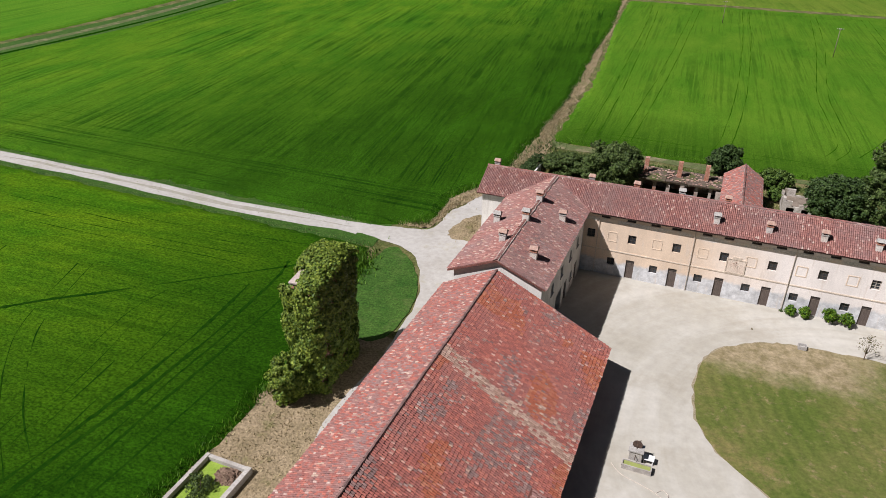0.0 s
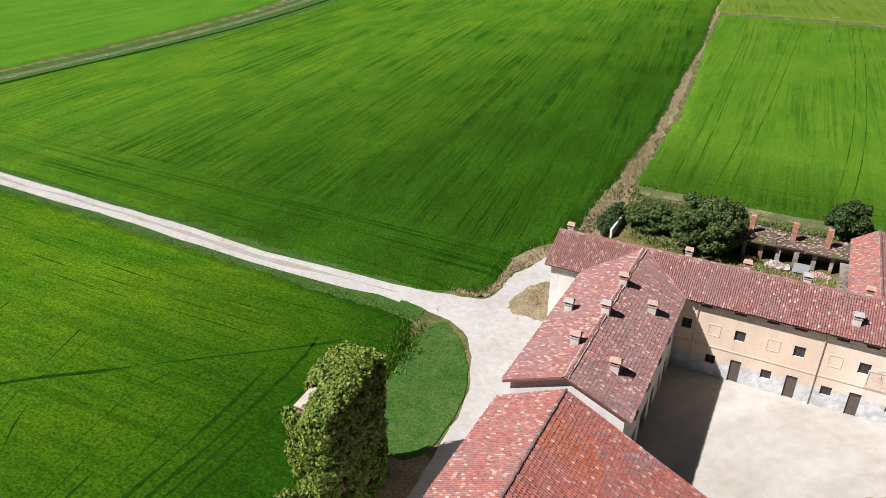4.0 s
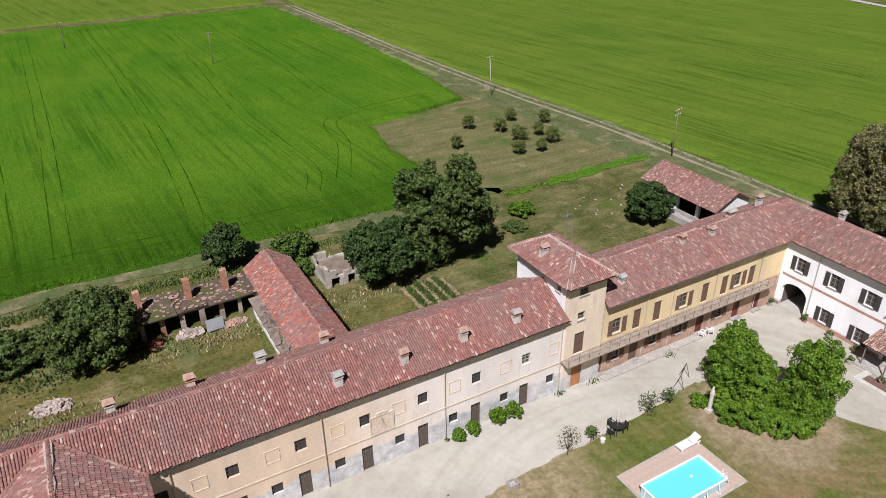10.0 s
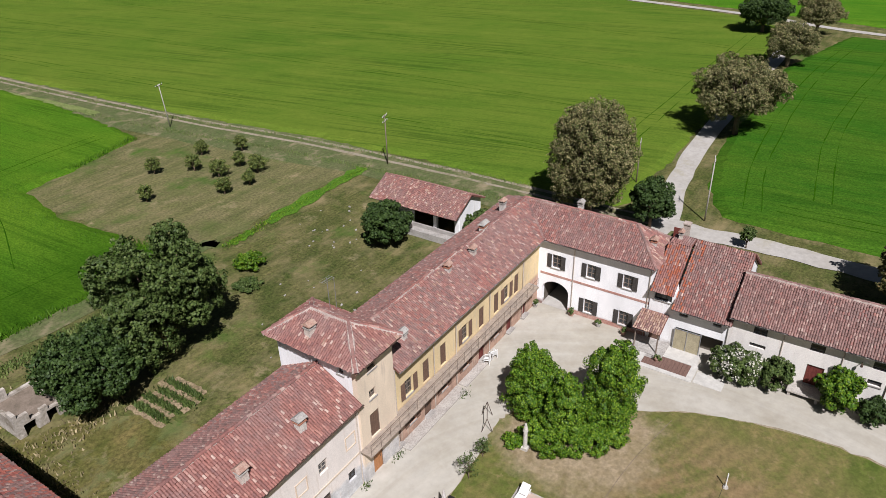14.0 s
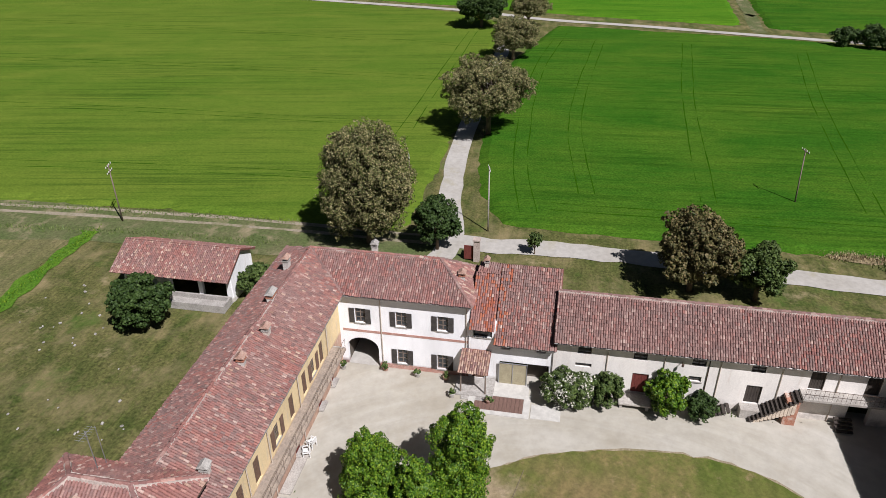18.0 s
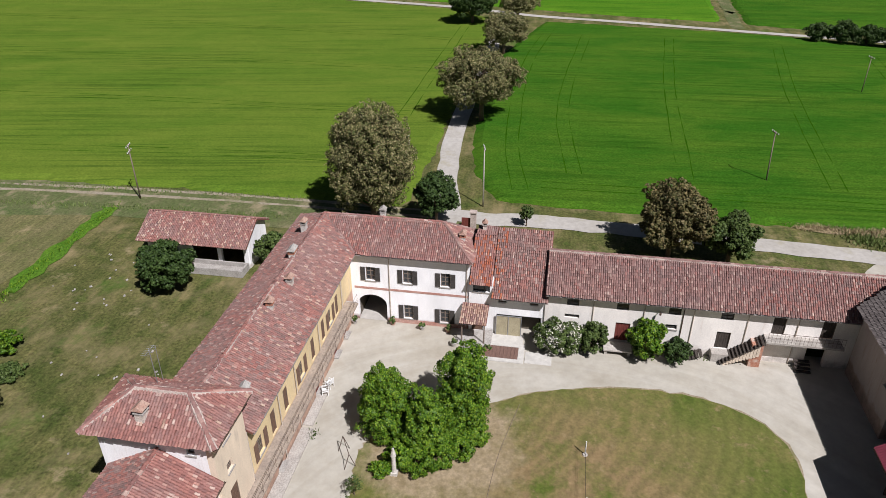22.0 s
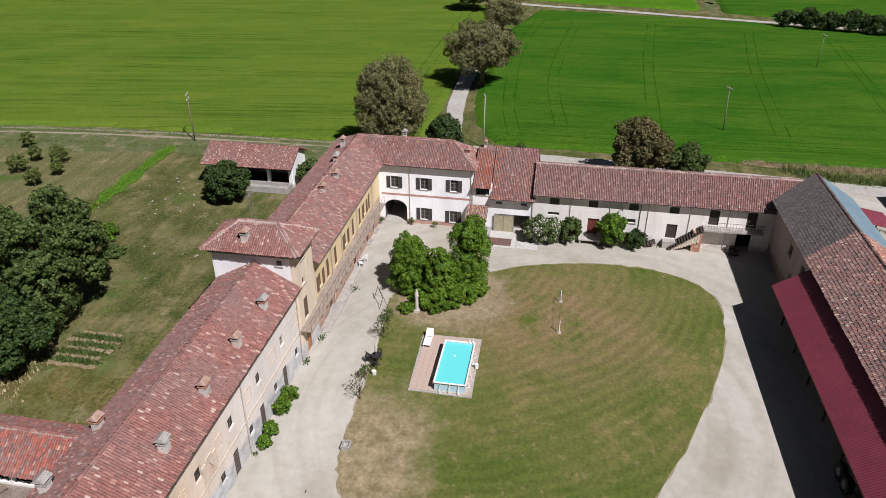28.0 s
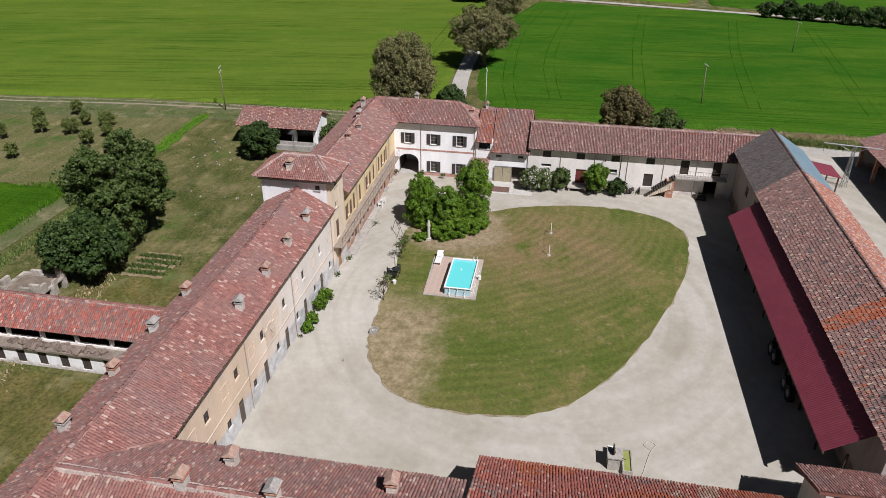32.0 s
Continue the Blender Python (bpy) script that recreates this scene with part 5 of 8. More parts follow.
CH_MAIN = [(1.45, 63.9, 7.7), (6.2, 63.9, 7.7), (10.9, 63.95, 7.72), (15.4, 63.95, 7.72), (-11.7, 68.3, 7.85), (-6.9, 68.3, 7.85), (-2.3, 68.3, 7.85), (2.2, 68.3, 7.85), (-22.0, 66.9, 8.5)]
for i, (x, y, z) in enumerate(CH_MAIN):
    chimney(main, x, y, z, style=i)

# ---- hipped house at the west end ----
west = building("farmhouse_wing", "two-storey farmhouse wing with grey white walls and old tile roof", "building", (-15, 54.5))
shell(west, -19.0, 46.3, -11.1, 63.19, 7.1, {"*": HOUSEWASH}, {"E": [(60.6, 0, 1.0, 2.2), (58.6, 1.2, 0.8, 2.1), (56.2, 0, 1.1, 2.3), (53.5, 0, 2.2, 2.6), (50, 0, 2.2, 2.6), (60.6, 4, 0.9, 5.1),
      (57.5, 4, 0.9, 5.1), (54, 4, 0.9, 5.1), (50.5, 4, 0.9, 5.1)], "W": [(58, 4, 0.8, 5.0), (52, 4, 0.8, 5.0)]}, skip="N")
for y in (60.6, 57.5, 54, 50.5):
    window(west, -11.1, y, 4, 0.9, 1.1, "E", frame_mat=WOOD)
for y in (52, 58):
    window(west, -19.0, y, 4, 0.8, 1.0, "W", frame_mat=WOOD)
door(west, -11.1, 60.6, 0, 1.0, 2.2, "E", DOORWOOD)
door(west, -11.1, 56.2, 0, 1.1, 2.3, "E", DOORWOOD)
window(west, -11.1, 58.6, 1.2, 0.8, 0.9, "E", frame_mat=WOOD)
gable(west, HOUSEWASH, [(-19.0, 46.3, 7.1), (-11.1, 46.3, 7.1), (-15.1, 46.3, 8.74)], (0, 0.4, 0))


def speckle(share):
    return lambda u, v, r: (r.random(u.size) < share).astype(int)


roof(west, [(-10.7, 45.95, EV), (-10.7, 62.75, EV), (-15.1, 66.14, 8.92), (-15.1, 45.95, 8.92)], 11, [TILE_GREY, TILE_RED, TILE_PALE],
     lambda u, v, r: np.where(r.random(u.size) < 0.035, 2, (r.random(u.size) < 0.6).astype(int)))
roof(west, [(-19.5, 62.75, EV), (-19.5, 45.95, EV), (-15.1, 45.95, 8.92), (-15.1, 66.14, 8.92)], 12, [TILE_RED, TILE_PALE],
     lambda u, v, r: (r.random(u.size) < 0.06).astype(int))
ridge(west, (-15.1, 45.95, 8.92), (-15.1, 66.1, 8.95), seed=13)
ridge(west, (-10.7, 62.75, EV + 0.02), (-15.1, 66.14, 8.94), mortar=0, seed=14)
ridge(west, (-19.5, 62.75, EV + 0.02), (-15.1, 66.14, 8.94), mortar=0.1, seed=15)
for i, (x, y, z) in enumerate([(-15.1, 59.3, 8.9), (-12.4, 58.1, 7.75), (-15.1, 54.6, 8.9), (-15.9, 50.2, 8.6), (-12.8, 49.4, 7.95), (-18.2, 55.6, 7.6)]):
    chimney(west, x, y, z, 0.7, 1.2, 0.6, style=i + 1)
downpipe(west, -19.1, 62.6, 7.0, IRON)

# ---- long stable ----
stable = building("stable", "long low stable with a broad red clay tile roof", "stable", (-12.5, 27))
shell(stable, -19.2, 8, -5.5, 46.29, 2.9, {"*": BRICK, "W": HOUSEWASH}, {"E": [(42.5, 0, 2.4, 2.4), (38, 0, 2.4, 2.4), (33.5, 0, 2.4, 2.4), (29, 0, 2.4, 2.4)]}, skip="N")
part("wall", boxes((-19.2, 8, 2.9, -18.8, 46.29, 5.35)), HOUSEWASH, stable)
gable(stable, BRICK, [(-18.8, 8, 2.9), (-5.5, 8, 2.9), (-15, 8, 7.7), (-18.8, 8, 5.6)], (0, 0.4, 0))


def stable_pick(u, v, r):
    y = 8 + u
    k = np.zeros(u.size, dtype=int)
    k[(np.abs(y - 32.6 - 0.16 * v) < 0.6) & (r.random(u.size) < 0.85)] = 1
    k[(np.abs(y - 34.4 - 0.1 * v) < 0.7) & (v < 5) & (r.random(u.size) < 0.35)] = 1
    hot = np.array([noise.noise(Vector((a * 0.16, b * 0.3, 3.0))) for a, b in zip(u, v)])
    k[(hot > 0.22) & (k == 0) & (r.random(u.size) < 0.8)] = 2
    k[(hot < -0.2) & (k == 0) & (r.random(u.size) < 0.5)] = 3
    k[(k == 0) & (r.random(u.size) < 0.06)] = 3
    k[r.random(u.size) < 0.012] = 1
    return k


ST_E = [(-4.85, 7.6, 3.0), (-4.85, 45.9, 3.0), (-15.0, 45.9, 8.05), (-15.0, 7.6, 8.05)]
roof(stable, ST_E, 21, [TILE_STABLE, TILE_PALE, TILE_ORANGE, TILE_GREY], stable_pick,
     leave=lambda u, v: (u > 30.0) & (u < 33.0) & (v > 7.0) & (v < 11.2))
roof(stable, [(-19.7, 45.9, 5.7), (-19.7, 7.6, 5.7), (-15.0, 7.6, 8.05), (-15.0, 45.9, 8.05)], 22, [TILE_STABLE, TILE_RED, TILE_PALE],
     lambda u, v, r: np.where(r.random(u.size) < 0.03, 2, (r.random(u.size) < 0.6).astype(int)))
ridge(stable, (-15, 7.6, 8.05), (-15, 45.9, 8.05), TILE_GREY, 0.03, seed=23)

# ---- tower ----
tower = building("tower_house", "square ochre tower house with a pyramid tile roof", "tower", (21.3, 66.3))
shell(tower, 19.5, 63.0, 23.1, 69.7, 9.9, {"*": PLAIN_WHITE, "S": TOWERWASH}, {"S": [(20.85, 0, 1.05, 2.2), (20.85, 3.3, 1.0, 5.3), (20.85, 6.5, 0.7, 7.2), (20.95, 8.7, 0.85, 9.35)],
      "W": [(64.3, 8.75, 0.5, 9.25)], "E": [(64.6, 8.7, 0.8, 9.35)]})
door(tower, 20.85, 63.0, 0, 1.05, 2.2, "S", ORANGEDOOR, label="varnished orange wooden door")
door(tower, 20.85, 63.0, 3.3, 1.0, 2.0, "S", SHUTTER, double=True)
window(tower, 20.85, 63.0, 6.5, 0.7, 0.7, "S", frame_mat=WOOD)
window(tower, 20.95, 63.0, 8.7, 0.85, 0.65, "S", frame_mat=WOOD)
window(tower, 19.5, 64.3, 8.75, 0.5, 0.5, "W", cols=1, rows=1, frame_mat=WOOD)
window(tower, 23.1, 64.6, 8.7, 0.8, 0.65, "E", frame_mat=WOOD)
part("cornice", boxes((19.3, 62.8, 9.55, 23.3, 62.99, 9.9), (19.3, 62.99, 9.55, 19.49, 69.9, 9.9), (23.11, 62.99, 9.55, 23.3, 69.9, 9.9), (19.49, 69.71, 9.55, 23.11, 69.9, 9.9)), STONE, tower,
     "dark stained eaves board")
A, B, C, D = (18.9, 62.45, 10.0), (23.6, 62.45, 10.0), (23.6, 70.25, 10.0), (18.9, 70.25, 10.0)
P1, P2 = (21.25, 64.8, 11.55), (21.25, 67.9, 11.55)
for i, poly in enumerate(([A, B, P1], [B, C, P2, P1], [C, D, P2], [D, A, P1, P2])):
    roof(tower, poly, 31 + i, [TILE_RED, TILE_PALE], speckle(0.03))
for i, (a, b) in enumerate(((A, P1), (B, P1), (C, P2), (D, P2), (P1, P2))):
    ridge(tower, a, b, mortar=0.13, seed=40 + i)
chimney(tower, 19.9, 66.9, 10.7, 0.6, 0.75, 0.6, 2)
gutter(tower, (18.85, 62.4, 9.96), (23.65, 62.4, 9.96), IRON)

# ---- yellow wing with the long balcony ----
yellow = building("farmhouse_wing", "yellow two-storey farmhouse wing with brown shutters and long balcony", "building", (33.5, 65.9))
UPD = [27.05, 29.3, 34.9, 37.3, 40.8]
UPW = [24.9, 32.35, 39.0]
LOWD = [23.2, 27.1, 34.9, 39.6, 42.3]
LOWW = [25.1, 29.3, 32.4, 37.3]
ops = [(x, 3.3, 0.85, 5.25) for x in UPD] + [(x, 3.65, 0.95, 5.1) for x in UPW] + [(x, 0.05, 0.95, 2.2) for x in LOWD] + [(x, 0.9, 0.9, 2.15) for x in LOWW]
shell(yellow, 23.11, 63.2, 50.2, 68.9, 7.12, {"*": PLAIN_WHITE, "S": YELLOW}, {"S": ops}, skip="EW")
for x in UPD:
    door(yellow, x, 63.2, 3.3, 0.85, 1.95, "S", SHUTTER, double=True)
for x in UPW:
    window(yellow, x, 63.2, 3.65, 0.95, 1.45, "S", SHUTTER, frame_mat=WOOD)
for x in LOWD:
    door(yellow, x, 63.2, 0.05, 0.95, 2.15, "S", REDDOOR if x > 34 else SHUTTER, double=True, step_mat=STONE)
for x in LOWW:
    window(yellow, x, 63.2, 0.9, 0.9, 1.25, "S", SHUTTER, frame_mat=WOOD)
bal = part("balcony", boxes((19.15, 62.05, 3.06, 42.9, 62.99, 3.16), (23.2, 62.99, 3.06, 42.9, 63.19, 3.16)), TRIM_DARK, yellow, "long narrow concrete balcony with an iron rail")
rail = rods(((19.2, 62.1, 4.1), (42.85, 62.1, 4.1), 0.015), ((19.2, 62.1, 3.6), (42.85, 62.1, 3.6), 0.008), sides=5)
for k in range(24):
    rod(rail, (19.2 + k * 1.028, 62.1, 3.15), (19.2 + k * 1.028, 62.1, 4.1), 0.012, sides=5)
part("railing", rail, IRON, bal)
for k in range(20):
    part("bracket", boxes((19.5 + k * 1.24, 62.25, 2.9, 19.62 + k * 1.24, 62.99 if k < 3 else 63.19, 3.058)), STONE, bal)
for x in (23.25, 27.9, 30.9, 36.0, 41.8):
    downpipe(yellow, x, 63.08, 7.0)
part("pavement_kerb", boxes((23.3, 62.2, 0.0, 30.9, 63.15, 0.13), (31.2, 62.4, 0.0, 35.4, 63.15, 0.12)), CONCRETE, yellow, "low concrete footway along the wall")
roof(yellow, [(23.2, 62.6, EV), (44.4, 62.6, EV), (47.9, RY, RG), (23.2, RY, RG)], 51, [TILE_RED, TILE_GREY, TILE_PALE],
     lambda u, v, r: np.where(r.random(u.size) < 0.035, 2, (r.random(u.size) < 0.4).astype(int)))
roof(yellow, [(50.5, 69.4, 7.25), (23.2, 69.4, 7.25), (23.2, RY, RG), (47.9, RY, RG)], 52, [TILE_GREY, TILE_RED], speckle(0.5))
ridge(yellow, (23.2, RY, RG), (47.9, RY, RG), mortar=0.1, seed=53)
gutter(yellow, (23.2, 62.55, 7.0), (44.5, 62.55, 7.0))
for i, (x, y, z, w) in enumerate([(25.6, 64.0, 7.75, 0.5), (33.6, 65.5, 8.55, 0.5), (37.0, 65.3, 8.45, 0.55), (40.4, 66.3, 8.85, 1.0), (45.2, 67.1, 8.4, 0.6)]):
    chimney(yellow, x, y, z, w, 0.7 if i < 4 else 1.5, 0.5, i)

# ---- white house with the carriage arch ----
white = building("farm_house", "white two-storey house with a dark carriage arch and black shutters", "house", (47.5, 58))
UP = [61.45, 58.15, 54.85]
ops = [(y, 4.2, 0.85, 5.55) for y in UP] + [(58.15, 0.55, 0.85, 1.95), (54.9, 0.45, 0.85, 1.85), (61.4, 0.0, 2.6, 2.76)]
W_OUT = 45.0
for side in (0,):
    rows = [(68.2 - y - w / 2, z0, 68.2 - y + w / 2, z1) for y, z0, w, z1 in ops]
    part("wall", wall_mesh((W_OUT, 68.2, 0), (0, -1), 15.4, 7.0, 0.45, rows), WHITEWASH, white)
    # east end of the passage walled up, only to keep the arch dark
    part("wall", wall_mesh((50.0, 52.8, 0), (0, 1), 15.4, 7.0, 0.4, []), PLAIN_WHITE, white)
    part("wall", wall_mesh((45.45, 52.8, 0), (1, 0), 4.15, 7.0, 0.4, []), PLAIN_WHITE, white)
arch = bmesh.new()
prev = None
for k in range(13):
    t = math.pi * k / 12
    lo = Vector((W_OUT - 0.004, 61.4 + 1.3 * math.cos(t), 1.75 + 0.98 * math.sin(t)))
    hi = Vector((W_OUT - 0.004, 61.4 + 1.302 * math.cos(t), 2.76))
    row = [arch.verts.new(q) for q in (lo, hi, lo + Vector((0.454, 0, 0)), hi + Vector((0.454, 0, 0)))]
    if prev:
        for a, b in ((0, 1), (2, 3), (0, 2)):
            arch.faces.new((prev[a], prev[b], row[b], row[a]))
    prev = row

part("arch_spandrel", arch, WHITEWASH, white)
part("passage_wall", boxes((45.46, 62.72, 0, 49.59, 62.95, 3.0), (45.46, 59.85, 0, 49.59, 60.08, 3.0), (45.46, 60.08, 2.8, 49.59, 62.72, 3.0)), ROOM, white)
for y in UP:
    window(white, W_OUT, y, 4.2, 0.85, 1.35, "W", SHUTTER_BLACK, frame_mat=WOOD)
window(white, W_OUT, 58.15, 0.55, 0.85, 1.4, "W", SHUTTER_BLACK, frame_mat=WOOD)
window(white, W_OUT, 54.9, 0.45, 0.85, 1.4, "W", SHUTTER_BLACK, frame_mat=WOOD)
BAND = surface("red brown painted band", (0.4, 0.2, 0.16), (0.5, 0.32, 0.27), 1.5)
part("painted_band", boxes((W_OUT - 0.02, 52.85, 3.3, W_OUT - 0.001, 62.95, 3.52)), BAND, white)
part("painted_foot", boxes((W_OUT - 0.025, 52.85, 0.0, W_OUT - 0.001, 60.0, 0.42)), BAND, white)
downpipe(white, 44.92, 59.75, 6.9)
downpipe(white, 44.92, 53.0, 6.9)
WE, WX, WR = 44.55, 47.9, 8.95
roof(white, [(WE, 62.6, 7.0), (WE, 52.5, 7.0), (WX, 55.5, WR), (WX, RY, WR)], 61, [TILE_RED, TILE_GREY], speckle(0.45))
roof(white, [(50.3, 52.5, 7.0), (50.3, 68.6, 7.0), (WX, RY, WR), (WX, 55.5, WR)], 62, [TILE_GREY, TILE_RED], speckle(0.45))
roof(white, [(WE, 52.5, 7.0), (50.3, 52.5, 7.0), (WX, 55.5, WR)], 63, [TILE_RED, TILE_PALE], speckle(0.2))
ridge(white, (WX, RY, WR), (WX, 55.5, WR), mortar=0.08, seed=64)
ridge(white, (WE, 52.5, 7.0), (WX, 55.5, WR), TILE_GREY, 0.06, 65)
ridge(white, (50.3, 52.5, 7.0), (WX, 55.5, WR), TILE_GREY, 0.06, 66)
ridge(white, (WE, 62.6, 7.05), (WX, RY, WR), TILE_GREY, 0, 67)
gutter(white, (WE - 0.05, 62.6, 6.95), (WE - 0.05, 52.5, 6.95))
chimney(white, 48.6, 61.0, 8.5, 0.5, 1.2, 0.5, 0)
chimney(white, 47.2, 53.7, 7.7, 0.5, 0.7, 0.5, 1)

# ---- low white service house between house and barn ----
service = building("service_house", "low white service house with a long red tile roof", "house", (47, 49.5))
part("wall", wall_mesh((44.85, 52.78, 0), (0, -1), 6.5, 3.95, 0.4, [(52.78 - 47.4 - 0.9, 0, 52.78 - 47.4 + 0.9, 2.05), (52.78 - 49.25 - 1.1, 0, 52.78 - 49.25 + 1.1, 2.05),
     (52.78 - 49.9 - 0.35, 3.2, 52.78 - 49.9 + 0.35, 3.55), (52.78 - 47.2 - 0.35, 3.2, 52.78 - 47.2 + 0.35, 3.55), (52.78 - 52.0 - 0.5, 0.1, 52.78 - 52.0 + 0.5, 2.15)]), PLAIN_WHITE, service)
part("wall", boxes((44.85, 50.75, 3.951, 45.25, 52.78, 4.15), (44.85, 50.75, 4.95, 45.25, 52.78, 5.2), (44.85, 52.45, 4.15, 45.25, 52.78, 4.95), (44.85, 50.75, 4.15, 45.25, 51.0, 4.95)), PLAIN_WHITE, service)
part("wall", boxes((45.25, 50.75, 3.6, 49.0, 51.0, 5.2)), PLAIN_WHITE, service)
part("wall", boxes((53.6, 46.3, 0, 54.0, 52.78, 4.6), (45.25, 46.3, 0, 53.6, 46.6, 3.95)), PLAIN_WHITE, service)
window(service, 44.85, 51.72, 4.15, 1.4, 0.8, "W", cols=3, rows=1, frame_mat=SHUTTER_BLACK)
for y in (49.9, 47.2):
    window(service, 44.85, y, 3.2, 0.7, 0.35, "W", cols=1, rows=1, frame_mat=WOOD, sill=False)
door(service, 44.85, 52.0, 0.1, 1.0, 2.05, "W", SHUTTER)
roof(service, [(44.3, 52.7, 5.2), (44.3, 50.8, 5.2), (48.0, 50.8, 8.0), (48.0, 52.7, 8.0)], 71, [TILE_ORANGE, TILE_RED], speckle(0.72))
roof(service, [(44.25, 50.8, 4.05), (44.25, 46.05, 4.05), (49.5, 46.05, 8.0), (49.5, 50.8, 8.0)], 72, [TILE_GREY, TILE_RED, TILE_ORANGE],
     lambda u, v, r: np.where((u < 0.9) & (r.random(u.size) < 0.25), 2, (r.random(u.size) < 0.4).astype(int)))
roof(service, [(49.5, 52.6, 7.98), (49.5, 50.82, 7.98), (48.0, 50.82, 8.02), (48.0, 52.6, 8.02)], 74)
roof(service, [(54.4, 46.05, 4.6), (54.4, 52.6, 4.6), (49.5, 52.6, 8.0), (49.5, 46.05, 8.0)], 73, [TILE_GREY, TILE_RED], speckle(0.4))
gable(service, PLAIN_WHITE, [(44.85, 46.3, 3.95), (53.9, 46.3, 3.95), (53.9, 46.3, 4.8), (49.5, 46.3, 7.8)], (0, 0.3, 0))
chimney(service, 48.8, 52.0, 8.0, 0.35, 0.9, 0.35, 2)
gutter(service, (44.2, 50.8, 4.0), (44.2, 46.05, 4.0))
tarp = part("tarpaulin_gate", boxes((44.66, 48.2, 0.05, 44.72, 50.35, 2.0)), CANVAS, service, "beige canvas screen over a gateway")
part("gate_frame", rods(((44.64, 48.2, 0), (44.64, 48.2, 2.1), 0.035), ((44.64, 50.35, 0), (44.64, 50.35, 2.1), 0.035), ((44.64, 49.3, 0), (44.64, 49.3, 2.1), 0.03), ((44.64, 48.2, 2.05), (44.64, 50.35, 2.05), 0.03)), GREYSTEEL, tarp)
# dark sheet added behind the opening for its unlit depth
part("wall", boxes((45.9, 46.7, 0, 46.0, 48.6, 2.2)), ROOM, service)
porch = part("porch", boxes((42.95, 51.15, 2.1, 43.09, 53.15, 2.24)), WOOD, service, "small tiled porch on posts")
for y in (51.2, 53.1):
    part("post", rods(((43.02, y, 0.1), (43.02, y, 2.1), 0.06)), WOOD, porch)
roof(porch, [(42.7, 53.3, 2.25), (42.7, 51.0, 2.25), (44.84, 51.0, 2.95), (44.84, 53.3, 2.95)], 75, [TILE_PALE, TILE_GREY], speckle(0.4), 0.08, "porch_roof")
part("porch_step", boxes((42.7, 50.6, 0.0, 44.83, 53.6, 0.16), (42.3, 51.2, 0.0, 42.69, 53.0, 0.08)), STONE, service)

# ---- barn with the outside stair ----
barn = building("barn", "long worn cream barn with small dark windows and tile roof", "barn", (47.8, 33.5))
BW = [44.0, 39.95, 35.8, 31.7]
ops = [(y, 3.72, 1.0, 4.65) for y in BW] + [(39.75, 0.6, 1.2, 2.45), (31.7, 0.85, 1.1, 2.5), (44.0, 2.5, 1.2, 2.85), (35.9, 2.3, 0.9, 2.75), (27.7, 2.75, 1.0, 4.55), (24.0, 2.75, 1.0, 4.55),
       (24.4, 0.0, 1.5, 2.2)]
part("wall", wall_mesh((44.7, 46.28, 0), (0, -1), 26.9, 4.75, 0.4, [(46.28 - y - w / 2, a, 46.28 - y + w / 2, b) for y, a, w, b in ops]), BARNWASH, barn)
part("wall", boxes((50.6, 19.3, 0, 51.0, 46.28, 4.7), (45.1, 19.3, 0, 50.6, 19.7, 4.7), (45.1, 45.9, 0, 50.6, 46.28, 4.75)), BARNWASH, barn)
for y in BW:
    window(barn, 44.7, y, 3.72, 1.0, 0.93, "W", frame_mat=DOORWOOD, sill=False)
door(barn, 44.7, 39.75, 0.6, 1.2, 1.85, "W", REDDOOR)
door(barn, 44.7, 31.7, 0.85, 1.1, 1.65, "W", DOORWOOD)
window(barn, 44.7, 44.0, 2.5, 1.2, 0.35, "W", rows=1, frame_mat=DOORWOOD, sill=False)
window(barn, 44.7, 35.9, 2.3, 0.9, 0.45, "W", rows=1, frame_mat=DOORWOOD)
for y in (27.7, 24.0):
    door(barn, 44.7, y, 2.75, 1.0, 1.8, "W", DOORWOOD)
roof(barn, [(44.25, 46.3, 4.85), (44.25, 21.9, 4.85), (47.7, 19.0, 7.2), (47.7, 46.3, 7.2)], 81, [TILE_GREY, TILE_RED], lambda u, v, r: ((r.random(u.size) < 0.12) | ((u > 17) & (r.random(u.size) < 0.35))).astype(int))
roof(barn, [(51.3, 19.0, 4.85), (51.3, 46.3, 4.85), (47.7, 46.3, 7.2), (47.7, 19.0, 7.2)], 82, [TILE_GREY])
ridge(barn, (47.7, 19.0, 7.2), (47.7, 46.3, 7.2), TILE_GREY, 0.1, 83)
for y0 in (19.3, 45.9):
    gable(barn, BARNWASH, [(44.7, y0, 4.76), (51.0, y0, 4.76), (47.7, y0, 7.0)], (0, 0.38, 0))
gutter(barn, (44.2, 46.3, 4.8), (44.2, 21.9, 4.8))
for y in (42.3, 38.2, 35.1, 34.3, 30.1, 26.3):
    downpipe(barn, 44.65, y, 4.7, IRON if y == 35.1 else COPPERPIPE)
loggia = part("balcony", boxes((43.55, 22.9, 2.55, 44.69, 28.7, 2.72)), CONCRETE, barn, "narrow concrete landing with an iron rail")
rl = rods(((43.6, 22.95, 3.6), (43.6, 28.65, 3.6), 0.02), ((43.6, 22.95, 3.15), (43.6, 28.65, 3.15), 0.012))
for k in range(20):
    rod(rl, (43.6, 22.95 + k * 0.3, 2.72), (43.6, 22.95 + k * 0.3, 3.6), 0.01, sides=4)
part("railing", rl, IRON, loggia)
part("stair_wall", prism([(43.75, 28.72), (44.69, 28.72), (44.69, 29.6), (43.75, 29.6)], 0, 2.2), BRICK, barn, "crumbling brick wall under the stair")
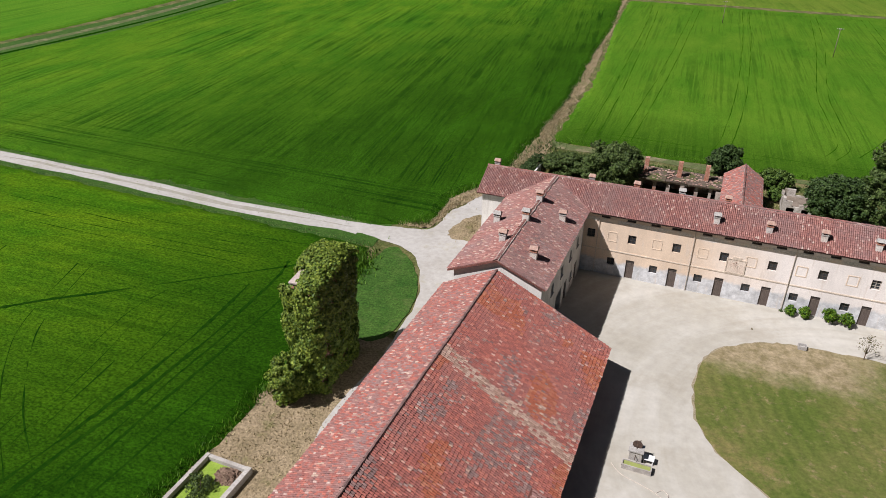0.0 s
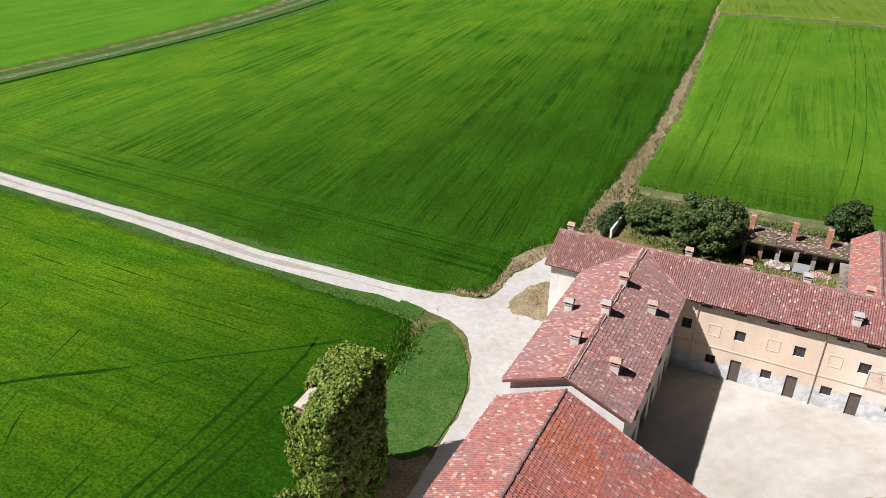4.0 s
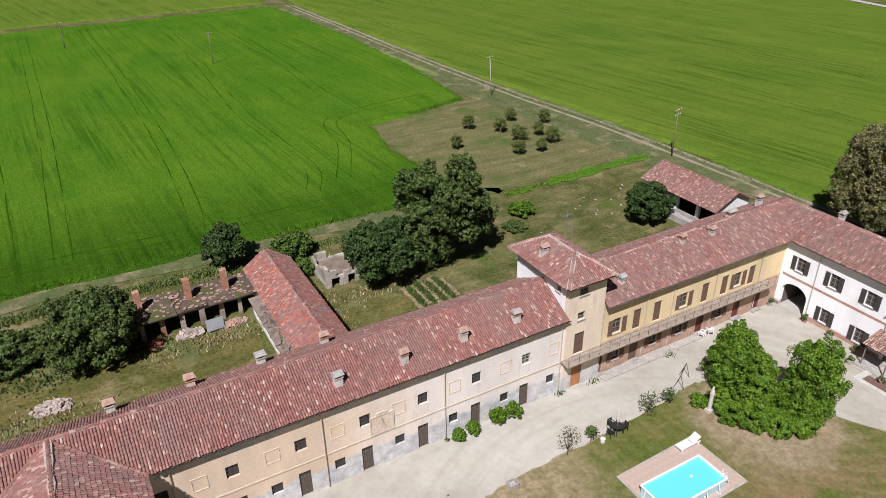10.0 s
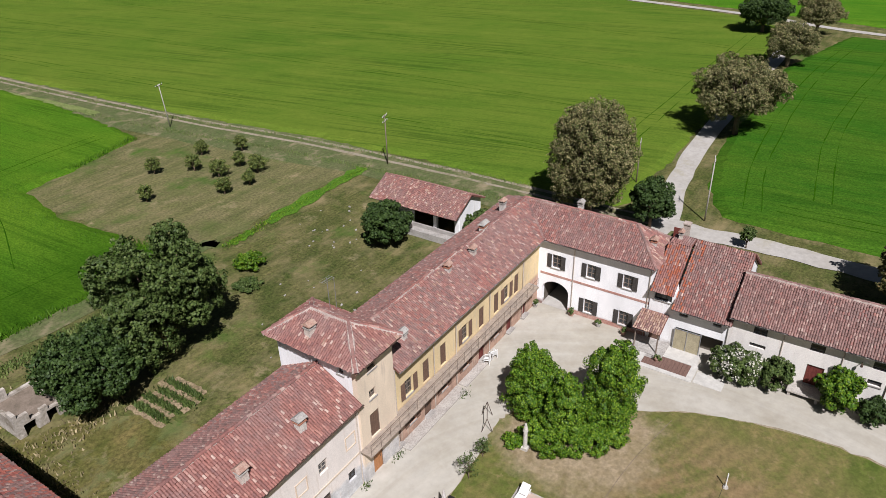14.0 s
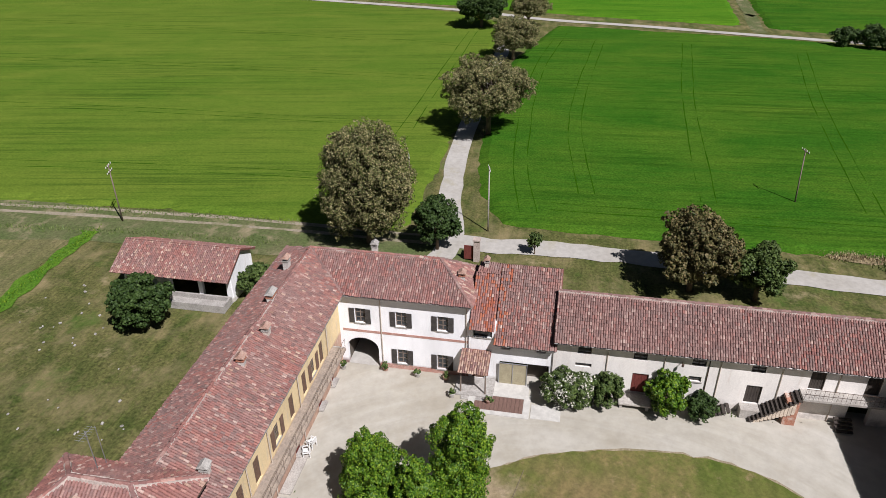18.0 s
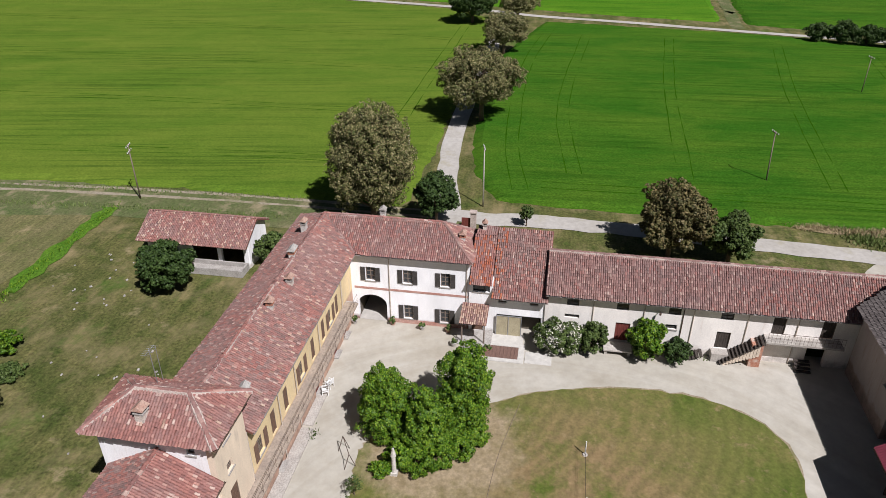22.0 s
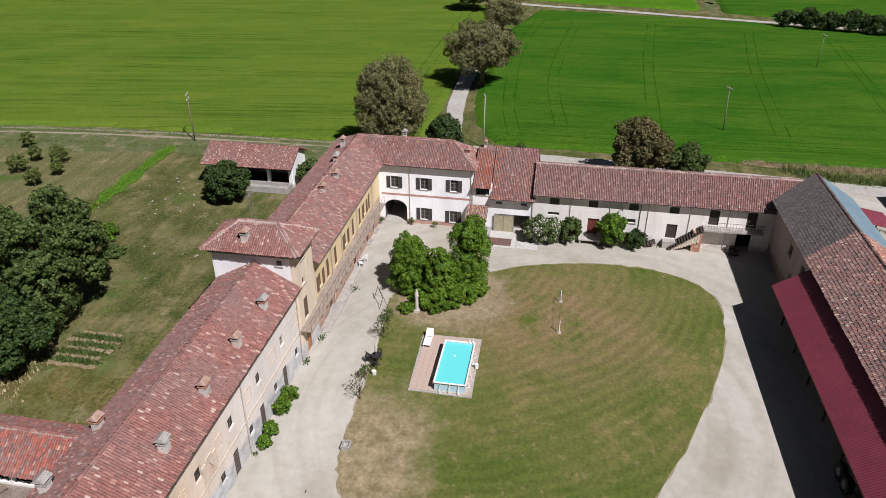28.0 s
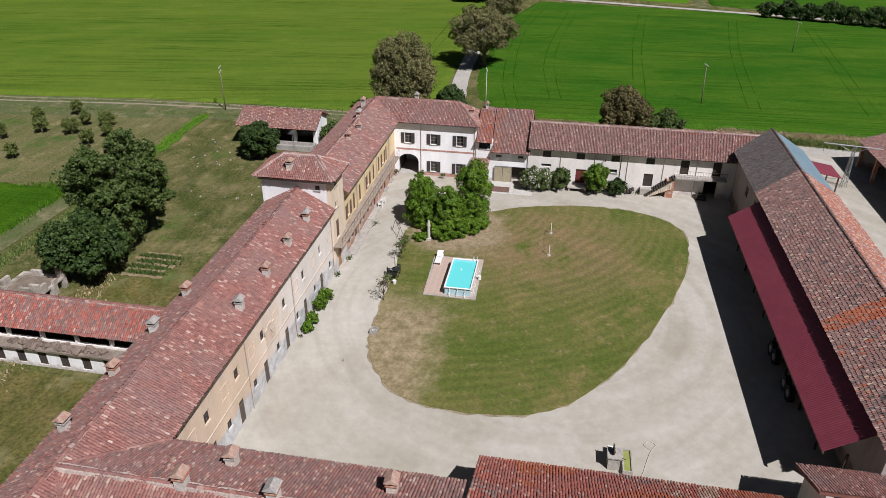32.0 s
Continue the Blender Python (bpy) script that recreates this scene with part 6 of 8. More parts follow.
for k in range(13):
    z = 2.55 - k * 0.19
    part("stair_tread", boxes((43.45, 28.72 + k * 0.24, z - 0.09, 44.69, 29.0 + k * 0.24, z)), DOORWOOD, barn)
    if 0 < k < 12:
        part("stair_riser", boxes((43.6, 28.74 + k * 0.24, max(0, z - 0.45) * 0.6, 44.69, 28.95 + k * 0.24, z - 0.092)), TRIM, barn)
for k in range(4):
    part("stair_tread", boxes((43.7 - k * 0.0, 33.2 + k * 0.28, 0.5 - k * 0.14, 44.69, 33.44 + k * 0.28, 0.62 - k * 0.14)), DOORWOOD, barn)
    part("stair_tread", boxes((43.5 + k * 0.26, 24.8, 0.08 + k * 0.16, 43.74 + k * 0.26, 26.0, 0.18 + k * 0.16)), DOORWOOD, barn)
part("door_platform", boxes((43.3, 38.9, 0.44, 44.69, 41.2, 0.56), (43.4, 39.0, 0.0, 43.6, 39.2, 0.44), (43.4, 40.9, 0.0, 43.6, 41.1, 0.44)), CONCRETE, barn)
part("door_platform", boxes((43.9, 31.0, 0.0, 44.69, 32.5, 0.8)), CONCRETE, barn)
part("lamp_bracket", rods(((44.65, 37.0, 4.0), (44.3, 37.0, 4.05), 0.03), ((44.3, 37.0, 3.85), (44.3, 37.0, 4.05), 0.09)), IRON, barn)

# ---- cow shed on the south side with the red canopy ----
cow = building("cow_shed", "tall brick cow shed with weathered patched tile roof", "barn", (20, 18.5))
ops = [(x, 3.6, 1.0, 4.6) for x in range(2, 40, 4)] + [(x + 2, 0.0, 1.6, 2.4) for x in range(2, 38, 4)]
shell(cow, -2.6, 14.9, 44.3, 22.0, 5.9, {"*": COWWASH}, {"N": ops})
for x in range(2, 40, 4):
    window(cow, x, 22.0, 3.6, 1.0, 1.0, "N", frame_mat=WOOD)
SE, SR, SY = 6.05, 8.5, 18.5


def cow_pick(u, v, r):
    x = 44.7 - u
    k = (r.random(u.size) < 0.2).astype(int)
    k[r.random(u.size) < 0.07] = 4
    k[r.random(u.size) < 0.05] = 2
    k[x > 33.0 + 0.25 * v] = 2
    k[(np.abs(x - 9.3) < 0.75 + 0.08 * v) & (r.random(u.size) < 0.85)] = 3
    k[(np.abs(x - 4.0) < 6) & (r.random(u.size) < 0.04)] = 3
    return k


roof(cow, [(44.7, 22.5, SE), (-3.0, 22.5, SE), (-3.0, SY, SR), (46.6, SY, SR)], 91, [TILE_GREY, TILE_RED, TILE_DARK, TILE_ORANGE, TILE_PALE], cow_pick)
roof(cow, [(-3.0, 14.5, SE), (34.0, 14.5, SE), (34.0, SY, SR), (-3.0, SY, SR)], 92, [TILE_ORANGE, TILE_RED, TILE_PALE],
     lambda u, v, r: np.where(r.random(u.size) < 0.25, 2, (r.random(u.size) < 0.6).astype(int)))
part("sheet_roof", slab([(34.0, 14.5, SE), (46.6, 14.5, SE), (46.6, SY, SR), (34.0, SY, SR)], 0.08), BLUESHEET, cow, "blue grey corrugated roof sheets")
ridge(cow, (-3.0, SY, SR), (46.6, SY, SR), TILE_GREY, 0.08, 93)
for x0 in (-2.6, 43.9):
    gable(cow, BRICK, [(x0, 14.9, 5.9), (x0, 22.0, 5.9), (x0, SY, 8.3)], (0.4, 0, 0))
canopy = building("canopy", "long dark red sheet metal canopy on posts", "canopy", (15, 23.6))
bm = bmesh.new()
prev = None
for k in range(0, 332):
    x = -1.4 + k * 0.1
    h = 0.018 if k % 2 else 0.0
    row = [bm.verts.new((x, 25.0, 3.8 + h)), bm.verts.new((x, 22.25, 5.72 + h))]
    if prev:
        bm.faces.new((prev[0], row[0], row[1], prev[1]))
    prev = row
part("roof_sheet", bm, REDSHEET, canopy)
part("gutter_beam", boxes((-1.4, 24.86, 3.62, 31.7, 24.98, 3.77)), IRON, canopy)
for k in range(9):
    part("post", boxes((-1.2 + k * 4.08, 23.3, 0, -1.06 + k * 4.08, 23.44, 3.598)), IRON, canopy)
    part("rafter", slab([(-1.2 + k * 4.08, 22.1, 5.72), (-1.1 + k * 4.08, 22.1, 5.72), (-1.1 + k * 4.08, 24.8, 3.86), (-1.2 + k * 4.08, 24.8, 3.86)], 0.1), IRON, canopy)

# ---- short cross wing at the court's south-west corner ----
cross = building("stable", "short stable wing with brown red tile roof at the court corner", "stable", (-7, 20))
shell(cross, -6.4, 12, -3.3, 26.4, 3.3, {"*": HOUSEWASH}, {})
roof(cross, [(-2.6, 11.6, 3.6), (-2.6, 26.8, 3.6), (-6.2, 26.8, 5.2), (-6.2, 11.6, 5.2)], 95, [TILE_RED, TILE_GREY], speckle(0.3))
gable(cross, HOUSEWASH, [(-3.3, 26.0, 3.3), (-6.2, 26.0, 3.3), (-6.2, 26.0, 5.0)], (0, 0.4, 0))

# ---- back yard: low wing, ruined sheds, rubble ----
back = building("outbuilding", "narrow low outbuilding with a red clay tile roof", "outbuilding", (4, 80))
shell(back, 2.2, 69.1, 5.8, 89.2, 3.2, {"*": PLAIN_WHITE, "W": BARNWASH}, {"W": [(y, 2.05, 2.8, 3.1) for y in (71.2, 74.2, 77.2, 80.2, 83.2, 86.2)]}, 0.3)
sty = building("pig_sty", "low row of white pigsties with a rubble strewn slab roof", "sty", (1.7, 78))
part("wall", wall_mesh((1.35, 86.4, 0), (0, -1), 17.2, 1.75, 0.25, [(0.8 + 1.9 * k, 0.25, 1.6 + 1.9 * k, 1.45) for k in range(9)]), PLAIN_WHITE, sty)
part("roof_slab", boxes((1.05, 69.2, 1.75, 2.18, 86.5, 1.9)), surface("dirty sty slab", (0.3, 0.25, 0.21), (0.19, 0.15, 0.12), 0.9, third=(0.12, 0.12, 0.06), third_scale=0.7), sty, "grey slab roof strewn with laths")
for k in range(9):
    part("door", boxes((1.45, 86.4 - 1.6 - 1.9 * k, 0.25, 1.51, 86.4 - 0.8 - 1.9 * k, 1.45)), DOORWOOD, sty)
roof(back, [(1.7, 89.6, 3.35), (1.7, 69.05, 3.35), (3.95, 69.05, 4.95), (3.95, 89.6, 4.95)], 101, [TILE_STABLE, TILE_GREY], speckle(0.45))
roof(back, [(6.25, 69.05, 3.35), (6.25, 89.6, 3.35), (3.95, 89.6, 4.95), (3.95, 69.05, 4.95)], 102, [TILE_GREY, TILE_STABLE], speckle(0.4))
ridge(back, (3.95, 69.05, 4.95), (3.95, 89.6, 4.95), mortar=0.09, seed=103)
gable(back, PLAIN_WHITE, [(2.2, 88.9, 3.2), (5.8, 88.9, 3.2), (3.95, 88.9, 4.75)], (0, 0.3, 0))
# dark grey brown plaster with brick red patches
STYWASH = surface("crumbling dark grey plaster", (0.42, 0.37, 0.32), (0.24, 0.19, 0.155), 0.9, 0.95, fine=5.0, third=(0.26, 0.13, 0.09), third_scale=0.7, third_range=(0.52, 0.6))
pig = building("ruined_shed", "half collapsed row of dark grey pigsties with brick piers", "ruin", (-4, 88.5))
shell(pig, -10.2, 87.2, 2.15, 90.2, 2.0, {"*": STYWASH}, {"S": [(x, 0, 1.3, 1.75) for x in (-9.2, -7.5, -5.75, -4.0, -2.2, -0.45, 1.2)]}, 0.3)
SLAB = surface("mossy broken slab", (0.075, 0.058, 0.047), (0.15, 0.112, 0.088), 0.8, third=(0.075, 0.085, 0.03), third_scale=0.5, third_range=(0.5, 0.62))
for x0, x1, y0, dz in ((-10.6, -8.7, 87.0, -0.16), (-8.66, -5.3, 86.5, 0.0), (-5.26, -2.5, 86.9, -0.09), (-2.46, -0.2, 86.6, 0.02), (-0.16, 2.1, 86.75, -0.05)):
    part("roof_slab", slab([(x0, y0, 2.21 + dz), (x1, y0 + 0.15, 2.21 + dz * 0.4), (x1, 90.5, 2.5), (x0, 90.5, 2.47 + dz)], 0.12), SLAB, pig, "mossy sagging roof slab strewn with broken tiles")
for x in (-8.1, -3.8, -0.4):
    part("brick_pier", boxes((x - 0.28, 88.4, 2.2, x + 0.28, 88.96, 4.4)), BRICK, pig)
rng = np.random.default_rng(5)
bm = bmesh.new()
for k in range(170):
    x, y = rng.uniform(-10, 1.9), rng.uniform(86.8, 90.3)
    z = 2.2 + (y - 86.6) * 0.075 + 0.01
    box(bm, x, y, z, x + rng.uniform(0.15, 0.4), y + rng.uniform(0.1, 0.25), z + rng.uniform(0.03, 0.1))
part("broken_tiles", bm, CAPTILE, pig)["kind"] = "stuff"
RUINWASH = surface("stained ruin plaster", (0.52, 0.48, 0.43), (0.3, 0.26, 0.215), 0.8, 0.95, fine=5.0, third=(0.2, 0.17, 0.13), third_scale=0.6, third_range=(0.52, 0.64))
ruin = building("ruined_shed", "small roofless ruin of white plastered walls", "ruin", (11, 89.3))
shell(ruin, 9.0, 87.2, 12.6, 91.6, 1.15, {"*": RUINWASH}, {"S": [(10, 0, 0.9, 1.0), (11.7, 0, 0.8, 1.0)]}, 0.3)
for x0, y0, x1, y1, z in ((9.0, 87.2, 9.3, 88.1, 2.2), (9.0, 88.1, 9.3, 89.3, 1.75), (9.3, 87.2, 10.1, 87.5, 1.85), (10.9, 87.2, 11.5, 87.5, 1.5), (9.0, 90.7, 9.3, 91.6, 1.6), (9.3, 91.3, 10.6, 91.6, 1.9), (12.3, 89.6, 12.6, 90.6, 1.5)):
    part("wall_stump", boxes((x0, y0, 1.15, x1, y1, z)), RUINWASH, ruin)
part("wall_stump", boxes((12.3, 87.2, 1.15, 12.6, 88.0, 2.7)), RUINWASH, ruin)
# floor in a darker brown than the walls
part("floor_slab", boxes((9.3, 87.5, 0.8, 12.3, 91.3, 0.95)), surface("dark brown floor surface", (0.25, 0.2, 0.16), (0.16, 0.13, 0.1), 1.0), ruin)


def heap(name, at, label, category, mat, n, rx, ry, h, size, seed):
    rng = np.random.default_rng(seed)
    bm = bmesh.new()
    for k in range(n):
        a, r = rng.uniform(0, 6.28), rng.uniform(0, 1) ** 0.6
        x, y = at[0] + rx * r * math.cos(a), at[1] + ry * r * math.sin(a)
        s = size * rng.uniform(0.5, 1.2)
        z = h * (1 - r) * rng.uniform(0.5, 1)
        m = pose(x, y, z + s * 0.2, *rng.uniform(-35, 35, 3))
        vs = [bm.verts.new(m @ Vector((sx * s * 0.5, sy * s * 0.35, sz * s * 0.25))) for sx in (-1, 1) for sy in (-1, 1) for sz in (-1, 1)]
        for f in ((0, 1, 3, 2), (4, 6, 7, 5), (0, 4, 5, 1), (2, 3, 7, 6), (0, 2, 6, 4), (1, 5, 7, 3)):
            bm.faces.new([vs[i] for i in f])
    return tagged(part(name, bm, mat), label, category, kind="stuff")


heap("lath_pile", (1.6, 80.5), "grey laths and rubble lying on the sty roof", "laths", WOOD, 60, 0.4, 4.5, 0.0, 0.5, 41).location.z = 1.9
heap("rubble_heap", (-16.2, 81.6), "heap of pale rubble in the back yard", "rubble", MORTAR, 160, 1.5, 0.9, 0.6, 0.32, 1)
heap("tile_stack", (-0.6, 86.0), "tumbled heap of red roof tiles", "roof tiles", CAPTILE, 160, 1.1, 0.5, 0.5, 0.32, 2)
heap("tile_stack", (-7.6, 86.0), "stack of red roof tiles against the sty", "roof tiles", TILE_SINGLE, 60, 0.6, 0.4, 0.9, 0.32, 3)
heap("rubble_heap", (-4.6, 86.1), "pale slab rubble before the sties", "rubble", MORTAR, 30, 1.2, 0.4, 0.4, 0.7, 4)
tagged(part("metal_sheet", slab([(-3.2, 85.4, 0.25), (-1.6, 85.6, 0.2), (-1.5, 86.5, 0.85), (-3.1, 86.4, 0.9)], 0.03), GREYSTEEL), "bent grey metal sheet leaning on rubble", "metal sheet")
tagged(part("white_panel", boxes((-22.7, 84.4, 0.0, -22.45, 88.8, 1.1)), WHITEPLASTIC), "long white panel standing in the weeds", "panel")

# ---- open shed beyond the garden ----
shed = building("open_shed", "open farm shed with brick piers and pale tile roof", "shed", (53.2, 81.3))
part("wall", boxes((55.8, 75.9, 0, 56.1, 86.9, 3.4), (51.7, 75.9, 0, 55.8, 76.2, 3.0), (51.7, 86.6, 0, 55.8, 86.9, 3.0)), PLAIN_WHITE, shed)
gable(shed, PLAIN_WHITE, [(51.7, 75.9, 3.0), (55.8, 75.9, 3.0), (55.8, 75.9, 3.4), (53.6, 75.9, 4.4)], (0, 0.3, 0))
part("wall", wall_mesh((51.7, 86.6, 0), (0, -1), 4.2, 2.0, 0.3, [(0.6, 0.2, 1.4, 1.7), (2.2, 0.5, 3.1, 1.7)]), PLAIN_WHITE, shed)
door(shed, 51.7, 85.6, 0.2, 0.8, 1.5, "W", DOORWOOD)
part("hatch", boxes((51.75, 83.5, 0.5, 51.8, 84.4, 1.7)), plain("grey blue shutter", (0.4, 0.45, 0.5)), shed)
for y in (86.4, 82.2, 79.0, 76.2):
    part("pier", boxes((51.45, y - 0.2, 0, 51.85, y + 0.2, 3.0)), PLAIN_WHITE, shed)
part("trough", boxes((49.7, 76.0, 0, 49.9, 82.0, 0.75), (51.2, 76.0, 0, 51.4, 82.0, 0.75), (49.9, 76.0, 0, 51.2, 76.2, 0.75), (49.9, 81.8, 0, 51.2, 82.0, 0.75), (49.9, 76.2, 0, 51.2, 81.8, 0.3)), STONE, shed)
roof(shed, [(50.3, 87.2, 2.95), (50.3, 75.5, 2.95), (53.6, 75.5, 4.65), (53.6, 87.2, 4.65)], 111, [TILE_PALE, TILE_GREY, TILE_RED], lambda u, v, r: np.where(r.random(u.size) < 0.7, 2, (r.random(u.size) < 0.6).astype(int)))
roof(shed, [(56.4, 75.5, 3.25), (56.4, 87.2, 3.25), (53.6, 87.2, 4.65), (53.6, 75.5, 4.65)], 112, [TILE_RED])

# open shed and posts in the rear yard
rear = building("open_shed", "open rear shed with dark interior and tile roof", "shed", (45, -1.5))
part("wall", boxes((30.2, -6.5, 0, 59.2, -6.2, 3.4), (30.2, -6.2, 0, 30.5, 3.0, 3.2), (58.9, -6.2, 0, 59.2, 3.0, 3.2)), HOUSEWASH, rear)
for x in (30.6, 36.3, 42.0, 47.7, 53.4, 58.6):
    part("pier", boxes((x - 0.2, 3.0, 0, x + 0.2, 3.4, 3.2)), BRICK, rear)
roof(rear, [(59.7, 3.6, 3.35), (29.8, 3.6, 3.35), (29.8, -1.6, 5.3), (59.7, -1.6, 5.3)], 113, [TILE_GREY, TILE_RED], speckle(0.4))
roof(rear, [(29.8, -6.9, 3.4), (59.7, -6.9, 3.4), (59.7, -1.6, 5.3), (29.8, -1.6, 5.3)], 114, [TILE_GREY])
ridge(rear, (29.8, -1.6, 5.3), (59.7, -1.6, 5.3), TILE_GREY, 0.06, 115)
for x0 in (30.2, 58.9):
    gable(rear, HOUSEWASH, [(x0, -6.5, 3.2), (x0, 3.0, 3.2), (x0, -1.6, 5.0)], (0.3, 0, 0))
lean = building("lean_to", "lean-to with dark red metal roof sheets", "shed", (49, 12))
part("roof_sheet", slab([(46.5, 9.5, 3.0), (50.5, 9.5, 3.0), (50.5, 14.2, 3.8), (46.5, 14.2, 3.8)], 0.06), REDSHEET, lean)
for x in (46.7, 50.3):
    part("post", boxes((x - 0.07, 9.7, 0, x + 0.07, 9.84, 2.98)), IRON, lean)
    part("post", boxes((x - 0.07, 13.9, 0, x + 0.07, 14.04, 3.7)), IRON, lean)

# ---- ivy-covered tower ----
silo = building("ivy_tower", "square old brick tower wholly overgrown with ivy", "tower", (-26.9, 37.4))
TX0, TX1, TY0, TY1 = -27.9, -25.9, 34.9, 39.9
shell(silo, TX0, TY0, TX1, TY1, 9.6, {"*": BRICK}, {}, 0.4)
part("broken_roof", slab([(-28.0, 34.75, 9.85), (-26.9, 34.7, 9.95), (-26.9, 36.3, 10.2), (-27.95, 36.5, 10.1)], 0.12), MORTAR, silo, "pale broken remnant of the roof")
part("floor_slab", boxes((TX0 + 0.4, TY0 + 0.4, 9.2, TX1 - 0.4, TY1 - 0.4, 9.4)), BRICK, silo)
rng = np.random.default_rng(9)


def ivy_coat(count, sprays):
    """Ivy in rounded hanging sprays over the sides and the crown of the tower; its outline bulges above and narrows at the waist."""
    cx, cy, top = (TX0 + TX1) / 2, (TY0 + TY1) / 2, 10.1
    a = rng.uniform(0, 2 * math.pi, sprays)
    over = rng.uniform(0, 1, sprays) < 0.24
    z = np.where(over, top, rng.uniform(0.02, 1, sprays) * top)
    flat = np.where(over, np.sqrt(rng.uniform(0, 1, sprays)), 1.0)
    ca, sa = np.cos(a), np.sin(a)
    k = (np.abs(ca) ** 6 + np.abs(sa) ** 6) ** (-1 / 6)
    bulge = 0.12 * np.clip(z / top * 2 - 0.7, 0, 1)
    lump = np.array([noise.noise(Vector((math.cos(t) * 1.6, math.sin(t) * 2.6, h * 0.42))) for t, h in zip(a, z)])
    x = cx + ca * k * flat * (1.42 + bulge * 1.6 + 0.24 * lump)
    y = cy + sa * k * flat * (2.95 + bulge * 1.2 + 0.28 * lump)
    z = z + np.where(over, 0.5 * (1 - flat ** 3) + 0.35 * (y > TY0 + 2.0) + 0.3 * lump - 0.15, 0)
    out = np.stack([np.where(over, ca * 0.25, ca), np.where(over, sa * 0.25, sa), np.where(over, 1.0, 0.2)], axis=1)
    keep = ~((x < TX0 + 1.1) & (y < TY0 + 1.7) & (z > 9.5))
    c, out = np.stack([x, y, z], axis=1)[keep], out[keep]
    size = rng.uniform(0.24, 0.5, len(c))
    which = rng.integers(0, len(c), count)
    d = rng.normal(0, 1, (count, 3)) + 0.7 * out[which]
    d /= np.linalg.norm(d, axis=1)[:, None]
    p = c[which] + d * (size[which] * (1 - 0.5 * rng.uniform(0, 1, count) ** 2))[:, None]
    q = d + 0.5 * out[which]
    good = p[:, 2] > 0.03
    return p[good], (q / np.linalg.norm(q, axis=1)[:, None])[good]


p, q = ivy_coat(95000, 1700)
part("ivy", leaves_mesh("ivy", p, 0.16, LEAF_IVY, rng, q, loose=0.4), None, silo)
tree("ivy_bush", (-27.6, 32.9), "rounded ivy mound at the foot of the tower", 4.2, [(0, 0, 2.9, 1.7, 1.7, 1.4), (0.2, 0.6, 1.6, 1.5, 1.5, 1.5), (-0.3, -0.2, 1.2, 1.2, 1.2, 1.2)], 4200, LEAF_IVY, 0.28, 0.2, 11, "bush")

# ---- duckweed basin ----
basin = building("water_basin", "concrete basin full of duckweed and weeds", "basin", (-27.6, 20))
part("basin_wall", boxes((-29.5, 12, -0.02, -29.2, 25.2, 0.55), (-26.0, 12, -0.02, -25.65, 25.2, 0.55), (-29.2, 24.9, -0.02, -26.0, 25.2, 0.5)), CONCRETE, basin)
part("duckweed", boxes((-29.2, 12, 0.03, -26.0, 24.9, 0.16)), DUCKWEED, basin, "bright green duckweed on the water")
heap("brushwood", (-26.9, 24.2), "heap of dry brown brushwood in the basin", "brushwood", surface("dry brushwood", (0.16, 0.1, 0.075), (0.24, 0.17, 0.12), 3.0), 240, 1.0, 0.8, 0.6, 0.3, 8)
tree("weed_bush", (-28.0, 22.6), "green weed bush growing in the basin", 1.2, [(0, 0, 0.55, 0.9, 0.8, 0.5), (0.5, -1.2, 0.5, 0.6, 0.6, 0.4)], 900, LEAF_OLIVE, 0.16, 0.05, 12, "bush")

# ---- trees ----
def grown(name, at, label, h, r, foot, leaf, n, size, k=9, seed=1, trunk=0.3, ry=None, **more):
    rng = np.random.default_rng(seed)
    rz = (h - foot) / 2
    return tree(name, at, label, h, crown_lobes(rng, foot + rz, r, ry or r, rz, k), n, leaf, size, trunk, seed, **more)


AV = dict(group="lime trees of the avenue")
grown("lime_tree", (65.0, 66.6), "tall dense lime tree with pale bracts beside the avenue", 13.6, 4.9, 0.4, LEAF_LIME, 25500, 0.29, 26, 21, 0.45, **AV)
grown("lime_tree", (99.0, 58.4), "broad lime tree with brownish crown over the avenue", 11.3, 6.3, 2.2, LEAF_LIME, 21000, 0.31, 15, 22, 0.45, **AV)
grown("lime_tree", (141.0, 59.0), "brownish lime tree at the avenue's far part", 8.6, 4.8, 1.2, LEAF_LIME, 10500, 0.33, 10, 23, 0.4, **AV)
grown("lime_tree", (167.0, 69.0), "dark lime tree near the far road", 9.5, 5.5, 1.0, LEAF_DARK, 7000, 0.5, 10, 24, 0.4, **AV)
grown("lime_tree", (170.0, 58.5), "brownish lime tree near the far road", 9.0, 5.0, 1.5, LEAF_LIME, 9000, 0.34, 10, 25, 0.4, **AV)
grown("tree", (64.6, 59.2), "compact dark green tree by the gateway", 6.2, 2.4, 0.7, LEAF_DARK, 6000, 0.32, 10, 26, 0.2)
grown("sapling", (65.3, 49.1), "small green sapling beside the road", 2.5, 0.85, 0.9, LEAF_OLIVE, 700, 0.24, 5, 27, 0.08)
grown("tree", (61.0, 34.2), "brownish plum tree behind the barn", 8.3, 3.7, 1.0, LEAF_DUSK, 9000, 0.36, 12, 28, 0.3)
grown("tree", (60.4, 28.4), "dark rounded tree behind the barn", 5.9, 2.5, 0.6, LEAF_OLIVE, 5500, 0.34, 9, 29, 0.25)
grown("tree", (46.9, 82.2), "round dark evergreen tree in the garden", 5.0, 2.75, 0.2, LEAF_DARK, 8000, 0.34, 12, 30, 0.3)
grown("bush", (53.2, 73.9), "green bush beside the open shed", 3.4, 2.0, 0.1, LEAF_OLIVE, 2600, 0.32, 7, 31, 0.15)
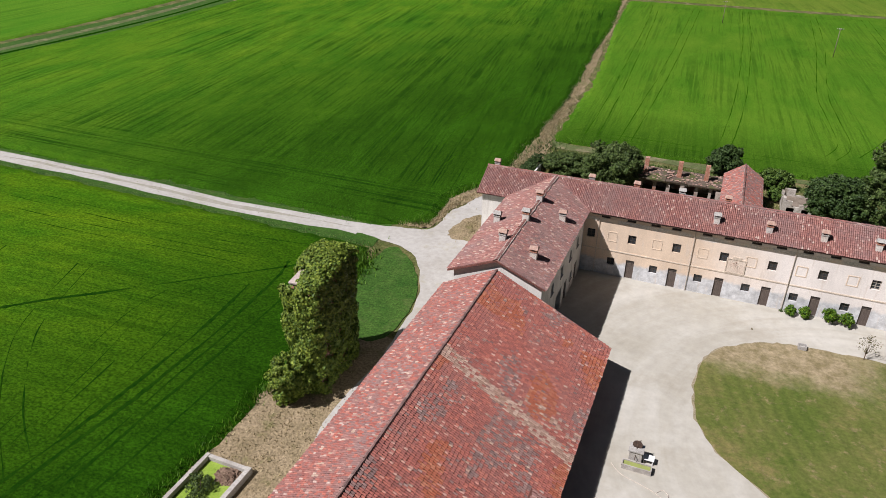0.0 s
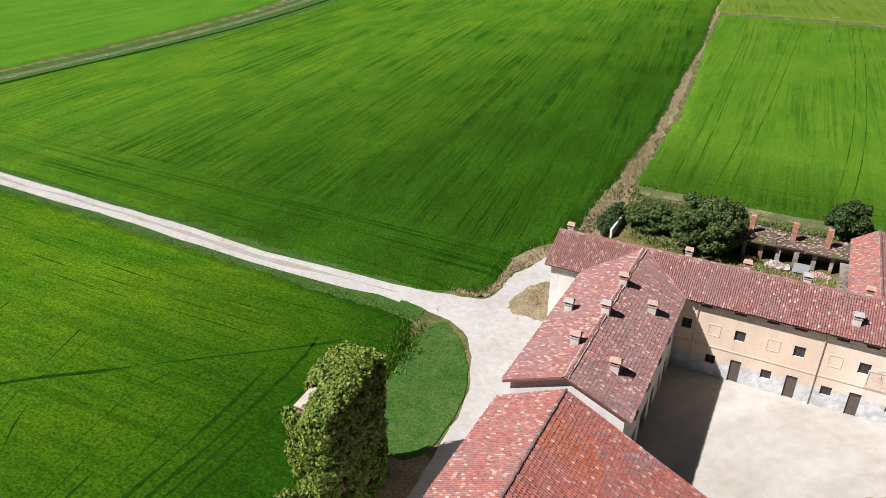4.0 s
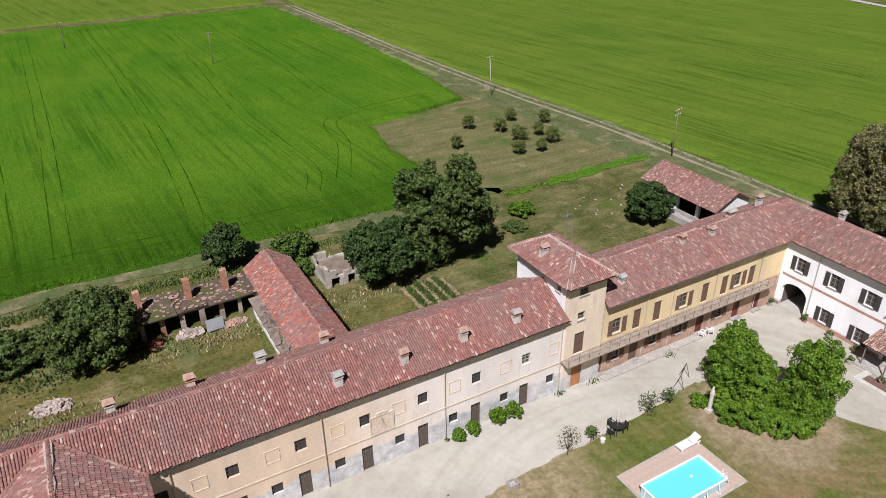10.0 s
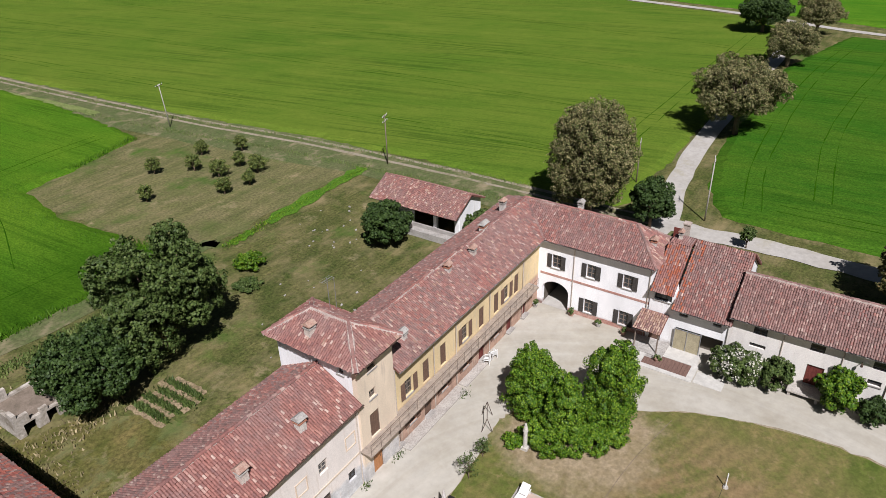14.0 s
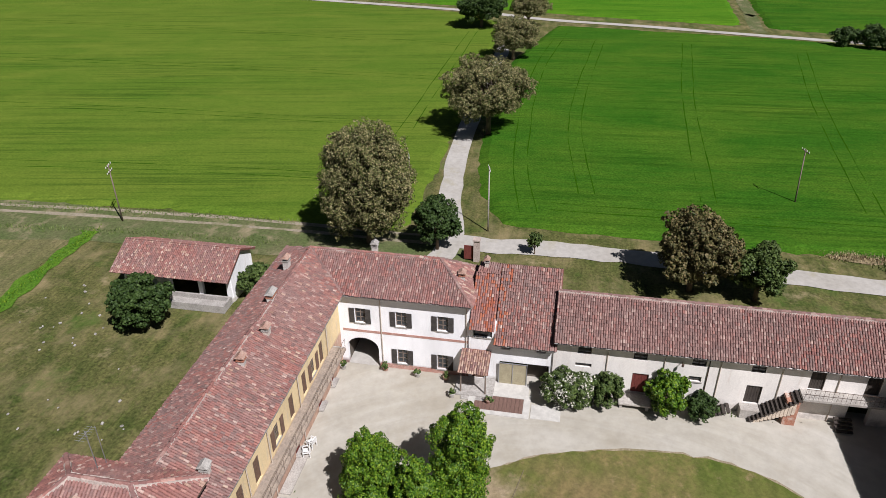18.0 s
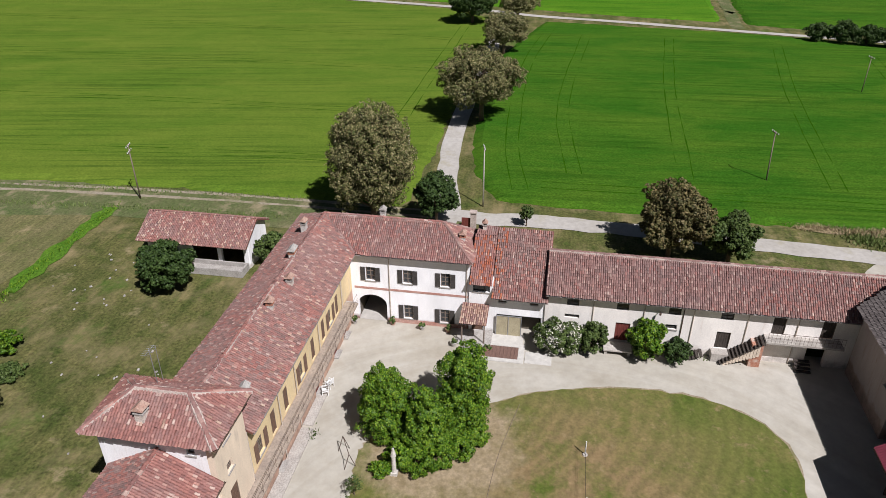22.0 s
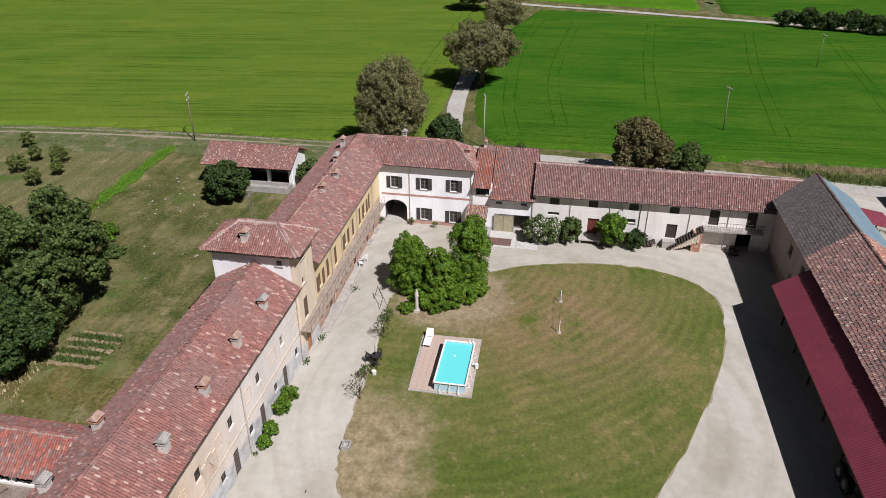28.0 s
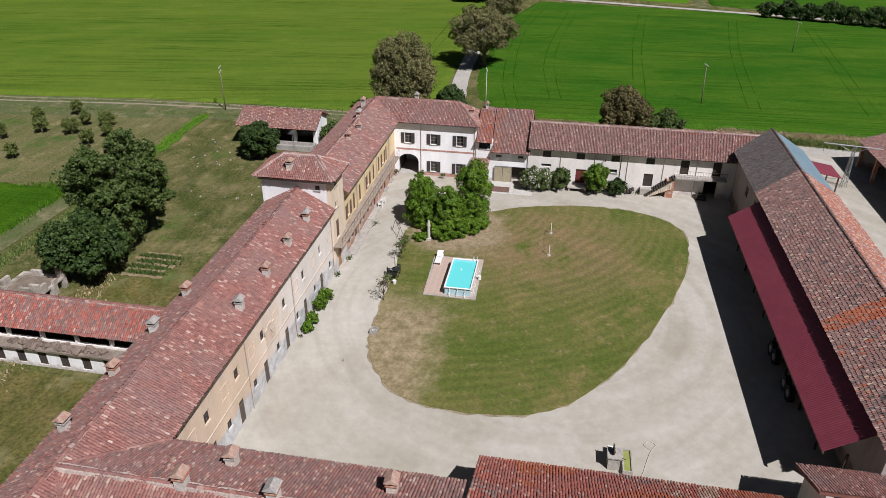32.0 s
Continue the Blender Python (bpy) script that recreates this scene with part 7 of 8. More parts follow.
tree("walnut_tree", (21.8, 86.5), "large spreading walnut tree in the back garden", 11.5, crown_lobes(np.random.default_rng(32), 6.9, 4.9, 4.6, 4.6, 14)[2:] + [(-0.4, 0.6, 6.4, 2.6, 2.5, 2.9), (3.6, -0.5, 4.6, 2.4, 2.4, 2.6), (-2.5, -1.0, 4.0, 3.0, 2.6, 3.0)],
     19000, LEAF_OLIVE, 0.36, 0.4, 32)
grown("fig_tree", (14.8, 86.2), "dense dark fig tree beside the ruin", 6.4, 3.9, 0.1, LEAF_DARK, 10000, 0.36, 12, 33, 0.3)
grown("tree", (-12.4, 86.8), "large spreading dark tree in the back yard", 6.1, 4.3, 0.2, LEAF_OLIVE, 12000, 0.34, 13, 34, 0.3)
grown("hedge", (-19.2, 89.3), "overgrown green hedge in the yard corner", 3.0, 4.0, 0.0, LEAF_OLIVE, 6500, 0.32, 10, 35, 0.15, ry=2.6)
grown("bush", (-23.6, 88), "dark weedy bush along the ditch", 1.8, 1.5, 0.0, LEAF_DARK, 2200, 0.3, 6, 36, 0.1, ry=4.5)
grown("tree", (1.5, 97.4), "dark green tree behind the sties", 4.6, 2.6, 0.2, LEAF_DARK, 5000, 0.34, 9, 37, 0.2)
LEAF_WEED = leaf_material("green elder leaf", (0.028, 0.062, 0.01), (0.065, 0.118, 0.018), (0.125, 0.185, 0.034))
grown("bush", (8.2, 95.4), "rank green elder bush behind the outbuilding", 2.9, 2.5, 0.0, LEAF_WEED, 3600, 0.28, 10, 38, 0.1, ry=2.0)
grown("bush", (8.3, 91.6), "low green elder scrub between ruin and outbuilding", 1.6, 1.0, 0.0, LEAF_WEED, 1500, 0.24, 6, 41, 0.08, ry=1.6)
grown("bush", (35.2, 91.2), "yellow green bush in the garden", 1.7, 1.6, 0.0, LEAF_BRIGHT, 1600, 0.26, 6, 39, 0.08)
grown("bush", (32.5, 88.6), "low green weeds in the garden", 0.8, 1.6, 0.0, LEAF_OLIVE, 900, 0.24, 5, 40, 0.06)
for i, (x, y, r) in enumerate([(39.9, 114.4, 1.1), (46.1, 121.1, 1.25), (49.6, 117.2, 1.3), (54.0, 121.0, 1.2), (49.9, 112.6, 1.6), (46.5, 107.7, 1.2), (58.1, 117.2, 1.2), (53.9, 113.0, 1.1), (53.6, 109.2, 1.6), (50.1, 107.0, 1.0)]):
    grown("fruit_tree", (x, y), "small fruit tree in the mown orchard", 1.6 + r * 0.6, r * 0.85, 0.35, LEAF_ORCHARD, 800, 0.24, 6, 50 + i, 0.1, group="fruit trees of the orchard")
for i, (x, y, r, h) in enumerate([(161, -7, 3.2, 4.2), (159.6, -11.5, 3.2, 5.2), (158.3, -16, 3.4, 4.6), (157, -20.5, 3.4, 5.6), (155.6, -25, 3.4, 4.8), (154.2, -30, 3.6, 5.2), (152.6, -35, 3.6, 4.8)]):
    grown("hedge", (x, y), "dark far hedge along the road", h, 2.4, 0.0, LEAF_DARK, 1800, 0.45, 7, 70 + i, 0.2, ry=r)
# court group
CT = dict(group="clipped laurels of the court")
tree("laurel_tree", (31.6, 56.8), "bright green laurel tree on the court lawn", 6.4, [(0, 0, 3.1, 1.9, 1.9, 2.3), (0.3, 0.2, 4.6, 1.2, 1.2, 1.2), (-0.6, 0.4, 2.2, 1.5, 1.5, 1.7), (0.5, -0.6, 2.5, 1.5, 1.5, 1.8), (-0.7, -0.5, 4.0, 1.0, 1.0, 1.1), (0.8, 0.5, 3.6, 1.0, 1.0, 1.2), (0, 0, 1.1, 1.9, 1.9, 1.1)], 13000, LEAF_BRIGHT, 0.21, 0.2, 80, **CT)
tree("laurel_tree", (33.4, 51.6), "tall bright green laurel tree on the court lawn", 7.8, [(0, 0, 4.0, 1.75, 1.75, 2.8), (0.4, -0.3, 6.0, 1.2, 1.2, 1.2), (-0.5, 0.4, 2.6, 1.5, 1.5, 1.9), (0.6, -0.7, 3.2, 1.4, 1.4, 2.1), (-0.6, -0.3, 5.2, 1.0, 1.0, 1.2), (0.9, 0.4, 4.6, 0.9, 0.9, 1.2), (0, 0, 1.2, 1.9, 1.9, 1.2)], 14000, LEAF_BRIGHT, 0.21, 0.2, 81, **CT)
tree("laurel_tree", (30.7, 53.7), "rounded bright green laurel between its taller neighbours", 5.2, [(0, 0, 3.0, 1.45, 1.45, 1.8), (-0.1, 0.2, 1.9, 1.4, 1.4, 1.5), (0.3, 0.4, 4.2, 0.8, 0.8, 0.8), (0.4, 0, 1.0, 1.9, 1.9, 1.1)], 9000, LEAF_BRIGHT, 0.21, 0.18, 82, **CT)
hp = [(28.3, 55.0), (28.1, 53.6), (28.8, 52.2), (30.0, 50.9), (31.4, 50.0)]
tree("hedge", (29.2, 52.8), "low curved laurel hedge below the trees", 1.6, [(x - 28.8, y - 52.4, 0.7, 1.1, 1.1, 0.75) for x, y in hp + [(29.7, 54.6), (30.2, 52.6), (31.6, 51.2)]], 12000, LEAF_BRIGHT, 0.2, 0.08, 83, "hedge")
grown("bush", (27.7, 56.3), "green plant at the foot of the statue", 0.8, 0.8, 0.0, LEAF_BRIGHT, 700, 0.22, 5, 84, 0.05)
tree("oleander", (43.3, 45.0), "white flowering oleander against the barn", 3.0, [(0, 0, 1.5, 1.5, 1.9, 1.3), (0.1, 0.9, 1.3, 1.2, 1.2, 1.1), (0, -0.9, 1.5, 1.2, 1.2, 1.2)], 4200, LEAF_OLIVE, 0.24, 0.1, 85, "bush", extra=(LEAF_WHITE, 2600, 0.1))
grown("bush", (43.6, 42.1), "grey green shrub beside the oleander", 3.0, 1.3, 0.0, LEAF_OLIVE, 2600, 0.24, 7, 86, 0.1)
grown("bush", (43.3, 37.9), "tall bright laurel bush at the barn wall", 3.9, 1.55, 0.1, LEAF_BRIGHT, 4200, 0.25, 8, 87, 0.12)
grown("bush", (43.5, 35.4), "dark green shrub at the barn wall", 2.1, 1.25, 0.0, LEAF_DARK, 2200, 0.24, 6, 88, 0.1)
for i, (x, r, h) in enumerate([(9.65, 0.55, 1.1), (10.9, 0.6, 1.25), (13.1, 0.75, 1.6), (14.5, 0.8, 1.4)]):
    grown("bush", (x, 62.5), "bright leafy shrub against the peach wall", h, r * 0.9, 0.0, LEAF_BRIGHT, 800, 0.18, 5, 90 + i, 0.05, group="shrubs along the wall")
for i, (x, y, h, r) in enumerate([(23.4, 57.4, 2.4, 0.8), (15.6, 57.3, 2.6, 0.9), (25.6, 57.6, 1.6, 0.7), (17.9, 57.5, 1.5, 0.5)]):
    grown("sapling", (x, y), "thin sapling at the lawn's edge", h, r, 0.6, LEAF_OLIVE if i != 1 else LEAF_DUSK, 110 if i != 1 else 70, 0.18, 5, 96 + i, 0.045, group="saplings of the lawn")


def tufts(name, label, mat, spots, size, height, seed, category="weeds"):
    """Loose grass and weed stalks about a set of spots (x, y, spread, count)."""
    rng = np.random.default_rng(seed)
    verts, faces = [], []
    for x, y, sx, sy, n in spots:
        for _ in range(n):
            px, py, a = x + rng.normal(0, sx), y + rng.normal(0, sy), rng.uniform(0, 6.28)
            h, w = height * rng.uniform(0.4, 1.2), size * rng.uniform(0.6, 1.3)
            lx, ly = rng.normal(0, h * 0.35, 2)
            i = len(verts)
            verts += [(px - w * math.cos(a), py - w * math.sin(a), 0), (px + w * math.cos(a), py + w * math.sin(a), 0), (px + lx, py + ly, h)]
            faces.append((i, i + 1, i + 2))
    return tagged(part(name, mesh_of(name, verts, faces, mat), None), label, category, kind="stuff")


ditch = [(-25.6, 82), (-25.7, 102), (-26.7, 112), (-26.9, 125), (-29.3, 153), (-33.2, 195), (-39, 250)]
spots = [(p[0], p[1], 0.75, 0.9, 60) for p in smooth_outline(ditch, 24, closed=False)]
tufts("ditch_weeds", "dry and green weeds along the ditch", LEAF_REED, spots, 0.07, 0.38, 1)
tufts("ditch_weeds", "grey green scrub at the ditch's near end", LEAF_OLIVE, [(-26.2, 86, 0.9, 2.5, 200), (-24.6, 98, 1.6, 2.2, 280), (-27.2, 93, 0.7, 4, 200)], 0.12, 0.45, 2)
tufts("straw_stalks", "dry straw stalks beside the crop", LEAF_STRAW, [(-27, 28, 2.0, 3.0, 700), (-25, 33, 1.5, 3, 250), (-25, 68, 0.7, 1.6, 700), (-30.4, 71, 0.5, 3, 700), (-28.4, 79, 0.8, 1.5, 500), (-25.6, 90, 0.9, 6, 2200)], 0.06, 0.22, 3)
for k in range(5):
    tagged(part("garden_row", ribbon([(15.5 + 1.05 * k, 79.3 + 0.3 * math.sin(k * 1.9)), (15.6 + 1.05 * k, 81.4), (15.5 + 1.05 * k, 83.6 + 0.4 * math.sin(k * 2.7))], 0.5, 0.03, 0.07, 36 + k), DRYGRASS), "straw mulched row of the kitchen garden", "garden row", group="kitchen garden rows", kind="structure")
tufts("garden_plants", "green plants between the rows of the kitchen garden", LEAF_OLIVE, [(16.0 + 1.05 * k, 80.0 + 0.7 * m + 0.2 * math.sin(k * 2.3), 0.15, 0.4, 90) for k in range(4) for m in range(5)], 0.09, 0.36, 5)
tufts("ditch_weeds", "green weeds along the ditch behind the sties", LEAF_VERGE, [(p[0], p[1], 0.9, 0.45, 170) for p in smooth_outline([(-21, 97.2), (5, 96.6), (33, 96.2)], 22, closed=False)], 0.1, 0.34, 7)
tufts("ditch_weeds", "dark weeds round the sties", LEAF_OLIVE, [(-12.0, 88.6, 0.8, 1.6, 500), (-9, 92.3, 1.6, 0.6, 420), (-3, 92.2, 2.4, 0.5, 420), (1.0, 94.0, 1.4, 1.0, 300), (-6, 86.2, 2.5, 0.2, 160), (7.2, 86, 0.4, 2.5, 300), (-19, 89, 1.5, 1.8, 500), (-16.5, 85.5, 1.6, 0.8, 260)], 0.11, 0.4, 8)
tufts("bank_grass", "rank grass along the ditch behind the garden", LEAF_BRIGHT, [(p[0], p[1], 0.8, 0.3, 30) for p in smooth_outline([(37.8, 96.9), (46, 97.3), (61.5, 97.7)], 22, closed=False)], 0.08, 0.22, 6)
ROADSIDE = [(-37, 65.0), (-60, 64.4), (-90, 64.6), (-130, 64.3)], [(-34, 58.4), (-60, 58.5), (-90, 58.8), (-130, 58.4)]
for line_of, sx, n in ((ROADSIDE[0], 0.8, 60), (ROADSIDE[1], 0.8, 60)):
    tufts("verge_grass", "ragged green grass along the farm road", LEAF_VERGE, [(p[0], p[1], 0.75, sx, n) for p in smooth_outline(line_of, 36, closed=False)], 0.05, 0.17, 11 + int(n))
tufts("crop_edge", "ragged taller stalks along the crop's edge", LEAF_CROP, [(p[0], p[1], 0.35, 0.5, 40) for p in smooth_outline([(-30.6, 6), (-30.4, 20), (-30.4, 36), (-31.6, 44), (-32.4, 51), (-34, 56.6)], 24, closed=False)]
      + [(p[0], p[1], 0.5, 0.4, 26) for p in smooth_outline([(-150, 65.8), (-90, 65.7), (-37, 65.8), (-31.6, 68), (-32, 74), (-28.6, 82), (-28.4, 100), (-29, 130), (-32, 165)], 24, closed=False)]
      + [(p[0], p[1], 0.6, 0.35, 40) for p in smooth_outline([(-22, 102.4), (5, 101.8), (30.6, 101.2), (30.4, 110), (29.8, 119), (32, 132.2), (42, 133.0), (52.6, 135.6)], 22, closed=False)], 0.05, 0.62, 14)
tufts("lane_grass", "rank grass along the field lane", LEAF_VERGE, [(p[0] + d, p[1], 0.4, 0.8, 24) for d in (-2.4, 2.5) for p in smooth_outline([(56.9, 213), (58.4, 166), (60.6, 135), (63.2, 116), (64.6, 97), (65.4, 77)], 22, closed=False)], 0.06, 0.3, 15)
tufts("straw_bank", "tall dry straw grass on the road bank", LEAF_STRAW, [(p[0], p[1], 0.7, 0.7, 170) for p in smooth_outline([(70.8, 19), (70.2, 12), (70.4, 5), (70.8, -5), (69.8, -40)], 12, closed=False)], 0.06, 0.32, 16)
tufts("roadside_weeds", "green weeds between the road and the straw bank", LEAF_VERGE, [(p[0], p[1], 0.8, 0.7, 110) for p in smooth_outline([(68.2, 14), (66.8, 8), (66.0, 2), (65.4, -8), (63.4, -24)], 10, closed=False)], 0.07, 0.4, 17)
tufts("corner_weeds", "rank bright plants in the wet field corner", LEAF_CROP, [(-33.4, 53.5, 1.0, 1.8, 900), (-35.5, 51, 1.4, 1.6, 700), (-32.6, 47.5, 0.5, 2.0, 400)], 0.09, 0.6, 18)
tufts("bank_straw", "dry grass hanging over the field bank", LEAF_STRAW, [(p[0], p[1], 0.35, 0.35, 40) for p in smooth_outline([(-33.5, 65.7), (-31, 66.0), (-29.9, 68), (-29.8, 72), (-28.8, 75), (-27.4, 79), (-26.6, 83)], 8, closed=False)], 0.06, 0.3, 19)
tufts("wall_weeds", "tufts of weeds along the house foot", LEAF_OLIVE, [(8.9, 62.9, 0.15, 0.1, 30), (19.2, 62.8, 0.25, 0.15, 60), (22.6, 62.6, 0.4, 0.15, 60), (30.4, 62.1, 0.4, 0.2, 60), (44.2, 37, 0.2, 3, 260)], 0.05, 0.3, 7)
tufts("yard_weeds", "scrubby weeds in the back yard", LEAF_REED, [(-18, 80, 2.5, 1.2, 600), (-3, 84.6, 3, 0.9, 700), (7.8, 80, 0.8, 5, 600), (12, 84.6, 2, 1, 300), (-6, 92.5, 7, 1.0, 1500)], 0.08, 0.35, 8)

# ---- wheel tracks and gaps in the crops ----
tracks = bmesh.new()


def track(pts, z, gap=1.9, width=0.13, rough=0.05, broken=0.1):
    """Wheel ruts as narrow uneven dark strips on the crop, a pair of them or (gap 0) a single one."""
    rough_line = smooth_outline(pts, 10, closed=False)
    line = []
    for a, b in zip(rough_line, rough_line[1:]):
        a, b = Vector(a), Vector(b)
        k = max(1, int((b - a).length / 0.9))
        line += [a.lerp(b, i / k) for i in range(k)]
    fine = 3 if width > 0.15 else 1
    for s in (-0.5, 0.5) if gap else (0,):
        shift, prev = random.uniform(0, 50), None
        for j in range((len(line) - 1) * fine):
            i, f = divmod(j, fine)
            p = line[i].lerp(line[i + 1], f / fine)
            t = (line[i + 1] - line[i]).normalized()
            n = Vector((-t.y, t.x))
            c = p + n * (gap * s + rough * 3.0 * noise.noise(Vector((j * 0.12 / fine, shift, s))))
            w = width * min(1.3, max(0.0, 1.1 - broken * 2.2 + 1.7 * noise.noise(Vector((j * 0.2 / fine, shift, 4.0)))))
            row = [tracks.verts.new((*(c + n * w * random.uniform(0.32, 0.68)), z)), tracks.verts.new((*(c - n * w * random.uniform(0.32, 0.68)), z))]
            if prev and w > 0.015:
                tracks.faces.new((prev[0], prev[1], row[1], row[0]))
            prev = row


for pts in ([(-19, 106), (-19.5, 125), (-21, 154), (-24.2, 210), (-27, 244)], [(-13.5, 106), (-13.2, 130), (-13, 151), (-13.3, 195), (-14, 244)], [(0.4, 106), (1.6, 116), (2.5, 146), (1.8, 201), (0, 244)],
            [(-22, 107), (0, 106.2), (20, 106), (30, 106)], [(16, 110), (18.5, 118), (17.5, 135), (17, 150), (19, 200), (19, 244)], [(21, 112), (26, 124), (28.8, 136), (40, 139.5), (52, 140)], [(33, 150), (34, 190), (33, 244)],
            [(-20, 238), (10, 240), (48, 240)]):
    track(pts, 0.435)
shallow, tracks = tracks, bmesh.new()
for pts, w in (([(-42, 0), (-40.6, 17.5), (-40.0, 26.7), (-40.2, 38.0), (-41.1, 46.6)], 0.3), ([(-40.5, 0), (-39.2, 19.7), (-38.7, 27.1), (-38.7, 36.4), (-39.0, 46.5), (-40, 52)], 0.36),
               ([(-37, 4), (-36.4, 21.3), (-36.4, 28.8), (-36.4, 42.2), (-37, 50)], 0.22), ([(-37.6, 2), (-37.4, 21), (-37.5, 30), (-37.7, 40)], 0.16), ([(-34.2, 6), (-34.0, 22), (-33.8, 34)], 0.14),
               ([(-40.5, 12), (-44.9, 14.4), (-52.4, 18.6), (-57.8, 20.4), (-61.2, 21.2), (-80, 24)], 0.22), ([(-40.5, 13.6), (-43.4, 15.4), (-53.1, 20.9), (-60.2, 22.6), (-65.1, 24.0), (-82, 26.5)], 0.22),
               ([(-130, -16), (-69.7, 25.2), (-56.0, 36.6), (-41.5, 48.8), (-37.5, 52.5)], 0.34)):
    track(pts, 0.415, 0, w * 0.95, 0.07, -0.05)
for pts in ([(-40.2, 18.6), (-45.4, 22.2), (-51.1, 27.3), (-55.3, 32.8), (-60, 44)], [(-44, 20), (-46, 30), (-47.5, 38), (-46, 44)], [(-41.5, 22), (-43.0, 32), (-44.5, 41)], [(-79.6, 34), (-79.6, 40.3), (-84, 45.5), (-95, 48)],
            [(-40, 54.6), (-60.7, 52.6), (-93.0, 52.6), (-123.2, 51.5), (-170, 51)], [(-45, 50), (-70, 48.5), (-110, 48.5)], [(-60, -5), (-66, 20), (-72, 44)], [(-90, -5), (-98, 25), (-104, 48)]):
    track(pts, 0.412, 1.8, 0.12, 0.06, 0.3)
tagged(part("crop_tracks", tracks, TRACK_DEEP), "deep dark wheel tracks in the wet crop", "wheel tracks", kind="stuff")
tracks = shallow
for pts in ([(-92.4, 128.4), (-62.1, 95.2), (-47.3, 79.7), (-40, 73)], [(-40, 72), (-40, 100), (-43, 160), (-50, 250)], [(-60, 86), (-63, 120), (-70, 300)], [(-85, 86), (-91, 160), (-104, 300)], [(-110, 84), (-115, 160), (-128, 300)], [(-46, 69.5), (-90, 69), (-145, 69)],
            [(-46, 80), (-90, 81), (-144, 80)], [(-50, 76), (-90, 75.5), (-140, 75)], [(-34.5, 84), (-33.5, 110), (-34, 150)], [(-48, 88), (-52, 120), (-58, 200)], [(-74, 90), (-80, 140), (-88, 260)], [(-98, 88), (-104, 140), (-112, 240)]):
    track(pts, 0.515, 1.8, 0.13, 0.06, 0.25)
for pts in ([(80, 72), (79, 100), (74, 150), (68, 240)], [(100, 70), (100, 120), (96, 200), (90, 300)], [(125, 70), (126, 130), (122, 240)], [(150, 72), (155, 130), (160, 220)], [(73, 70.5), (110, 70.6), (165, 70.2)]):
    track(pts, 0.415)
for pts in ([(76, 48), (76, 20), (76, -40)], [(74, 50.5), (92, 53), (130, 53.6), (166, 50)], [(80, 44), (110, 46), (160, 42)], [(80, 30), (120, 28), (160, 24)], [(80, 12), (120, 8), (158, 2)], [(80, -6), (150, -14)]):
    track(pts, 0.435)
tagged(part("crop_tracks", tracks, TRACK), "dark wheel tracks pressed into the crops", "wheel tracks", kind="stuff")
heap("field_stone", (46.5, 89.5), "pale stones strewn over the meadow", "stones", STONE, 22, 6.0, 5.0, 0.0, 0.2, 31)
heap("field_stone", (33.5, 80), "pale stones strewn over the garden", "stones", STONE, 18, 8.0, 7.0, 0.0, 0.2, 32)

# ---- poles and wires ----
def pole(x, y, h, label, mat, arms=1, lean=(0, 0)):
    ob = thing("utility_pole", label, "pole", "utility poles", at=(x, y, 0))
    top = Vector((lean[0], lean[1], h))
    part("post", rods(((0, 0, -0.2), top, 0.09, 0.06)), mat, ob, smooth=True)
    for k in range(arms):
        z = h - 0.25 - 0.7 * k
        c = top * (z / h)
        part("crossarm", rods((c - Vector((0.75, 0.2, 0)), c + Vector((0.75, 0.2, 0)), 0.045), sides=6), IRON, ob)
        bm = bmesh.new()
        for s in (-0.7, -0.25, 0.25, 0.7):
            rod(bm, c + Vector((s, s * 0.27, 0.05)), c + Vector((s, s * 0.27, 0.22)), 0.045, 0.03, 6)
        part("insulator", bm, WHITEPLASTIC, ob)
    return ob


pole(21.0, 184.5, 7.0, "grey wooden pole standing in the crop", WOOD)
pole(-5.3, 218.0, 6.5, "grey wooden pole far in the crop", WOOD)
pole(59.5, 135.1, 7.0, "leaning concrete pole beside the lane", CONCRETE, 1, (-0.3, 0.2))
pole(64.8, 95.8, 7.0, "grey pole with two crossarms beside the lane", WOOD, 2)
pole(69.5, 54.5, 7.6, "concrete pole at the road junction", CONCRETE, 1)
pole(81.9, 20.1, 6.8, "grey wooden pole in the deep green crop", WOOD, 1, (0.4, 0.2))
pole(75.0, 64.5, 6.0, "slim wooden pole beside the avenue", WOOD, 1)
mast = thing("lattice_mast", "pale lattice steel mast with a long crossbeam in the rear yard", "mast", at=(51.2, 7.2, 0))
for sx in (-0.28, 0.28):
    for sy in (-0.28, 0.28):
        part("leg", rods(((sx, sy, -0.05), (sx * 0.35, sy * 0.35, 5.4), 0.035), sides=6), GREYSTEEL, mast)
for k in range(7):
    z0, z1 = 0.3 + k * 0.7, 1.0 + k * 0.7
    w0, w1 = 0.28 * (1 - z0 / 8.3), 0.28 * (1 - z1 / 8.3)
    part("brace", rods(((-w0, -w0, z0), (w1, -w1, z1), 0.02), ((w0, w0, z0), (-w1, w1, z1), 0.02), ((-w0, w0, z0), (-w1, -w1, z1), 0.02), ((w0, -w0, z0), (w1, w1, z1), 0.02), sides=5), GREYSTEEL, mast)
part("crossbeam", rods(((0.6, 3.4, 5.4), (-0.5, -3.0, 5.4), 0.07), ((0.05, 0.1, 4.6), (0.3, 1.7, 5.36), 0.03), ((-0.05, -0.1, 4.6), (-0.3, -1.6, 5.36), 0.03), sides=6), GREYSTEEL, mast)
pole(123.0, -4.0, 6.5, "grey wooden pole far in the crop", WOOD, 1)

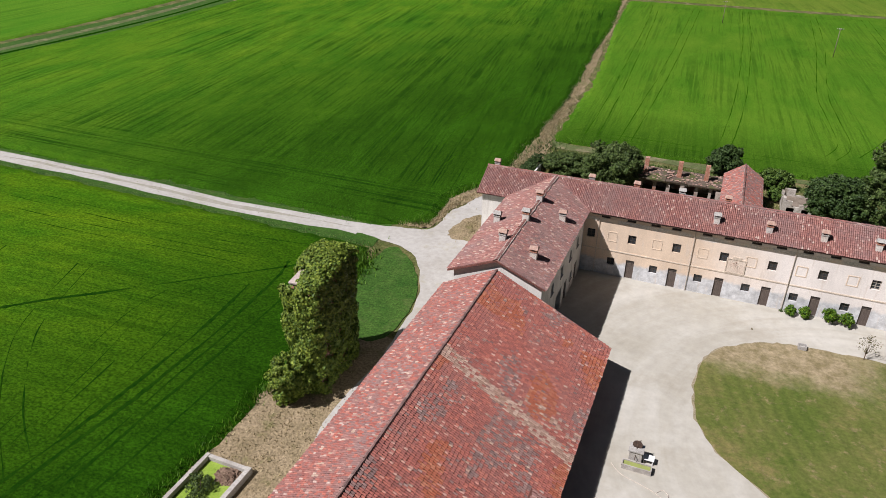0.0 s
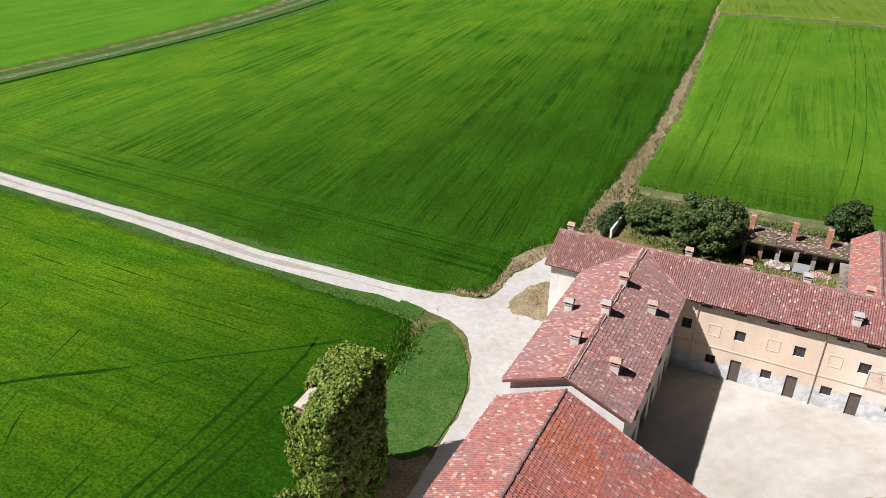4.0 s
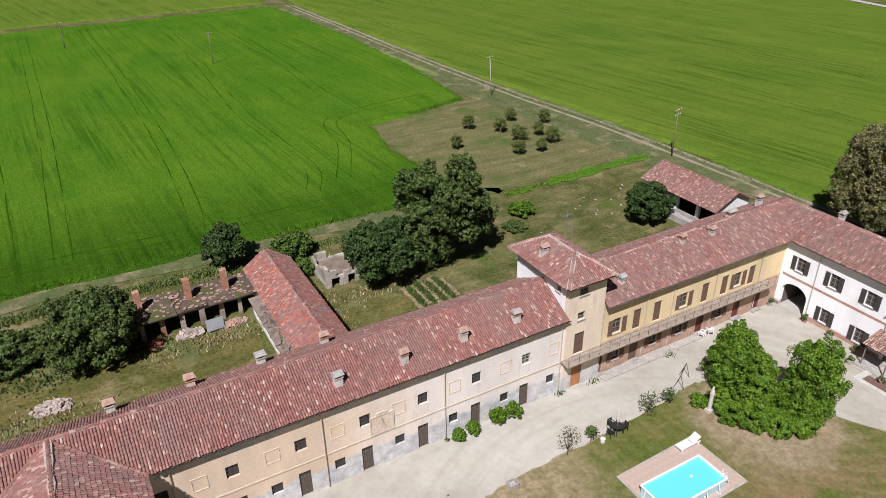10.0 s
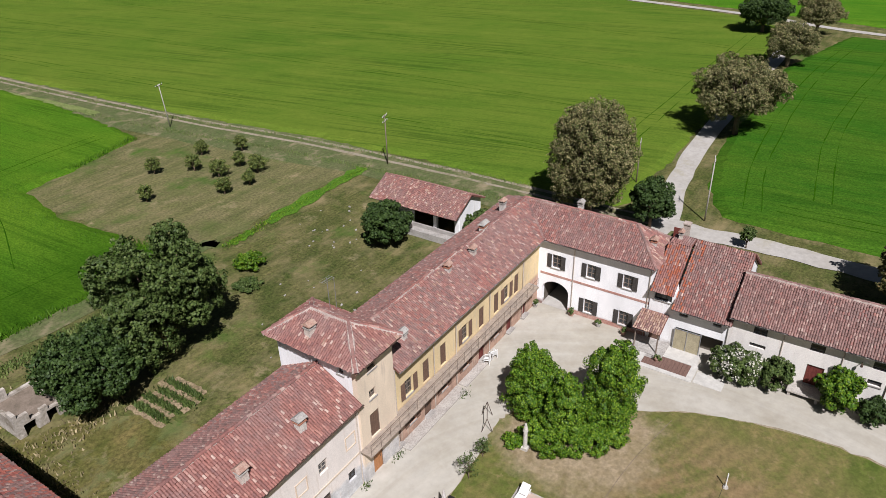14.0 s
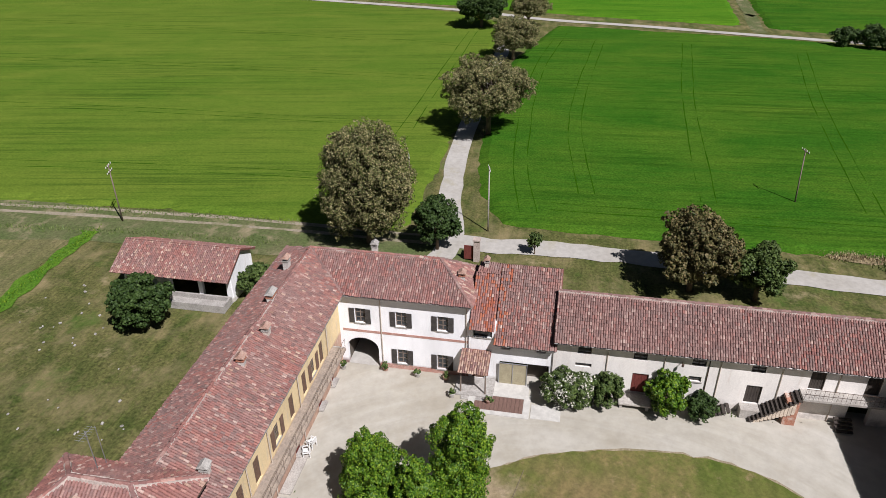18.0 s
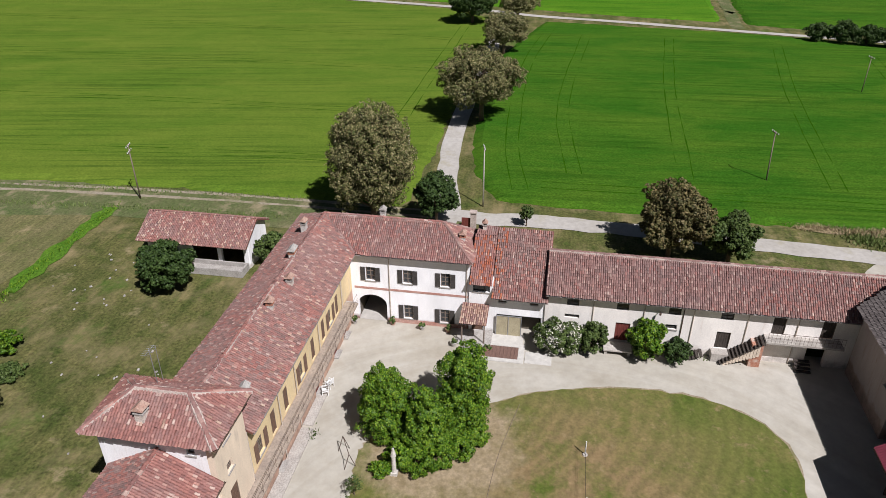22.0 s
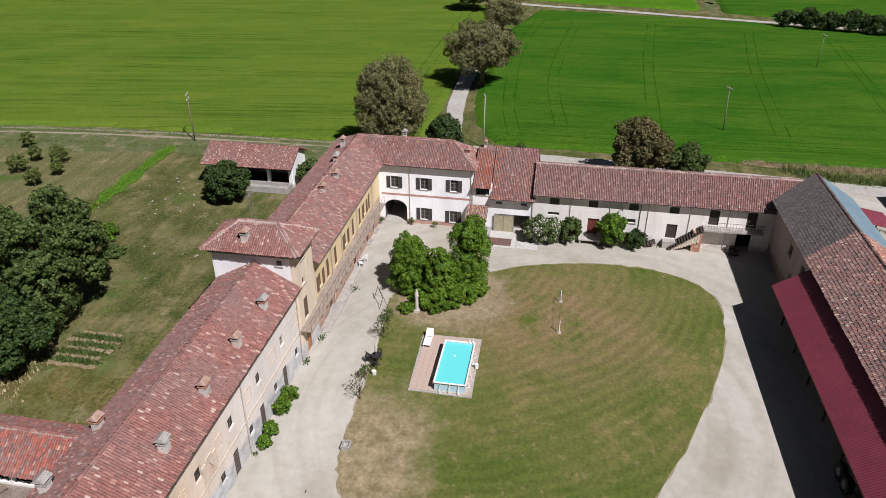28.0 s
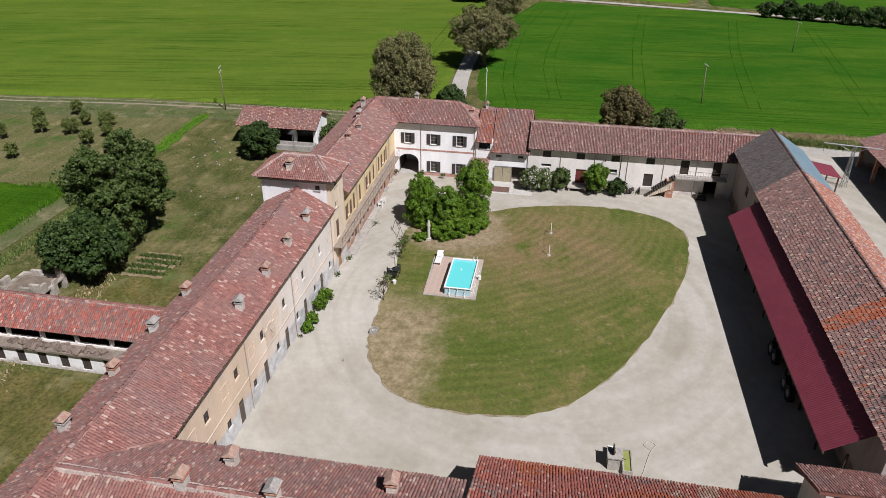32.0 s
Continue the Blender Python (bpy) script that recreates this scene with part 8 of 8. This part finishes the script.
ant = thing("antenna", "thin metal roof antenna behind the tower", "antenna", at=(22.4, 67.4, 11.3))
part("mast", rods(((0, 0, -0.4), (0, 0, 2.0), 0.025), ((0.8, 0.2, -1.2), (0.85, 0.2, 1.5), 0.02), sides=6), GREYSTEEL, ant)
bm = rods(((-0.5, 0, 1.85), (0.5, 0, 1.85), 0.014), sides=5)
for k in range(7):
    rod(bm, (-0.45 + k * 0.15, -0.25, 1.85), (-0.45 + k * 0.15, 0.25, 1.85), 0.01, sides=4)
part("aerial", bm, GREYSTEEL, ant)

# ---- pool and its terrace ----
patio = tagged(part("terrace", prism([(17.1, 49.0), (24.6, 49.15), (24.5, 54.2), (17.2, 53.95)], 0.05, 0.13), CONCRETE), "low paved terrace round the pool", "terrace", kind="structure")
slabs = []
for i in range(14):
    for j in range(9):
        x, y = 17.35 + i * 0.505, 49.28 + j * 0.515
        slabs.append((x, y))
me = None
for x, y in slabs:
    if me is None:
        s = part("paving_slab", boxes((0, 0, 0, 0.499, 0.509, 0.03)), PAVING, patio)
        me = s.data
    else:
        s = part("paving_slab", me, None, patio)
    s.matrix_basis = pose(x, y, 0.132, 0, 0, random.uniform(-0.5, 0.5))
pool = thing("swimming_pool", "turquoise frame pool with white rim on the terrace", "pool", at=(20.1, 50.75, 0.16))
pool.scale = (0.96, 0.9, 0.9)
part("liner", boxes((-2.75, -1.33, 0, -2.69, 1.33, 0.92), (2.69, -1.33, 0, 2.75, 1.33, 0.92), (-2.69, -1.33, 0, 2.69, -1.27, 0.92), (-2.69, 1.27, 0, 2.69, 1.33, 0.92), (-2.69, -1.27, 0, 2.69, 1.27, 0.05)), POOLLINER, pool)
part("water", boxes((-2.685, -1.265, 0.06, 2.685, 1.265, 0.8)), water_m, pool, "clear turquoise water")
part("rim", rods(((-2.8, -1.36, 0.93), (2.8, -1.36, 0.93), 0.075), ((-2.8, 1.36, 0.93), (2.8, 1.36, 0.93), 0.075), ((-2.8, -1.36, 0.93), (-2.8, 1.36, 0.93), 0.075), ((2.8, -1.36, 0.93), (2.8, 1.36, 0.93), 0.075)), WHITEPLASTIC, pool)
for sx, sy in [(-2.8, -0.8), (-2.8, 0.0), (-2.8, 0.8), (2.8, -0.6), (2.8, 0.6)] + [(x, s) for x in (-2.0, -0.8, 0.8, 2.0) for s in (-1.36, 1.36)]:
    o = Vector((0.3 if sx == 2.8 else -0.3, 0)) if abs(sx) == 2.8 else Vector((0, 0.3 if sy > 0 else -0.3))
    part("leg", rods(((sx, sy, 0.9), (sx + o.x, sy + o.y, 0.0), 0.03), ((sx, sy, 0.02), (sx + o.x, sy + o.y, 0.02), 0.025), sides=6), WHITEPLASTIC, pool)
lad = part("ladder", rods(((2.5, -0.9, 0), (2.72, -0.9, 1.45), 0.025), ((3.25, -0.9, 0), (2.78, -0.9, 1.45), 0.025), ((2.5, -1.25, 0), (2.72, -1.25, 1.45), 0.025), ((3.25, -1.25, 0), (2.78, -1.25, 1.45), 0.025)), WHITEPLASTIC, pool)
for k in range(3):
    part("ladder_step", boxes((3.12 - k * 0.13, -1.25, 0.3 + k * 0.33, 3.26 - k * 0.13, -0.9, 0.34 + k * 0.33)), WHITEPLASTIC, lad)
part("filter_pump", rods(((0.6, -1.85, 0), (0.6, -1.85, 0.45), 0.17), ((0.6, -1.85, 0.3), (0.6, -1.4, 0.4), 0.04)), WHITEPLASTIC, pool)
part("floating_dispenser", rods(((0.9, 0.2, 0.79), (0.9, 0.2, 0.88), 0.1)), WHITEPLASTIC, pool)

lounger = thing("sun_lounger", "white plastic sun lounger on the terrace", "sun lounger", at=(23.5, 53.55, 0.16), turn=0)
part("frame", boxes((-0.95, -0.32, 0.26, 0.95, -0.26, 0.32), (-0.95, 0.26, 0.26, 0.95, 0.32, 0.32)), WHITEPLASTIC, lounger)
part("seat", boxes(*[(-0.95 + k * 0.11, -0.26, 0.27, -0.86 + k * 0.11, 0.26, 0.31) for k in range(11)]), WHITEPLASTIC, lounger)
part("backrest", slab([(0.28, -0.3, 0.32), (0.28, 0.3, 0.32), (0.92, 0.3, 0.72), (0.92, -0.3, 0.72)], 0.04), WHITEPLASTIC, lounger)
for sx in (-0.8, 0.8):
    for sy in (-0.29, 0.29):
        part("leg", boxes((sx - 0.04, sy - 0.03, 0, sx + 0.04, sy + 0.03, 0.26)), WHITEPLASTIC, lounger)

# ---- garden furniture ----
table = thing("garden_table", "black metal garden table with a closed pale parasol", "table", at=(20.1, 57.2, 0.06))
part("tabletop", rods(((0, 0, 0.7), (0, 0, 0.74), 0.42), sides=20), BLACKPAINT, table)
for k in range(4):
    a = math.pi / 4 + k * math.pi / 2
    part("leg", rods(((0.35 * math.cos(a), 0.35 * math.sin(a), 0.7), (0.48 * math.cos(a), 0.48 * math.sin(a), 0), 0.025), sides=6), BLACKPAINT, table)
para = part("parasol", rods(((0, 0, 0), (0, 0, 2.2), 0.025), sides=6), GREYSTEEL, table)
part("canopy", rods(((0, 0, 1.1), (0, 0, 1.5), 0.09, 0.15), ((0, 0, 1.5), (0, 0, 2.2), 0.15, 0.03), sides=10), surface("folded parasol cloth", (0.62, 0.58, 0.55), (0.5, 0.46, 0.44), 3.0), para)


def chair(at, turn, mat, label, group):
    ob = thing("garden_chair", label, "chair", group, at=at, turn=turn)
    part("seat", boxes((-0.25, -0.25, 0.42, 0.25, 0.25, 0.46)), mat, ob)
    part("backrest", boxes((-0.25, 0.24, 0.47, -0.2, 0.28, 0.9), (0.2, 0.24, 0.47, 0.25, 0.28, 0.9), (-0.2, 0.24, 0.82, 0.2, 0.28, 0.9), *[(-0.17 + 0.09 * k, 0.245, 0.47, -0.12 + 0.09 * k, 0.275, 0.82) for k in range(4)]), mat, ob)
    part("armrest", boxes((-0.3, -0.22, 0.64, -0.24, 0.24, 0.68)), mat, ob)
    part("armrest", boxes((0.24, -0.22, 0.64, 0.3, 0.24, 0.68)), mat, ob)
    for sx in (-0.24, 0.24):
        for sy in (-0.23, 0.23):
            part("leg", boxes((sx - 0.025, sy - 0.025, 0, sx + 0.025, sy + 0.025, 0.42 if sy > 0 else 0.64)), mat, ob)
    return ob


first = chair((20.1, 57.85, 0.06), 0, BLACKPAINT, "black metal garden chair at the table", "chairs round the garden table")
first.scale = (0.82, 0.82, 0.85)
for x, y, a in ((20.75, 57.15, -90), (19.5, 57.2, 90)):
    copy_thing(first, pose(x, y, 0.06, 0, 0, a))
first = chair((34.7, 62.55, 0.012), 200, WHITEPLASTIC, "white plastic garden chair by the yellow wall", "white chairs by the wall")
copy_thing(first, pose(35.6, 62.5, 0.012, 0, 0, 160))
stool = tagged(part("stool", rods(((18.6, 57.0, 0.06), (18.6, 57.0, 0.4), 0.16, 0.2)), WHITEPLASTIC), "small white plastic stool on the lawn", "stool")

# ---- statue, trough, net posts, hatch, pots ----
bm = boxes((27.55, 55.2, 0.06, 28.05, 55.7, 0.3))
rod(bm, (27.8, 55.45, 0.3), (27.8, 55.45, 1.75), 0.17, 0.14, 12)
rod(bm, (27.8, 55.45, 1.75), (27.8, 55.45, 2.15), 0.2, 0.12, 12)
rod(bm, (27.8, 55.45, 2.15), (27.8, 55.45, 2.4), 0.11, 0.08, 10)
tagged(part("statue", bm, surface("weathered white stone", (0.6, 0.57, 0.52), (0.46, 0.43, 0.39), 4.0), smooth=False), "weathered white stone statue on a slim column", "statue")
tr = boxes((10.25, 56.6, 0.06, 10.33, 57.2, 0.42), (10.87, 56.6, 0.06, 10.95, 57.2, 0.42), (10.33, 56.6, 0.06, 10.87, 56.68, 0.42), (10.33, 57.12, 0.06, 10.87, 57.2, 0.42), (10.33, 56.68, 0.06, 10.87, 57.12, 0.2))
tagged(part("stone_trough", tr, STONE), "small square stone trough on the lawn", "trough")
for y, x in ((42.7, 26.8), (42.7, 31.7)):
    p = thing("net_post", "white net post on a round concrete foot", "post", "net posts of the lawn", at=(x, y, 0.06))
    part("post", rods(((0, 0, 0.1), (0, 0, 1.25), 0.04)), WHITEPLASTIC, p)
    part("foot", rods(((0, 0, 0), (0, 0, 0.1), 0.2, 0.16), sides=14), CONCRETE, p)
bm = bmesh.new()
for k in range(25):
    rod(bm, (26.85 + k * 0.2, 42.75, 0.85), (26.85 + k * 0.2, 42.75, 1.2), 0.003, sides=3)
for k in range(5):
    rod(bm, (26.85, 42.75, 0.85 + k * 0.08), (31.65, 42.75, 0.85 + k * 0.08), 0.003, sides=3)
tagged(part("net", bm, BLACKPAINT), "thin dark net between the white posts", "net")
hatch = thing("cellar_hatch", "brown plank cellar hatch framed in pale stone", "hatch", at=(42.2, 50.05, 0.0))
part("surround", boxes((-1.25, -2.35, 0.0, 1.25, -1.85, 0.09), (-1.25, 1.85, 0.0, 1.25, 2.35, 0.09), (-1.25, -1.85, 0.0, -0.82, 1.85, 0.09), (0.82, -1.85, 0.0, 1.25, 1.85, 0.09)), PALESTONE, hatch)
for k in range(12):
    part("plank", boxes((-0.8, -1.84 + k * 0.307, 0.02, 0.8, -1.55 + k * 0.307, 0.075)), CARPETBRICK, hatch)
tagged(part("footpath", boxes((41.1, 45.4, 0.0, 42.6, 47.6, 0.05), (43.5, 47.9, 0.0, 44.8, 52.0, 0.05)), PALESTONE), "pale stone flags before the gateway", "paving", kind="structure")
for i, (x, y) in enumerate([(44.2, 62.95), (44.6, 59.5), (44.3, 56.8), (44.3, 54.5), (42.4, 53.7), (42.2, 50.8)]):
    p = thing("flower_pot", "round terracotta pot with a small plant", "flower pot", "pots along the white house", at=(x, y, 0.012))
    part("pot", rods(((0, 0, 0), (0, 0, 0.34), 0.17, 0.25), ((0, 0, 0.34), (0, 0, 0.4), 0.28), sides=14), CAPTILE if i % 2 else STONE, p)
    rng = np.random.default_rng(i)
    q, nn = lobes_points([(0, 0, 0.5, 0.24, 0.24, 0.2)], 90, rng)
    part("plant", leaves_mesh("plant", q, 0.14, LEAF_OLIVE, rng, nn), None, p)

# ---- pump and trough in the court corner ----
pump = thing("farm_pump", "old white water pump with a tank and hose", "water pump", at=(-0.9, 37.0, 0.012))
pump.scale = (0.82, 0.82, 0.82)
part("housing", boxes((-0.75, -0.2, 0, 0.35, 0.75, 1.25), ), CONCRETE, pump)
part("roof_cap", boxes((-0.85, -0.3, 1.25, 0.45, 0.85, 1.36)), STONE, pump)
part("fly_wheel", rods(((-0.2, 0.3, 1.7), (-0.2, 0.38, 1.7), 0.42), sides=18), IRON, pump, "rusty iron pump wheel")
part("axle", rods(((-0.2, 0.2, 1.36), (-0.2, 0.34, 1.75), 0.05), sides=6), IRON, pump)
part("tank", boxes((-1.2, -1.25, 0, 1.35, -1.15, 0.5), (-1.2, -0.55, 0, 1.35, -0.45, 0.5), (-1.2, -1.15, 0, -1.1, -0.55, 0.5), (1.25, -1.15, 0, 1.35, -0.55, 0.5), (-1.1, -1.15, 0, 1.25, -0.55, 0.15)), CONCRETE, pump, "long trough of green water")
part("water", boxes((-1.09, -1.14, 0.15, 1.24, -0.56, 0.38)), YELLOWPAINT, pump)
part("bench", boxes((0.42, 0.0, 0.5, 1.4, 0.7, 0.58), (0.5, 0.05, 0, 0.58, 0.65, 0.5), (1.25, 0.05, 0, 1.33, 0.65, 0.5)), WHITEPLASTIC, pump)
part("spout", rods(((0.0, 0.4, 1.3), (0.0, 0.4, 2.2), 0.04), ((-0.2, -0.2, 0.9), (-0.2, -0.7, 0.8), 0.035), sides=6), IRON, pump)
hose = bpy.data.curves.new("hose", "CURVE")
hose.dimensions, hose.bevel_depth = "3D", 0.025
sp = hose.splines.new("POLY")
hp = smooth_outline([(-2.6, 36.2), (-1.8, 35.4), (-0.6, 35.0), (0.6, 34.6), (1.3, 34.2), (1.6, 34.6), (1.2, 35.0), (0.8, 34.6)], 6, closed=False)
sp.points.add(len(hp) - 1)
for q, (x, y) in zip(sp.points, hp):
    q.co = (x, y, 0.04, 1)
hose.materials.append(COPPERPIPE)
tagged(new("hose", hose), "pale garden hose lying on the gravel", "hose")
line = bpy.data.curves.new("rope", "CURVE")
line.dimensions, line.bevel_depth = "3D", 0.013
sp = line.splines.new("POLY")
hp = smooth_outline([(36.0, 47.6), (31, 48.6), (27, 49.0), (24.9, 49.0)], 6, closed=False)
sp.points.add(len(hp) - 1)
for q, (x, y) in zip(sp.points, hp):
    q.co = (x, y, 0.085, 1)
line.materials.append(WOOD)
tagged(new("rope", line), "thin pale water hose across the lawn", "hose")
# gate added by guess; the red mark was later taken for a brick chimney
gate = thing("entrance_gate", "guessed red gate leaf beside a stone pillar", "gate", at=(63.0, 54.8, 0))
part("pillar", boxes((-0.3, -0.3, 0, 0.3, 0.3, 2.4), (-0.38, -0.38, 2.4, 0.38, 0.38, 2.55)), MORTAR, gate)
part("gate_leaf", boxes((-0.05, 0.32, 0.15, 0.03, 1.3, 1.7)), REDDOOR, gate)
swing = thing("garden_swing", "thin metal frame of an old garden swing", "swing", at=(28.6, 59.0, 0.012), turn=30)
part("frame", rods(((-0.9, -0.4, 0), (-0.9, 0, 1.3), 0.025), ((-0.9, 0.4, 0), (-0.9, 0, 1.3), 0.025), ((0.9, -0.4, 0), (0.9, 0, 1.3), 0.025), ((0.9, 0.4, 0), (0.9, 0, 1.3), 0.025), ((-0.9, 0, 1.3), (0.9, 0, 1.3), 0.025), sides=6), IRON, swing)
# tyres and machines under the canopy
for k, x in enumerate((8.0, 9.2, 12.5, 13.6)):
    w = thing("tractor_wheel", "large black tractor wheel leaning under the canopy", "wheel", "wheels under the canopy", at=(x, 23.9, 0.012))
    part("tyre", rods(((0, -0.2, 0.65), (0, 0.2, 0.65), 0.65), sides=22), RUBBER, w)
    part("rim", rods(((0, -0.21, 0.65), (0, 0.21, 0.65), 0.32), sides=16), GREYSTEEL, w)

# ---- single tiles of the stable roof nearest the camera's way ----
rng = np.random.default_rng(21)
a, u, v, n, gu, gv = tiles_on(ST_E, rng)
ok = (gu > 30.0) & (gu < 33.0) & (gv > 7.0) & (gv < 11.2)
verts = []
for sv, w, base in ((-0.166, 0.083, 0.045), (0.166, 0.069, 0.012)):
    for c, h in ARC:
        verts.append((c * w, sv, h * w * 0.78 + base))
one = mesh_of("tile", verts, [(i, i + 1, i + 6, i + 5) for i in range(4)], TILE_SINGLE)
frame_m = Matrix((u, v, n)).transposed().to_4x4()
holder = [o for o in stable.children if o.name.startswith("roof")][0]
for x, y in zip(gu[ok], gv[ok]):
    t = part("tile", one, None, holder)
    t.matrix_basis = Matrix.Translation(a + u * float(x) + v * float(y)) @ frame_m @ pose(0, 0, 0, 0, 0, float(rng.normal(0, 1.5)))
